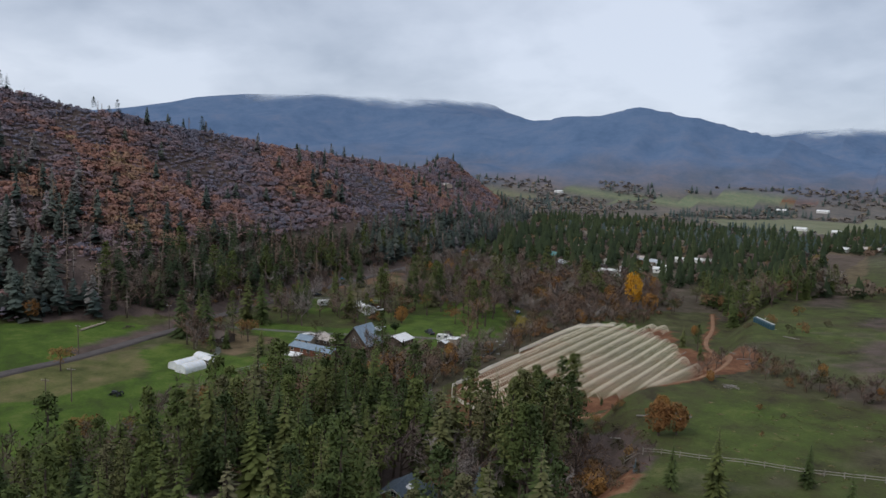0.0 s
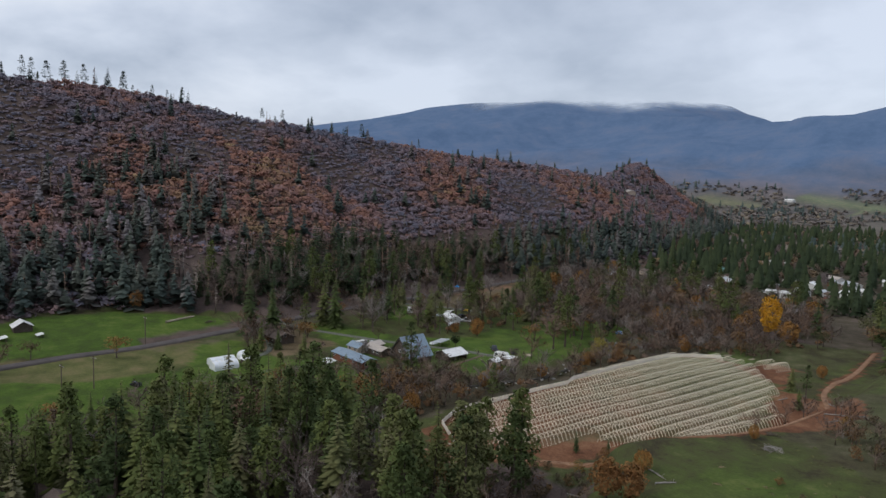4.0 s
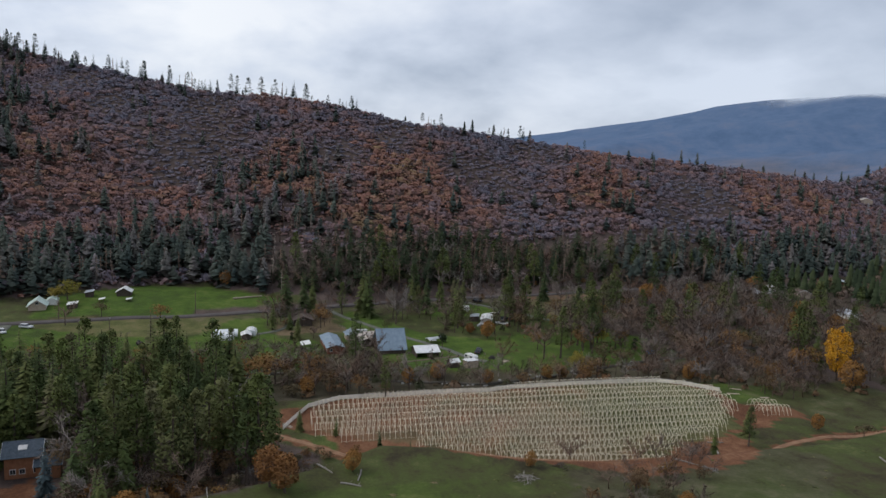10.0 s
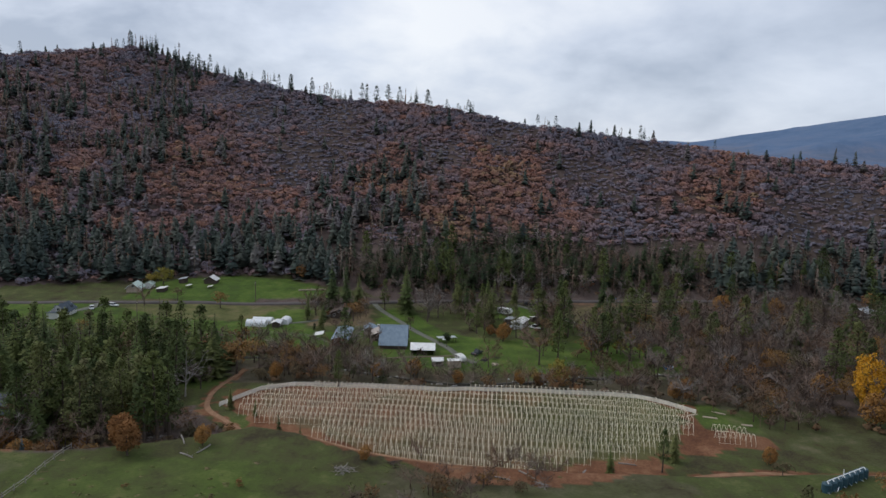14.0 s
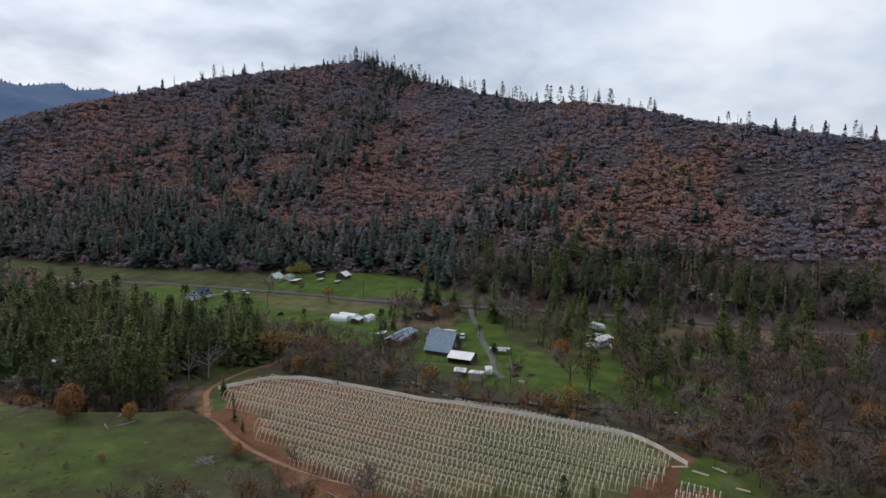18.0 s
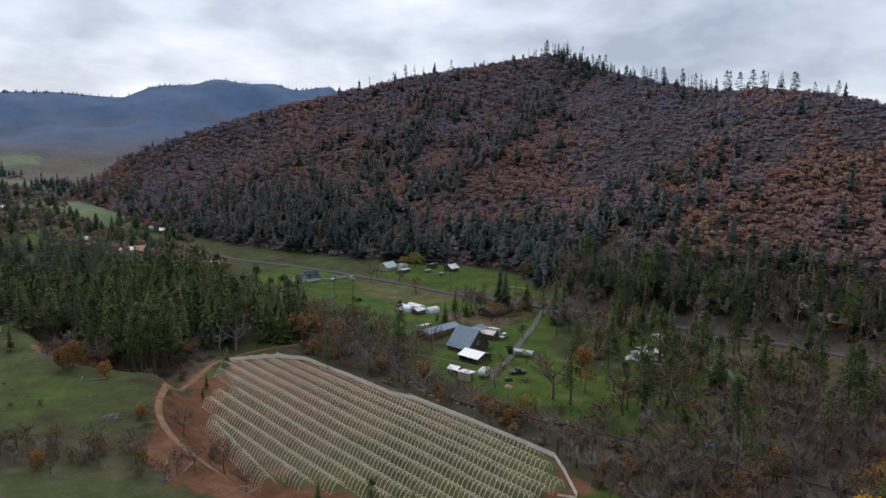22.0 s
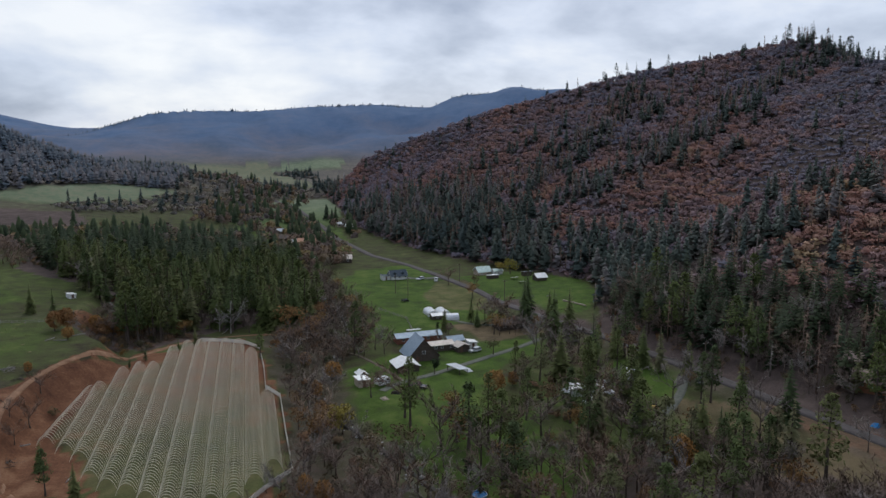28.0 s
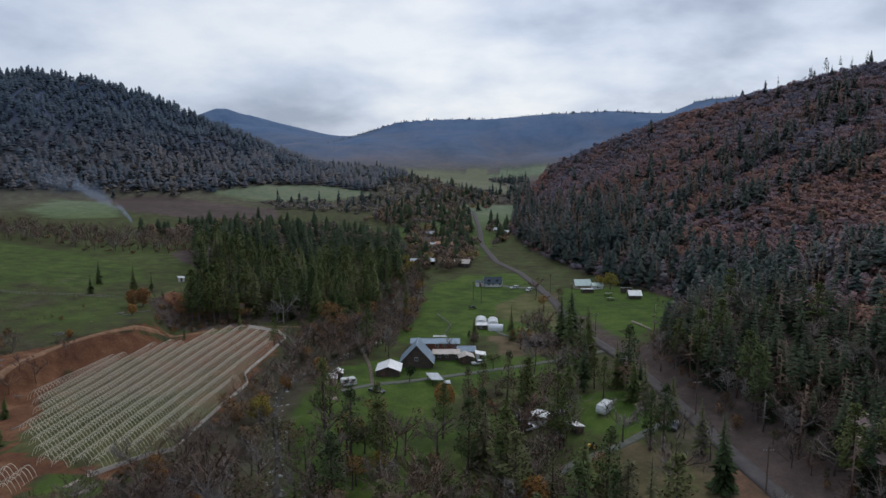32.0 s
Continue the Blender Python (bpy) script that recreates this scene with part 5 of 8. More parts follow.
SINGLE = [
    ("fir", -201.6, 190, 1.05), ("fir", -203.7, 215, 0.92), ("fir", -208, 188, 1.0), ("fir", -205.3, 157, 1.05), ("fir", -209.6, 168, 0.75), ("fir", -183.5, 151.5, 0.62), ("fir", -184, 158, 0.42), ("fir", -170, 160, 0.5),
    ("fir", -216, 224, 0.7), ("pine", -214.2, 255.7, 0.72), ("pine", -217, 256, 0.8), ("pine", -173, 270, 0.9), ("fir", -224.6, 276, 0.85), ("fir", -203.4, 278, 0.5), ("pine", -151.7, 260.5, 0.85), ("pine", -193, 255.2, 0.95),
    ("pine", -101.5, 181, 0.55), ("pine", -133, 176.7, 0.92), ("pine", -141.7, 138.8, 0.6), ("pine", -135.8, 247, 0.9), ("pine", -154.7, 269.9, 0.72),
    ("fir", -205.9, 297, 0.9), ("pine", -199.6, 287, 0.95), ("pine", -207, 212, 0.6), ("pine", -176, 255, 0.75), ("pine", -186, 246, 0.8), ("pine", -166, 250, 0.7), ("bare", -156, 280, 0.8),
    ("cypress", -141, 278, 0.95), ("cypress", -146, 287, 0.9), ("cypress", -152.5, 209.5, 1.05), ("cypress", -137, 140, 0.7), ("cypress", -168, 158, 0.6),
    ("oak", -164.5, 229.8, 0.82), ("oak", -38.5, 150, 0.85), ("oak", -35.5, 152.5, 0.8), ("oak", -255, 131, 0.95), ("oak", -115, 190, 0.6), ("oak", -118, 240, 0.55), ("oak", -172, 225, 0.5), ("oak", -42, 165, 0.5),
    ("olive", -232, 70, 1.05), ("olive", -228, 66, 0.8), ("olive", -153.5, 271, 0.7), ("olive", -125, 40, 0.9), ("olive", -128, 20, 1.0), ("olive", -122, 5, 1.1), ("olive", -55, 128, 0.45),
    ("brown", -198, 110.5, 1.0), ("brown", -206, 88, 0.8), ("bare", -196, 78, 0.75), ("bare", -190, 150, 0.85), ("bare", -196, 152, 0.9), ("bare", -140, 178, 0.75), ("bare", -142, 184, 0.72), ("bare", -136, 172, 0.7), ("bare", -163, 178, 0.5),
    ("brown", -134, 166, 0.8), ("brown", -170, 166, 0.6), ("fir", -80.3, 157, 0.32), ("fir", -75.4, 165, 0.26), ("fir", -66, 174, 0.28), ("fir", -62, 180, 0.2), ("oak", -39, 199, 0.36), ("bare", -45, 237, 0.5), ("bare", -42, 228, 0.45),
    ("fir", -53.0, 250, 0.35), ("pine", -57, 262, 0.5), ("fir", -63, 266, 0.42), ("fir", -22, 126, 0.6), ("fir", -29, 124, 0.5), ("fir", -9, 136.5, 0.42), ("fir", -1.7, 118, 0.55), ("snag", -92, 140, 1.0), ("snag", -88, 136, 0.7),
    ("spruce", -58.5, 108.5, 0.8), ("spruce", -37, 130, 0.22), ("cypress", -60, 140, 0.5), ("cypress", -43, 122, 0.6), ("olive", -47, 120, 0.35), ("shrub", -23.7, 179, 0.55), ("shrub", -9.4, 201, 0.9), ("shrub", -17.7, 176, 0.4), ("shrub", -20, 160, 0.4),
    ("shrub", -30, 280, 1.2), ("shrub", -25, 286, 1.3), ("shrub", -38, 300, 1.2), ("shrub", -20, 300, 1.0), ("shrub", -44, 282, 1.1), ("shrub", -32, 322, 1.3), ("fir", -118, 98, 0.85), ("fir", -122, 106, 0.8), ("fir", -126, 88, 0.7),
    ("oak", -64, 288, 0.5), ("oak", 0, 206, 0.25),
    ("brown", -119.5, 161.5, 1.26), ("bare", -112.8, 172.0, 0.88), ("fir", -201.2, 164.1, 0.98), ("pine", -206.2, 179.8, 0.69), ("brown", -186.5, 169.7, 1.12), ("bare", -135.8, 240.9, 1.23), ("pine", -174.8, 219.8, 0.61), ("pine", -171.5, 235.0, 0.66), ("pine", -181.5, 251.2, 0.55), ("pine", -190.0, 285.4, 0.68), ("bare", -107.8, 264.5, 0.71), ("bare", -114.4, 268.3, 0.71), ("oak", -116.1, 214.8, 0.54), ("oak", -115.0, 233.8, 0.52), ("brown", -125.0, 250.5, 0.78), ("brown", -113.8, 147.0, 1.57), ("brown", -111.5, 117.6, 1.74), ("bare", -130.1, 224.3, 0.79), ("brown", -147.6, 243.3, 0.93), ("pine", -208.3, 221.7, 0.64), ("brown", -177.3, 194.1, 0.73),
]
grove([(-119, 138), (-126, 136), (-127, 165), (-120, 166)], 5.5, {"brown": 0.55, "bare": 0.25, "oak": 0.1, "none": 0.1}, {"brown": (0.7, 1.1), "bare": (0.7, 0.95), "oak": (0.6, 0.8)}, "autumn trees along the creek")
grove([(-63, 150), (-50, 160), (-52, 170), (-64, 166), (-72, 158)], 3.4, {"shrub": 0.8, "none": 0.2}, {"shrub": (0.5, 0.9)}, "low scrub above the track")
grove([(-186, 150), (-198, 152), (-200, 158), (-188, 158)], 4.6, {"brown": 0.6, "bare": 0.3, "none": 0.1}, {"brown": (0.6, 0.9), "bare": (0.6, 0.85)}, "autumn trees by the farm house")
plant("yellow", -102.5, 329.0, 1.28, 1.0)
for key, a, b, size in SINGLE:
    if size > 0.1:
        plant(key, a, b, size)

# ---- thickets of leafless trees and brush ----
SCRUB = [(lambda v, f: (v * np.array([1 / 3.4, 1 / 3.4, 1 / 3.0]), f))(*leafy_crown(3, 1.7, trng, 26, 8, 0.04, 0.24)) for _ in range(5)]
THICKET = []
for _ in range(6):
    (cv, cf), _tips = bare_crown(12, 4.5, trng, 330)
    tv, tf = trunk_shape(8, 0.22, trng, 4, 0.12)
    THICKET.append((np.concatenate([cv, tv]) / 12.0, np.concatenate([cf, tf + len(cv)])))


def thicket(name, poly, gap, lo, hi, label, drop=0.1, brush=0.35, near=False):
    p = np.array(poly)
    ax, ay = spread_points(p.min(0), p.max(0), gap, trng, 0.48)
    k = inside(ax, ay, poly) & (trng.random(len(ax)) > drop)
    for a, b, rr in KEEP_OUT:
        k &= np.hypot(ax - a, ay - b) > rr
    dr, _ = line_dist(ax, ay, ROAD)
    dc, _ = line_dist(ax, ay, CREEK, 4)
    k &= (dr > 5) & (dc > 1.5)
    ax, ay = ax[k], ay[k]
    f = trng.random(len(ax)) > brush
    n, m = f.sum(), (~f).sum()
    h = trng.uniform(lo, hi, n)
    stand(name + "_trees", THICKET, ax[f], ay[f], h, h * trng.uniform(0.9, 1.2, n), trng.uniform(0, 1, n), trng, m_twig_far, label, "bare trees")
    stand(name + "_brush", SCRUB if near else BUSH_SHAPES, ax[~f], ay[~f], trng.uniform(1.4, 3.2, m), trng.uniform(2.4, 4.4, m), trng.uniform(0, 0.9, m), trng, m_brush_far, label.replace("trees", "brush"), "brush", 0.4)


thicket("creek_thicket", [(-107, 152), (-108, 215), (-107, 268), (-98, 284), (-86, 300), (-92, 330), (-120, 300), (-124, 262), (-119, 226), (-126, 196), (-136, 184), (-140, 160), (-134, 150)], 4.4, 4.5, 8.5, "grey-brown leafless trees crowding the creek bank")
thicket("upper_creek_thicket", [(-122, 20), (-122, 96), (-130, 140), (-142, 160), (-148, 150), (-145, 110), (-140, 60), (-134, 20)], 5.0, 5, 9, "grey-brown leafless trees along the upper creek")
thicket("yard_thicket", [(-166, 232), (-180, 214), (-198, 204), (-214, 205), (-200, 216), (-196, 232), (-204, 252), (-196, 268), (-176, 262)], 5.6, 4.5, 9, "brown leafless trees round the cluttered yard", 0.25)
thicket("northern_thicket", [(-130, 282), (-178, 272), (-196, 276), (-205, 300), (-232, 318), (-245, 400), (-105, 385), (-80, 335), (-100, 312)], 6.8, 5, 10, "grey-brown leafless trees of the open wood", 0.12)
thicket("roadside_thicket", [(-222, 180), (-231, 205), (-241, 262), (-250, 320), (-258, 400), (-300, 420), (-292, 330), (-282, 262), (-268, 200), (-250, 160), (-238, 152)], 5.6, 4.5, 9, "grey-brown leafless trees above the road", 0.2, 0.4, True)
thicket("wood_edge_scrub", [(-58, 112), (-40, 112), (-34, 138), (-46, 156), (-64, 160), (-80, 146), (-70, 132)], 3.6, 1.8, 3.6, "dark brown scrub below the conifer wood", 0.35, 0.85, True)
thicket("house_thicket", [(-186, 150), (-206, 152), (-214, 172), (-196, 176), (-186, 170)], 5.0, 4, 7.5, "brown leafless trees round the farm house", 0.2)
thicket("meadow_edge_thicket", [(-46, 146), (-58, 158), (-74, 152), (-86, 146), (-74, 136), (-56, 132)], 4.0, 1.8, 3.4, "dark scrub at the meadow edge", 0.25, 0.8, True)
thicket("bank_thicket", [(-37, 230), (-31, 212), (-18, 201), (-8, 197), (30, 191), (60, 187), (60, 202), (20, 206), (-6, 214), (-22, 222), (-32, 236)], 4.2, 2.5, 5.0, "brown scrub on the meadow bank", 0.2, 0.5, True)

# ---- far woods ----
VILLAGE_GREEN = [(-172, 412), (-112, 412), (-108, 566), (-175, 552)]


def far_wood(name, poly, gap, share_fir, label, tall=(9, 18), tones=(0.0, 1.0)):
    p = np.array(poly)
    ax, ay = spread_points(p.min(0), p.max(0), gap, trng)
    k = inside(ax, ay, poly)
    ax, ay = ax[k], ay[k]
    dr, _ = line_dist(ax, ay, ROAD)
    ax, ay = ax[dr > 6], ay[dr > 6]
    open_ground = inside(ax, ay, VILLAGE_GREEN) & (trng.random(len(ax)) < 0.68)
    ax, ay = ax[~open_ground], ay[~open_ground]
    f = trng.random(len(ax)) < share_fir
    n, m = f.sum(), (~f).sum()
    if n:
        stand(name + "_conifers", FIR_SHAPES, ax[f], ay[f], trng.uniform(*tall, n), trng.uniform(15, 23, n), trng.uniform(0, 0.6, n), trng, m_needles_wood, label, "conifer wood")
    if m:
        stand(name + "_broadleaves", OAK_SHAPES, ax[~f], ay[~f], trng.uniform(5, 10, m), trng.uniform(6, 9, m), trng.uniform(*tones, m), trng, m_oak_mid, label, "autumn wood", 1.0)


far_wood("northern_wood", [(-250, 410), (-262, 480), (-295, 560), (-330, 640), (-60, 640), (-40, 520), (-70, 430), (-110, 400), (-150, 420), (-190, 440)], 8.5, 0.6, "dark conifers and autumn trees round the village", (10, 18))
far_wood("northern_belt", [(-330, 660), (-390, 830), (-300, 900), (150, 800), (200, 640), (0, 600), (-60, 640)], 10.5, 0.6, "belt of trees beyond the village", (10, 17))
far_wood("eastern_trees", [(-50, 400), (-20, 410), (70, 380), (140, 360), (120, 340), (20, 372), (-30, 374)], 8, 0.3, "autumn trees along the field edge", (8, 15), (0.3, 0.9))
far_wood("creek_wood", [(-118, 20), (-146, 20), (-160, 0), (-160, -60), (-150, -110), (-120, -170), (-100, -160), (-115, -60), (-122, 0)], 8, 0.18, "autumn trees along the upper creek", (8, 14), (0.3, 1.0))
far_wood("valley_wood", [(-100, -165), (-60, -190), (-70, -300), (-105, -420), (-150, -420), (-122, -300), (-128, -220)], 8.5, 0.2, "dark conifers and autumn trees along the valley creek", (9, 16))
far_wood("southern_trees", [(-150, -200), (-175, -420), (-60, -560), (40, -520), (-80, -440), (-140, -340), (-120, -180)], 12, 0.2, "trees between the southern fields", (8, 14))
thicket("hedge_wood", [(150, 22), (150, -30), (93, -32), (64, -38), (10, -20), (-6, 22), (40, 46), (90, 32)], 6.0, 6, 10, "brown leafless trees along the field edge", 0.1, 0.3)
far_wood("roadside_wood", [(-148, -40), (-166, -30), (-186, -110), (-186, -190), (-160, -215), (-138, -150)], 12, 0.45, "trees round the roadside houses", (9, 15))
far_wood("roadside_belt", [(-158, -6), (-152, -90), (-150, -180), (-140, -290), (-124, -290), (-134, -180), (-138, -90), (-146, -6)], 7.5, 0.3, "trees along the valley road", (8, 14))
far_wood("bank_wood", [(10, -20), (64, -40), (36, -140), (-60, -135), (-110, -100), (-70, -70), (-20, -60)], 7.5, 0.4, "mixed trees behind the conifer wood", (9, 15))
ax, ay = spread_points((-30, -760), (700, -30), 6.8, trng)
rise = land(ax, ay) - (1.4 + np.clip(-ay - 20, 0, 500) * 0.026 + np.clip(ax + 120, 0, 400) * 0.05)
k = (rise > 6) & (cover_at(ax, ay)[0] < 0.5)
ax, ay = ax[k], ay[k]
f = trng.random(len(ax)) < 0.55 + 0.4 * fade(20, 80, rise[k])
n, m = f.sum(), (~f).sum()
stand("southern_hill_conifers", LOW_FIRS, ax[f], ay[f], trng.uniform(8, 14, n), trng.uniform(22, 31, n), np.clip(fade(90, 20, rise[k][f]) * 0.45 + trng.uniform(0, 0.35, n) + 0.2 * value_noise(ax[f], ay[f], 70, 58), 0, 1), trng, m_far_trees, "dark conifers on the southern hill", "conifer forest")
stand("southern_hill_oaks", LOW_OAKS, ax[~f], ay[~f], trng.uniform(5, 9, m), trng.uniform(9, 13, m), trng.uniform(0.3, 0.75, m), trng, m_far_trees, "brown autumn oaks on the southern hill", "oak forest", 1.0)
# scattered cover of the far flats and the feet of the ranges
for name, lo, hi, gap, label, shapes, firs, wide in (("northern_flats", (-760, 640), (500, 1480), 12.5, "hedges and woods on the northern flats", LOW_OAKS, LOW_FIRS, (9, 14)), ("southern_flats", (-215, -840), (420, -240), 10.5, "hedges and woods in the southern valley", OAK_SHAPES, SLIM_FIRS, (7, 11))):
    ax, ay = spread_points(lo, hi, gap, trng)
    lush_f, soil_f, litter_f, dry_f = cover_at(ax, ay)
    k = (lush_f > 0.2) & (lush_f < 0.3) & (soil_f < 0.3) & (dry_f < 0.3) & (value_noise(ax, ay, 110, 55, 3) > -0.22) & ~inside(ax, ay, FOOT) & (land(ax, ay) < 50)
    ax, ay = ax[k], ay[k]
    f = trng.random(len(ax)) < 0.14 + 0.5 * fade(0.1, 0.5, value_noise(ax, ay, 90, 56, 2))
    n, m = f.sum(), (~f).sum()
    stand(name + "_conifers", firs, ax[f], ay[f], trng.uniform(8, 15, n), trng.uniform(16, 24, n), trng.uniform(0, 0.4, n), trng, m_flat_trees, label, "trees")
    stand(name + "_oaks", shapes, ax[~f], ay[~f], trng.uniform(4, 8, m), trng.uniform(*wide, m), trng.uniform(0.5, 1.0, m), trng, m_flat_trees, label, "trees", 1.0)

# a fringe of conifers along the crest of the southern range
fr = dense(RANGES[3][0], 1.6)
fr = fr[trng.random(len(fr)) < np.clip(0.6 + 0.9 * value_noise(fr[:, 0], fr[:, 1], 60, 59, 2), 0.15, 0.95)]
fx, fy = fr[:, 0] + trng.normal(0, 9, len(fr)), fr[:, 1] + trng.normal(0, 9, len(fr))
n = len(fx)
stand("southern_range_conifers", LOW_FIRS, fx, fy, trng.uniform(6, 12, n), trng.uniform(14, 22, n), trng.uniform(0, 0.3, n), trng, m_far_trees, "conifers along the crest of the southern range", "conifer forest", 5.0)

# tussocks and low weeds over the eastern meadows
ax, ay = spread_points((-36, 120), (60, 330), 2.6, trng)
k = (value_noise(ax, ay, 16, 57, 3) + trng.normal(0, 0.25, len(ax)) > 0.12) & (ay < 200 + 0 * ax) | (trng.random(len(ax)) < 0.12)
dt, _ = line_dist(ax, ay, TRACK, 4)
k &= dt > 2.5
ax, ay = ax[k], ay[k]
n = len(ax)
stand("meadow_tussocks", BUSH_SHAPES, ax, ay, trng.uniform(0.06, 0.2, n), trng.uniform(0.6, 1.8, n), trng.beta(1.3, 1.6, n), trng, m_tussock, "olive and straw-brown tussocks on the meadow", "grass", 0.06)

# a dark hedge along the creek side of the farm lawn
grove([(-137, 128), (-132, 150), (-136, 166), (-142, 164), (-140, 140)], 3.4, {"cypress": 0.6, "shrub": 0.25, "none": 0.15}, {"cypress": (0.35, 0.6), "shrub": (0.6, 1.0)}, "hedge beside the creek")

# brush on the verge between road and hill
grove([(-227, 178), (-232, 205), (-238, 255), (-249, 322), (-257, 322), (-247, 255), (-239, 205), (-234, 176)], 5.0, {"bare": 0.35, "shrub": 0.3, "brown": 0.15, "none": 0.2}, {"bare": (0.4, 0.7), "shrub": (0.6, 1.2), "brown": (0.4, 0.7)}, "brush beside the road")

# ---- hoop tunnels and their fence ----
m_hoop = plain("galvanised_pipe", (0.74, 0.66, 0.50), (0.88, 0.80, 0.63), 2.0, 0.45, 0.0, 0.4)
m_fence = plain("white_fence_board", (0.68, 0.63, 0.54), (0.83, 0.78, 0.68), 0.8, 0.7, random=0.2)


def pipe_mesh(name, pts, radius, sides=4, material=None):
    """A pipe swept along points, in one piece; radius may be given point by point."""
    p = np.array(pts, float)
    radius = np.broadcast_to(np.asarray(radius, float), (len(p),))[:, None, None]
    t = np.gradient(p, axis=0)
    t /= np.linalg.norm(t, axis=1)[:, None]
    flat = abs(t[:, 1]).max() < 0.5
    ref = np.array((0, 1, 0) if flat else (0, 0, 1), float)
    u = np.cross(t, ref)
    u /= np.linalg.norm(u, axis=1)[:, None]
    w = np.cross(u, t)
    a = np.arange(sides) * 2 * math.pi / sides + 0.4
    v = p[:, None] + radius * (np.cos(a)[None, :, None] * u[:, None] + np.sin(a)[None, :, None] * w[:, None])
    g = np.arange(len(p) * sides).reshape(len(p), sides)
    f = np.stack([g[:-1], np.roll(g[:-1], -1, 1), np.roll(g[1:], -1, 1), g[1:]], -1).reshape(-1, 4)
    return set_mesh(name, v.reshape(-1, 3), f, material)


HALF, TOP = 1.92, 2.5
arch = [(-HALF * 1.02, 0, -0.3)] + [(HALF * u, 0, 0.2 + (TOP - 0.2) * (1 - abs(u) ** 2.3)) for u in np.linspace(-1, 1, 13)] + [(HALF * 1.02, 0, -0.3)]
hoop_mesh = pipe_mesh("hoop", arch, [0.030 + 0.032 * min(1.0, max(0.0, c) / (0.75 * TOP)) for _, _, c in arch], 4, m_hoop)
#        number from the east: first and last metre along the valley
ROWS_OF = [(199, 239), (198.5, 241.5), (186.5, 247.5), (182.5, 258), (184, 263), (166, 267), (160.5, 271), (160, 275.5), (160, 276.5), (161, 277), (162.5, 277), (175, 270.5)]
TUNNELS = [(-98.7 + 4.18 * (11 - i), a, b, 0.013) for i, (a, b) in enumerate(ROWS_OF)] + [(-102.6, 219, 264.5, 0.013), (-82.0, 280.5, 289, 0.013), (-77.8, 280, 289.5, 0.013)]
TUNNELS[0] = (-57.6, 201.5, 236, 0.115)      # the outermost row stands askew
for tx, ya, yb, skew in TUNNELS:
    def at_x(v):
        return tx + skew * (v - 176)
    t_ob = tagged(new("hoop_tunnel"), "bare hoop tunnel of pale metal arches without cover", "hoop tunnel", "hoop tunnels in the field")
    t_ob.matrix_basis = pose(at_x(ya), ya, float(land([at_x(ya)], [ya])[0]), 0, 0, 0)
    inv = t_ob.matrix_basis.inverted()
    count = int((yb - ya) / 1.25) + 1
    ys = ya + np.arange(count) * 1.25
    xs = at_x(ys)
    zs = land(xs, ys)
    for j in range(count):
        h = new("hoop", hoop_mesh)
        h.parent = t_ob
        h.matrix_basis = inv @ pose(xs[j] + random.uniform(-0.04, 0.04), ys[j] + random.uniform(-0.08, 0.08), zs[j] + random.uniform(-0.04, 0.04), 0, random.uniform(-1, 1), random.uniform(-2, 2))
    for off, up, name in ((0, TOP - 0.06, "ridge_purlin"), (-HALF, 0.25, "side_rail"), (HALF, 0.25, "side_rail")):
        pts = [tuple(inv @ Vector((xs[j] + off, ys[j], zs[j] + up))) for j in range(0, count, 4)]
        if len(pts) > 1:
            part(name, pipe_mesh(name, pts, 0.016 if "rail" in name else 0.022, 3, m_hoop), t_ob)


def box_arrays(lo, hi):
    (a, b, c), (d, e, f) = lo, hi
    v = [(a, b, c), (d, b, c), (d, e, c), (a, e, c), (a, b, f), (d, b, f), (d, e, f), (a, e, f)]
    return v, [(0, 3, 2, 1), (4, 5, 6, 7), (0, 1, 5, 4), (1, 2, 6, 5), (2, 3, 7, 6), (3, 0, 4, 7)]


def boxes(name, blocks, material):
    V, F, n = [], [], 0
    for lo, hi in blocks:
        v, f = box_arrays(lo, hi)
        V += v
        F += [tuple(i + n for i in q) for q in f]
        n += 8
    return set_mesh(name, V, F, material)


def profile_mesh(name, outline, x0, x1, material):
    """An outline in y and z drawn out along x."""
    o = np.array(outline, float)
    n = len(o)
    v = np.concatenate([np.column_stack([np.full(n, x), o]) for x in (x0, x1)])
    i = np.arange(n)
    f = np.stack([i, (i + 1) % n, n + (i + 1) % n, n + i], 1)
    return set_mesh(name, v, f, material)


front = [(0.03, 0.10)]
for k in range(4):
    zb = 0.10 + 0.27 * k
    front += [(0.05, zb), (0.035, zb + 0.245), (0.012, zb + 0.25), (0.012, zb + 0.268)]
panel_mesh = profile_mesh("fence_panel", front + [(-a, b) for a, b in front[::-1]], -1.19, 1.19, m_fence)
post_mesh = boxes("fence_post", [((-0.07, -0.07, -0.5), (0.07, 0.07, 1.3))], m_fence)
FENCE = [(-82.3, 153.3), (-96.5, 160), (-101.6, 168.5), (-102.2, 192), (-102.0, 211), (-105.6, 217.8), (-105.4, 240), (-105.4, 265.5), (-94.2, 280)]
fence = tagged(new("board_fence"), "white board fence round the tunnel field", "fence")
fence.matrix_basis = pose(-102, 211, float(land([-102], [211])[0]))
f_inv = fence.matrix_basis.inverted()
fp = dense(FENCE, 2.4)
fz = land(fp[:, 0], fp[:, 1])
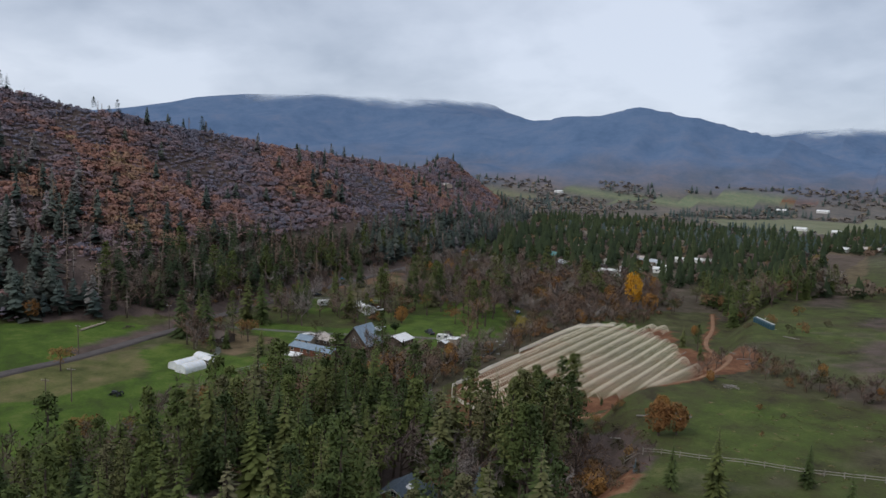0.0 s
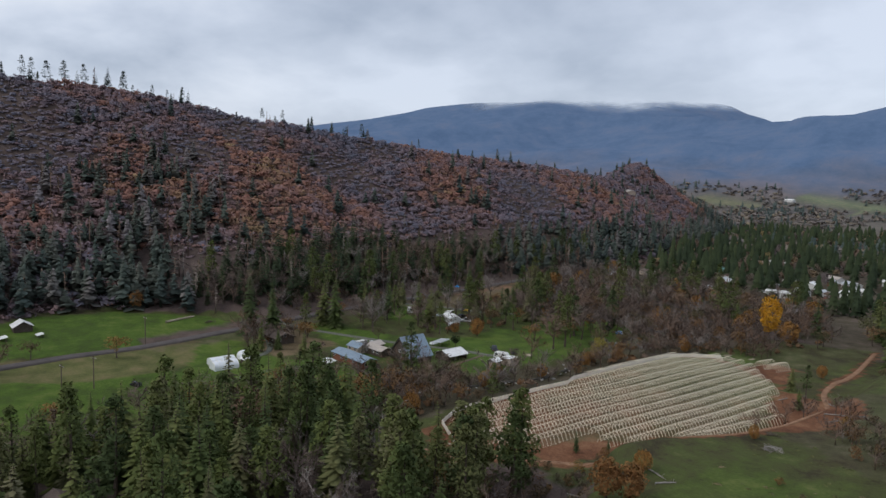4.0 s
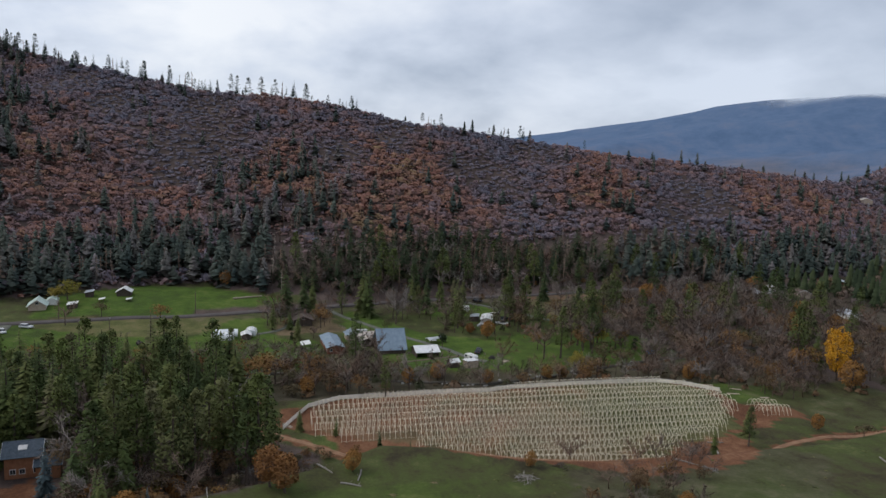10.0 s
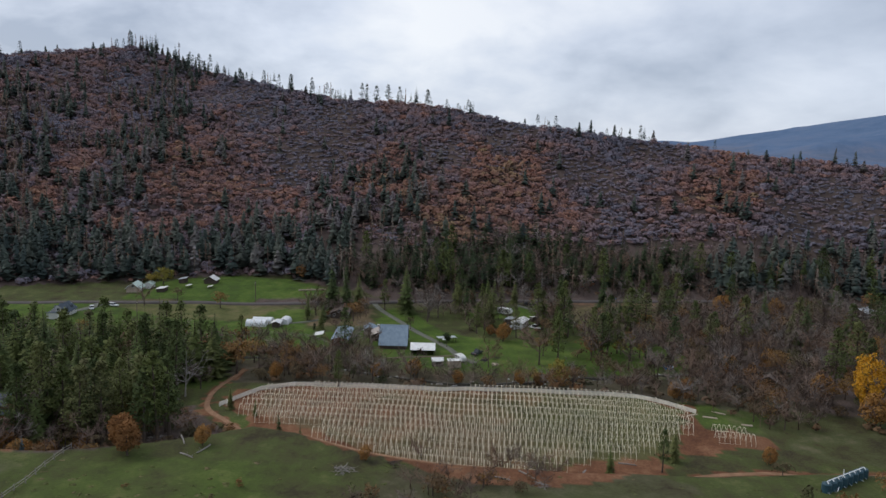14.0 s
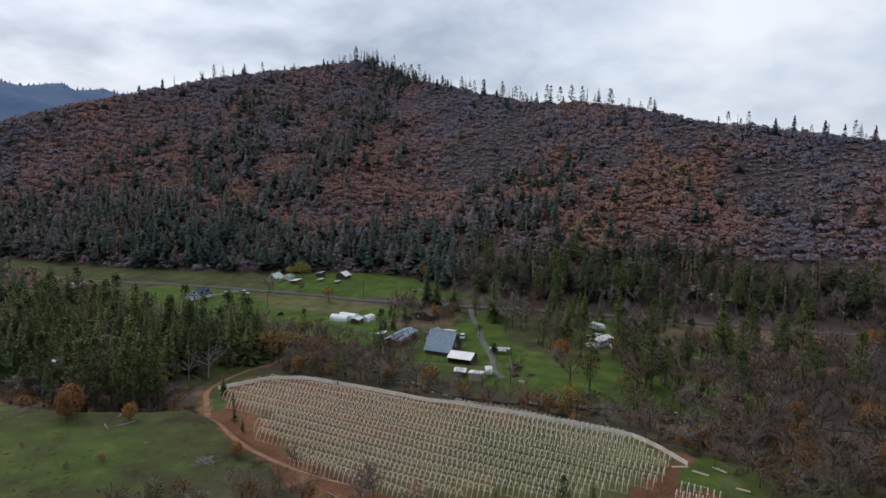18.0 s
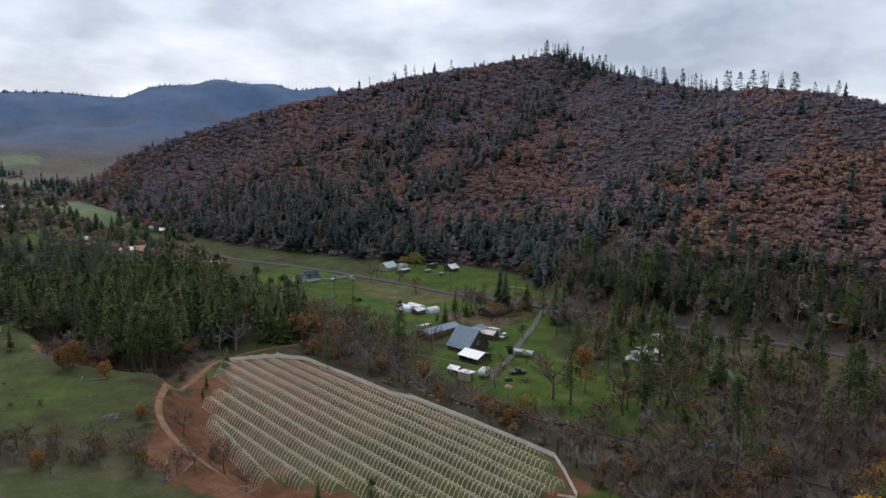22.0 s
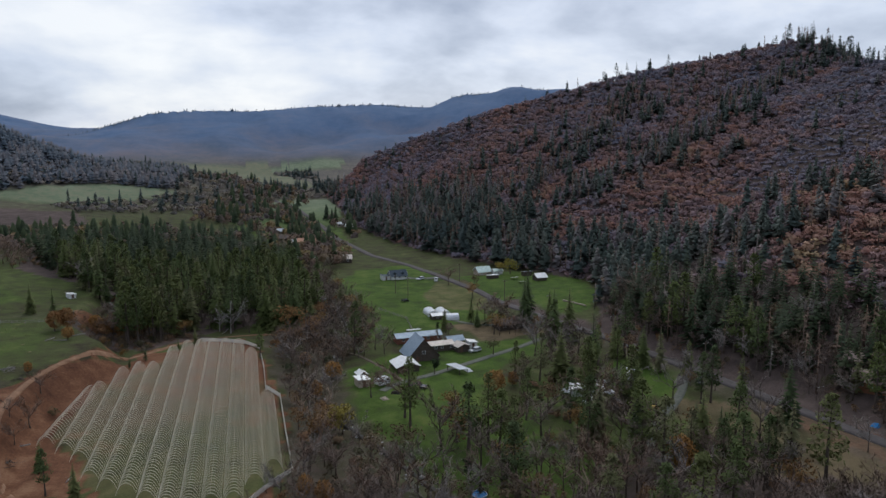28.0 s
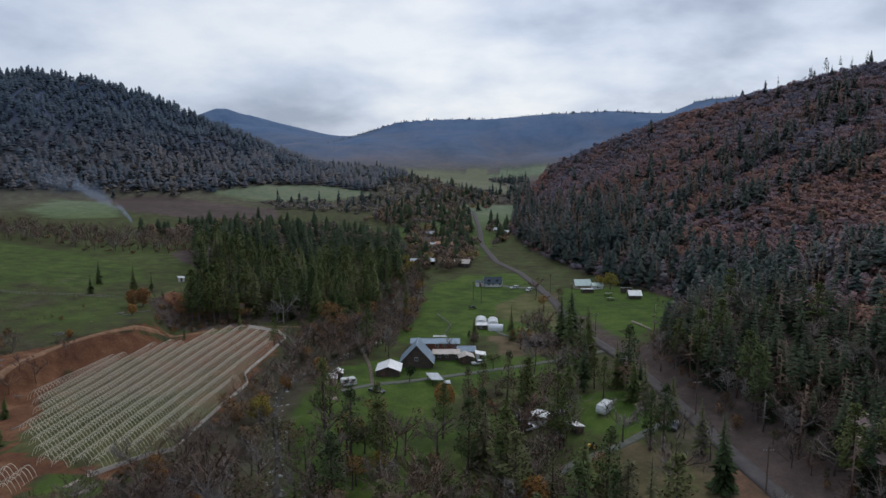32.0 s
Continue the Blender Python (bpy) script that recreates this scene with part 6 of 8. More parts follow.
for j in range(len(fp) - 1):
    (ax, ay), (bx, by) = fp[j], fp[j + 1]
    L = math.hypot(bx - ax, by - ay)
    ang = math.degrees(math.atan2(by - ay, bx - ax))
    tilt = -math.degrees(math.atan2(fz[j + 1] - fz[j], L))
    o = part("fence_panel", panel_mesh, fence)
    o.matrix_basis = f_inv @ pose((ax + bx) / 2, (ay + by) / 2, (fz[j] + fz[j + 1]) / 2, random.uniform(-2, 2), tilt, ang) @ Matrix.Diagonal((L / 2.4, 1, 1, 1))
    o = part("post", post_mesh, fence)
    o.matrix_basis = f_inv @ pose(ax, ay, fz[j], random.uniform(-2, 2), random.uniform(-2, 2), ang)
# pasture fence on the eastern meadow
m_rail = plain("weathered_rail", (0.22, 0.20, 0.17), (0.38, 0.35, 0.31), 1.2, 0.9)
rail_mesh = boxes("rail", [((-1.5, -0.03, 0.45), (1.5, 0.03, 0.57)), ((-1.5, -0.03, 0.95), (1.5, 0.03, 1.07))], m_rail)
stake_mesh = boxes("post", [((-0.07, -0.07, -0.4), (0.07, 0.07, 1.3))], m_rail)
for name, line, label in (("rail_fence", [(-42, 139), (-28, 140.5), (-20, 142), (-10, 142.6), (2.4, 145.6), (30, 150)], "weathered rail fence across the meadow"),
                          ("rail_fence", [(-150, 168), (-158, 158), (-160, 140), (-152, 120)], "weathered rail fence beside the paddock")):
    ob = tagged(new(name), label, "fence")
    ob.matrix_basis = pose(*line[0], float(land([line[0][0]], [line[0][1]])[0]))
    oi = ob.matrix_basis.inverted()
    fp = dense(line, 3.0)
    fz = land(fp[:, 0], fp[:, 1])
    for j in range(len(fp) - 1):
        (ax, ay), (bx, by) = fp[j], fp[j + 1]
        ang, L = math.degrees(math.atan2(by - ay, bx - ax)), math.hypot(bx - ax, by - ay)
        part("rail", rail_mesh, ob).matrix_basis = oi @ pose((ax + bx) / 2, (ay + by) / 2, (fz[j] + fz[j + 1]) / 2, 0, -math.degrees(math.atan2(fz[j + 1] - fz[j], L)), ang) @ Matrix.Diagonal((L / 3.0, 1, 1, 1))
        part("post", stake_mesh, ob).matrix_basis = oi @ pose(ax, ay, fz[j], 0, 0, ang)

# ---- buildings ----
def metal(name, c1, c2, rough=0.45, step=0.4, axis=0):
    """Ribbed roofing sheet with streaks of dirt."""
    m, nt, b = shader(name, rough, 0.15, 0.4)
    n1, n2 = noise_tex(nt, 0.8, 5), noise_tex(nt, 6, 5)
    f = calc(nt, "ADD", calc(nt, "MULTIPLY", n1, 0.7), calc(nt, "MULTIPLY", n2, 0.3))
    nt.links.new(ramp(nt, [(0.36, c1), (0.62, c2)], f), b.inputs["Base Color"])
    tc = nt.nodes.new("ShaderNodeTexCoord")
    sx = nt.nodes.new("ShaderNodeSeparateXYZ")
    nt.links.new(tc.outputs["Object"], sx.inputs[0])
    saw = calc(nt, "PINGPONG", sx.outputs[axis], step / 2)
    bump(nt, b, saw, 0.5, 0.25)
    return m


R_BLUE = metal("blue_grey_roof", (0.17, 0.225, 0.28), (0.26, 0.33, 0.39), axis=1)
R_GREY = metal("galvanised_roof", (0.34, 0.36, 0.38), (0.52, 0.54, 0.56), axis=1)
R_WHITE = metal("white_roof", (0.66, 0.65, 0.62), (0.85, 0.84, 0.81), axis=1)
R_TAN = metal("tan_roof", (0.38, 0.32, 0.27), (0.54, 0.47, 0.40), axis=1)
R_GREEN = metal("pale_green_roof", (0.42, 0.52, 0.46), (0.60, 0.70, 0.63), axis=1)
R_TEAL = metal("teal_roof", (0.06, 0.20, 0.18), (0.10, 0.28, 0.25), axis=1)
R_DARK = plain("dark_shingles", (0.045, 0.06, 0.075), (0.09, 0.11, 0.135), 2.0)
R_BROWN = plain("brown_shingles", (0.10, 0.075, 0.06), (0.17, 0.13, 0.11), 2.0)
R_ROSE = metal("faded_red_roof", (0.30, 0.20, 0.18), (0.46, 0.33, 0.29), axis=1)
R_ORANGE = plain("orange_brown_roof", (0.42, 0.22, 0.14), (0.58, 0.34, 0.22), 1.5)
W_RED = plain("red_brown_boards", (0.16, 0.062, 0.040), (0.25, 0.105, 0.066), 1.5)
W_BROWN = plain("dark_brown_boards", (0.055, 0.042, 0.034), (0.11, 0.085, 0.068), 1.5)
W_WHITE = plain("white_siding", (0.58, 0.57, 0.54), (0.76, 0.75, 0.72), 1.5)
W_TAN = plain("tan_siding", (0.36, 0.29, 0.22), (0.50, 0.41, 0.32), 1.5)
W_LOG = plain("cedar_siding", (0.24, 0.105, 0.055), (0.36, 0.17, 0.09), 1.5)
M_TRIM = plain("pale_trim", (0.55, 0.53, 0.50), (0.7, 0.68, 0.65), 3)
M_DOOR = plain("brown_door", (0.10, 0.06, 0.04), (0.17, 0.10, 0.07), 3)
M_PLASTIC = plain("white_plastic_film", (0.62, 0.64, 0.65), (0.82, 0.83, 0.84), 0.8, 0.35, spec=0.5)
M_TYRE = plain("black_rubber", (0.02, 0.02, 0.02), (0.04, 0.04, 0.04), 5)
M_DARKGAP = plain("dark_interior", (0.015, 0.014, 0.013), (0.03, 0.028, 0.025), 2)


def glass_material():
    m, nt, b = shader("window_glass", 0.06, 0, 0.6)
    b.inputs["Base Color"].default_value = (0.03, 0.035, 0.04, 1)
    return m


M_GLASS = glass_material()


def quad_mesh(name, verts, faces, material):
    me = bpy.data.meshes.new(name)
    me.from_pydata([tuple(v) for v in verts], [], faces)
    me.materials.append(material)
    me.update()
    return me


def slab(name, a, b, c, d, thick, material):
    """A sheet with thickness through four corners, thickened downwards."""
    a, b, c, d = (Vector(p) for p in (a, b, c, d))
    n = (b - a).cross(d - a).normalized()
    if n.z < 0:
        n = -n
    low = [p - n * thick for p in (a, b, c, d)]
    return quad_mesh(name, [a, b, c, d] + low, [(0, 1, 2, 3), (7, 6, 5, 4), (0, 4, 5, 1), (1, 5, 6, 2), (2, 6, 7, 3), (3, 7, 4, 0)], material)


def window(parent, x, y, z, rz, w=1.0, h=1.0):
    """A framed pane set in a wall; rz turns its face from -y."""
    t = 0.09
    f = boxes("window", [((-w / 2, -0.05, 0), (-w / 2 + t, 0.05, h)), ((w / 2 - t, -0.05, 0), (w / 2, 0.05, h)), ((-w / 2 + t, -0.05, 0), (w / 2 - t, 0.05, t)),
                         ((-w / 2 + t, -0.05, h - t), (w / 2 - t, 0.05, h)), ((-0.025, -0.045, t), (0.025, 0.045, h - t))], M_TRIM)
    o = part("window", f, parent)
    o.matrix_basis = pose(x, y, z, 0, 0, rz)
    part("pane", boxes("pane", [((-w / 2 + t, -0.015, t), (w / 2 - t, 0.015, h - t))], M_GLASS), o)
    return o


def gable(name, label, category, x, y, rz, w, l, h, rise, roof, wall, over=0.45, wins=2, gable_win=True, door=True, chimney=False, open_side=False, sink=0.0, lift=0.0, group="", skylight=False, dormers=0):
    """A gabled building, its ridge along its own y."""
    ob = tagged(empty(name, x, y, rz), label, category, group)
    ob.location.z += lift
    W, L = w / 2, l / 2
    lo = -0.8
    v = [(-W, -L, lo), (W, -L, lo), (W, L, lo), (-W, L, lo), (-W, -L, h), (W, -L, h), (W, L, h), (-W, L, h), (0, -L, h + rise), (0, L, h + rise)]
    faces = [(0, 1, 5, 8, 4), (2, 3, 7, 9, 6)]
    if not open_side:
        faces += [(1, 2, 6, 5)]
    faces += [(3, 0, 4, 7)]
    part("wall", quad_mesh("wall", v, faces, wall), ob)
    if open_side:
        for k in range(max(2, int(l / 3)) + 1):
            yy = -L + k * l / max(2, int(l / 3))
            part("post", boxes("post", [((W - 0.1, yy - 0.09, lo), (W + 0.08, yy + 0.09, h))], W_BROWN), ob)
    k = over / W
    e, th = h - rise * k * 0.85, 0.12
    for sgn in (-1, 1):
        part("roof_panel", slab("roof_panel", (sgn * (W + over), -L - over, e + 0.12), (sgn * (W + over), L + over, e + 0.12), (0, L + over, h + rise + 0.14), (0, -L - over, h + rise + 0.14), th, roof), ob)
        for yy in (-L - over - 0.03, L + over + 0.03):
            part("fascia", slab("fascia", (sgn * (W + over), yy - 0.03, e + 0.09), (sgn * (W + over), yy + 0.03, e + 0.09), (0, yy + 0.03, h + rise + 0.11), (0, yy - 0.03, h + rise + 0.11), 0.22, M_TRIM if wall in (W_WHITE, W_LOG, W_TAN) else W_BROWN), ob)
    part("ridge_cap", profile_mesh("ridge_cap", [(-0.2, h + rise + 0.10), (0, h + rise + 0.2), (0.2, h + rise + 0.10), (0, h + rise + 0.13)], -L - over, L + over, roof), ob).matrix_basis = pose(0, 0, 0, 0, 0, 90)
    for side in (-1, 1):
        if open_side and side == 1:
            continue
        for j in range(wins):
            window(ob, side * (W + 0.02), -L + l * (j + 0.5 + 0.5 * (j % 2 == 0 and wins > 2) * 0.4) / max(wins, 1), 0.95 if h > 1.9 else 0.5, 90, 1.1, min(1.1, h - 1.15) if h > 1.9 else 0.6)
    if gable_win:
        for yy, r in ((-L - 0.02, 0), (L + 0.02, 180)):
            if h + rise > 3.4:
                window(ob, 0, yy, h + rise * 0.12, r, min(1.2, w * 0.25), min(1.1, rise * 0.55))
            if w > 5 and h > 2:
                window(ob, -w * 0.28, yy, 0.95, r, 1.0, min(1.0, h - 1.1))
    if door:
        d = part("door", boxes("door", [((-0.5, -0.05, 0.0), (0.5, 0.05, min(2.05, h)))], M_DOOR), ob)
        d.matrix_basis = pose(w * 0.2, L + 0.03, 0, 0, 0, 0)
        part("door_handle", boxes("door_handle", [((0.36, 0.05, 0.95), (0.44, 0.11, 1.05))], M_TRIM), d)
    if chimney:
        c = part("chimney", boxes("chimney", [((-0.35, -0.35, h), (0.35, 0.35, h + rise + 1.0)), ((-0.42, -0.42, h + rise + 0.9), (0.42, 0.42, h + rise + 1.05))], plain("chimney_brick", (0.22, 0.12, 0.09), (0.33, 0.2, 0.15), 3)), ob)
        c.location = (w * 0.18, l * 0.2, 0)
    if skylight:
        s = part("skylight", boxes("skylight", [((-0.6, -0.8, 0), (0.6, 0.8, 0.12))], M_TRIM), ob)
        ang = math.degrees(math.atan2(rise, W))
        s.matrix_basis = pose(W * 0.5, 0, h + rise * 0.5 + 0.14, 0, ang, 0)
        part("pane", boxes("pane", [((-0.48, -0.68, 0.1), (0.48, 0.68, 0.14))], M_TRIM), s)
    for j in range(dormers):
        yy = -L + l * (j + 0.5) / dormers
        for sgn in (-1, 1):
            dm = part("dormer", quad_mesh("dormer", [(0, -0.8, -0.3), (0, 0.8, -0.3), (0, 0.8, 0.9), (0, 0, 1.5), (0, -0.8, 0.9), (-2.0, -0.8, 0.9), (-2.0, 0.8, 0.9), (-2.2, 0, 1.5), (-1.2, -0.8, 0.4), (-1.2, 0.8, 0.4)],
                                              [(0, 1, 2, 3, 4), (4, 3, 7, 5), (3, 2, 6, 7), (0, 4, 5, 8), (1, 9, 6, 2)], roof), ob)
            dm.matrix_basis = pose(sgn * W * 0.78, yy, h + rise * 0.22, 0, 0, 0 if sgn > 0 else 180)
            part("pane", boxes("pane", [((0.0, -0.4, 0.1), (0.04, 0.4, 0.85))], M_GLASS), dm)
    return ob


def lean_to(name, label, category, x, y, rz, w, l, h0, h1, roof, wall, walls=True, group=""):
    """A shed with one sloping roof, low along -x and high along +x."""
    ob = tagged(empty(name, x, y, rz), label, category, group)
    W, L = w / 2, l / 2
    if walls:
        v = [(-W, -L, -0.5), (W, -L, -0.5), (W, L, -0.5), (-W, L, -0.5), (-W, -L, h0), (W, -L, h1), (W, L, h1), (-W, L, h0)]
        part("wall", quad_mesh("wall", v, [(0, 1, 5, 4), (1, 2, 6, 5), (2, 3, 7, 6), (3, 0, 4, 7)], wall), ob)
        part("door", boxes("door", [((-0.45, L + 0.01, 0), (0.45, L + 0.07, min(h0, 1.9)))], M_DOOR), ob)
    else:
        for sx in (-W + 0.1, W - 0.1):
            for sy in (-L + 0.1, L - 0.1):
                part("post", boxes("post", [((sx - 0.07, sy - 0.07, -0.5), (sx + 0.07, sy + 0.07, h0 if sx < 0 else h1))], W_BROWN), ob)
    part("roof_panel", slab("roof_panel", (-W - 0.3, -L - 0.3, h0 - 0.02), (W + 0.3, -L - 0.3, h1 + 0.1), (W + 0.3, L + 0.3, h1 + 0.1), (-W - 0.3, L + 0.3, h0 - 0.02), 0.1, roof), ob)
    return ob


def greenhouse(name, label, x, y, rz, w, l, side, rise):
    """An arched tunnel under white film with end walls and ribs."""
    ob = tagged(empty(name, x, y, rz), label, "greenhouse", "greenhouses of the farm")
    W, L = w / 2, l / 2
    q = np.linspace(0, math.pi, 13)
    prof = [(-W, -0.4)] + [(-W * math.cos(a), side + rise * math.sin(a)) for a in q] + [(W, -0.4)]
    n = len(prof)
    v = [(a, -L, b) for a, b in prof] + [(a, L, b) for a, b in prof]
    part("cover", quad_mesh("cover", v, [(i, i + 1, n + i + 1, n + i) for i in range(n - 1)], M_PLASTIC), ob)
    for yy in (-L, L):
        part("end_wall", quad_mesh("end_wall", [(a, yy, b) for a, b in prof], [tuple(range(n))], M_PLASTIC), ob)
    rib = None
    for k in range(int(l / 1.5) + 1):
        rib = rib or pipe_mesh("rib", [(a * 1.01, 0, b * 1.01) for a, b in prof], 0.035, 4, m_hoop)
        part("rib", rib, ob).location = (0, -L + k * l / int(l / 1.5), 0)
    part("door", boxes("door", [((-0.6, L + 0.01, 0), (0.6, L + 0.06, min(2.0, side + rise - 0.3)))], M_TRIM), ob)
    return ob


def trailer(label, x, y, rz, l=6.0, w=2.3, h=2.3, body=None, name="travel_trailer"):
    ob = tagged(empty(name, x, y, rz), label, "trailer")
    L, W = l / 2, w / 2
    prof = [(-L, 0.75), (-L, 2.0), (-L + 0.35, h + 0.5), (L - 0.5, h + 0.5), (L, 1.9), (L, 1.1), (L - 0.5, 0.55), (-L + 0.5, 0.55)]
    n = len(prof)
    v = [(a, -W, b) for a, b in prof] + [(a, W, b) for a, b in prof]
    part("body", quad_mesh("body", v, [(i, (i + 1) % n, n + (i + 1) % n, n + i) for i in range(n)] + [tuple(range(n - 1, -1, -1)), tuple(range(n, 2 * n))], body or W_WHITE), ob)
    for sgn in (-1, 1):
        for xx in (-0.5, 0.45):
            wm = set_mesh("wheel", *tri_tube((xx, sgn * (W - 0.2), 0.35), (xx, sgn * (W + 0.04), 0.35), 0.36, 0.36, 12), M_TYRE)
            wh = part("wheel", wm, ob)
            part("rim", set_mesh("rim", *tri_tube((xx, sgn * (W - 0.1), 0.35), (xx, sgn * (W + 0.06), 0.35), 0.2, 0.12, 10), M_TRIM), wh)
        for xx in (-L * 0.6, L * 0.45):
            part("window", boxes("window", [((xx - 0.5, sgn * W - 0.02, 1.55), (xx + 0.5, sgn * W + 0.02, 2.15))], M_GLASS), ob)
        part("stripe", boxes("stripe", [((-L + 0.1, sgn * W - 0.012, 1.15), (L - 0.3, sgn * W + 0.012, 1.3))], M_TYRE), ob)
    part("hitch", boxes("hitch", [((L - 0.4, -0.06, 0.5), (L + 0.9, 0.06, 0.6))], M_TYRE), ob)
    part("roof_vent", boxes("roof_vent", [((-0.3, -0.3, h + 0.5), (0.3, 0.3, h + 0.68))], M_TRIM), ob)
    return ob


# the farm round the big barn
gable("barn", "tall barn with steep blue-grey metal roof", "barn", -152.6, 190.6, 3, 10.4, 9.2, 1.6, 5.7, R_BLUE, W_BROWN, 0.5, 0, True, True)
gable("long_shed", "long low farm building with grey metal roof", "farm building", -156.6, 171.3, 94, 5.4, 16.5, 2.3, 0.9, R_BLUE, W_RED, 0.5, 5)
gable("shed", "open-sided shed with white metal roof beside the barn", "shed", -145.0, 201.6, 4, 7.0, 7.6, 1.9, 1.3, R_WHITE, W_BROWN, 0.5, 1, False, True, open_side=True)
gable("farm_building", "low grey-roofed wing behind the barn", "farm building", -161.5, 183.6, 96, 4.6, 8.6, 2.2, 0.8, R_TAN, W_BROWN, 0.4, 3, False)
gable("farm_building", "blue-grey roofed farm cottage", "farm building", -168.0, 179.6, 96, 4.6, 5.6, 2.2, 1.1, R_BLUE, W_TAN, 0.4, 2, False)
gable("farm_building", "tan-roofed farm shed beside the cottage", "farm building", -168.2, 186.4, 12, 4.6, 4.6, 2.0, 0.8, R_TAN, W_BROWN, 0.4, 1, False)
lean_to("shed", "small white-roofed lean-to beside the cottage", "shed", -173.0, 183.6, 5, 3.0, 3.6, 2.1, 2.6, R_WHITE, W_WHITE)
lean_to("carport", "low flat-roofed open shelter on the grass", "carport", -160.0, 209.0, 20, 3.2, 6.4, 1.7, 1.9, R_GREY, W_BROWN, False)
lean_to("shed", "small paddock shelter with white roof", "shed", -157.4, 162.4, 95, 2.6, 4.4, 1.7, 2.1, R_WHITE, W_BROWN, False)
gable("shed", "small brown shed with white roof", "shed", -130.2, 207.6, 10, 2.8, 3.4, 1.8, 0.7, R_WHITE, W_BROWN, 0.3, 0, False)
lean_to("shed", "small tan shed with flat pale roof", "shed", -129.4, 213.2, 10, 3.4, 4.0, 2.2, 2.4, R_WHITE, W_TAN)
trailer("small white camping trailer beside the farm sheds", -135.0, 215.0, 25, 4.6, 2.2, 1.9)
greenhouse("greenhouse", "arched greenhouse under white plastic film", -171.6, 134.6, 2, 4.4, 7.6, 0.9, 1.5)
greenhouse("greenhouse", "arched greenhouse under pale plastic film", -176.4, 135.6, 2, 4.2, 7.6, 0.9, 1.4)
greenhouse("greenhouse", "arched greenhouse of translucent grey film", -177.6, 144.0, 88, 4.0, 5.6, 0.8, 1.5)
gable("shed", "red shed with white roof among the greenhouses", "shed", -171.8, 142.4, 95, 3.0, 4.4, 1.7, 0.6, R_WHITE, W_BROWN, 0.4, 1, False)
gable("farm_house", "brown-roofed farm house half hidden by bare trees", "house", -194.6, 163.0, 92, 7.0, 10.0, 2.2, 1.5, R_BROWN, W_BROWN, 0.5, 3, True, True, True)
gable("blue_house", "white house with dark blue roof and dormers", "house", -175.0, 55.2, 96, 6.2, 8.4, 2.0, 2.5, R_DARK, W_WHITE, 0.5, 3, True, True, False, dormers=2)
lean_to("garage", "small dark-roofed outbuilding beside the blue house", "garage", -168.4, 55.6, 6, 4.0, 4.4, 2.1, 2.5, R_DARK, W_WHITE)
# across the road
gable("green_roof_house", "tan house with pale green metal roof", "house", -219.2, 62.6, 100, 6.0, 7.2, 1.9, 2.2, R_GREEN, W_TAN, 0.6, 2, True, True)
gable("shed", "white shed with pale green roof", "shed", -226.2, 66.0, 98, 3.8, 5.0, 1.8, 1.0, R_GREEN, W_WHITE, 0.3, 1, False)
lean_to("shed", "low shed with flat white roof", "shed", -220.6, 74.6, 96, 3.4, 5.4, 1.5, 1.8, R_WHITE, W_BROWN)
lean_to("shed", "small dark shed with pale roof on the pasture", "shed", -238.4, 77.0, 96, 3.0, 4.6, 1.9, 2.4, R_GREY, W_BROWN)
gable("shed", "hay shed with pale blue-white metal roof", "shed", -239.8, 90.4, 92, 5.6, 5.2, 1.8, 1.6, R_WHITE, W_BROWN, 0.5, 0, False)
lean_to("animal_shelter", "low white-roofed animal shelter in the pasture", "shelter", -229.2, 83.6, 96, 1.8, 3.0, 1.0, 1.3, R_WHITE, W_BROWN, False)
lean_to("animal_shelter", "small white-roofed animal shelter in the pasture", "shelter", -228.8, 94.0, 96, 1.6, 2.4, 0.9, 1.2, R_WHITE, W_BROWN, False)
# the cluttered yard by the road
gable("mobile_home", "white-roofed mobile home under trees", "house", -189.6, 237.4, 70, 4.4, 9.0, 2.4, 0.7, R_WHITE, W_WHITE, 0.3, 3, False)
lean_to("shed", "grey-roofed shed behind the mobile home", "shed", -194.6, 233.6, 70, 3.2, 5.0, 2.0, 2.3, R_GREY, W_BROWN)
lean_to("shed", "small tool shed with pale roof", "shed", -198.8, 243.6, 30, 2.2, 2.8, 1.8, 2.1, R_WHITE, W_BROWN)
trailer("white travel trailer parked on the lawn", -207.2, 231.6, 62, 6.4, 2.4, 2.3)
gable("timber_house", "large timber house with faded red roof above the road", "house", -254.6, 271.6, 35, 6.0, 8.0, 2.6, 2.0, R_ROSE, W_LOG, 0.8, 3, True, True)
gable("timber_house", "brown cabin with faded red roof in the conifers", "house", -259.5, 262.0, 35, 5.0, 6.0, 2.6, 1.6, R_ROSE, W_BROWN, 0.5, 1, False)
# in and beside the conifer wood
gable("cedar_house", "cedar-sided house with dark roof and skylight", "house", -70.2, 101.6, 8, 6.4, 6.2, 4.7, 1.9, R_DARK, W_LOG, 0.6, 3, True, True, False, skylight=True)
gable("cedar_house", "low dark-roofed wing of the cedar house", "house", -68.6, 106.6, 8, 4.6, 4.4, 2.8, 1.4, R_DARK, W_LOG, 0.4, 1, False)
lean_to("shed", "white-roofed shed in the meadow corner", "shed", -29.6, 97.0, 30, 2.6, 3.8, 1.6, 1.9, R_WHITE, W_WHITE)
gable("cabin", "red cabin among trees at the meadow edge", "cabin", -43.0, 82.0, 30, 5.0, 6.5, 2.6, 1.6, R_BROWN, W_RED, 0.4, 1, True)
gable("creek_house", "brown-roofed house at the wood edge", "house", -96.0, 77.5, 100, 7.0, 9.0, 2.4, 1.9, R_BROWN, W_BROWN, 0.6, 3, True)
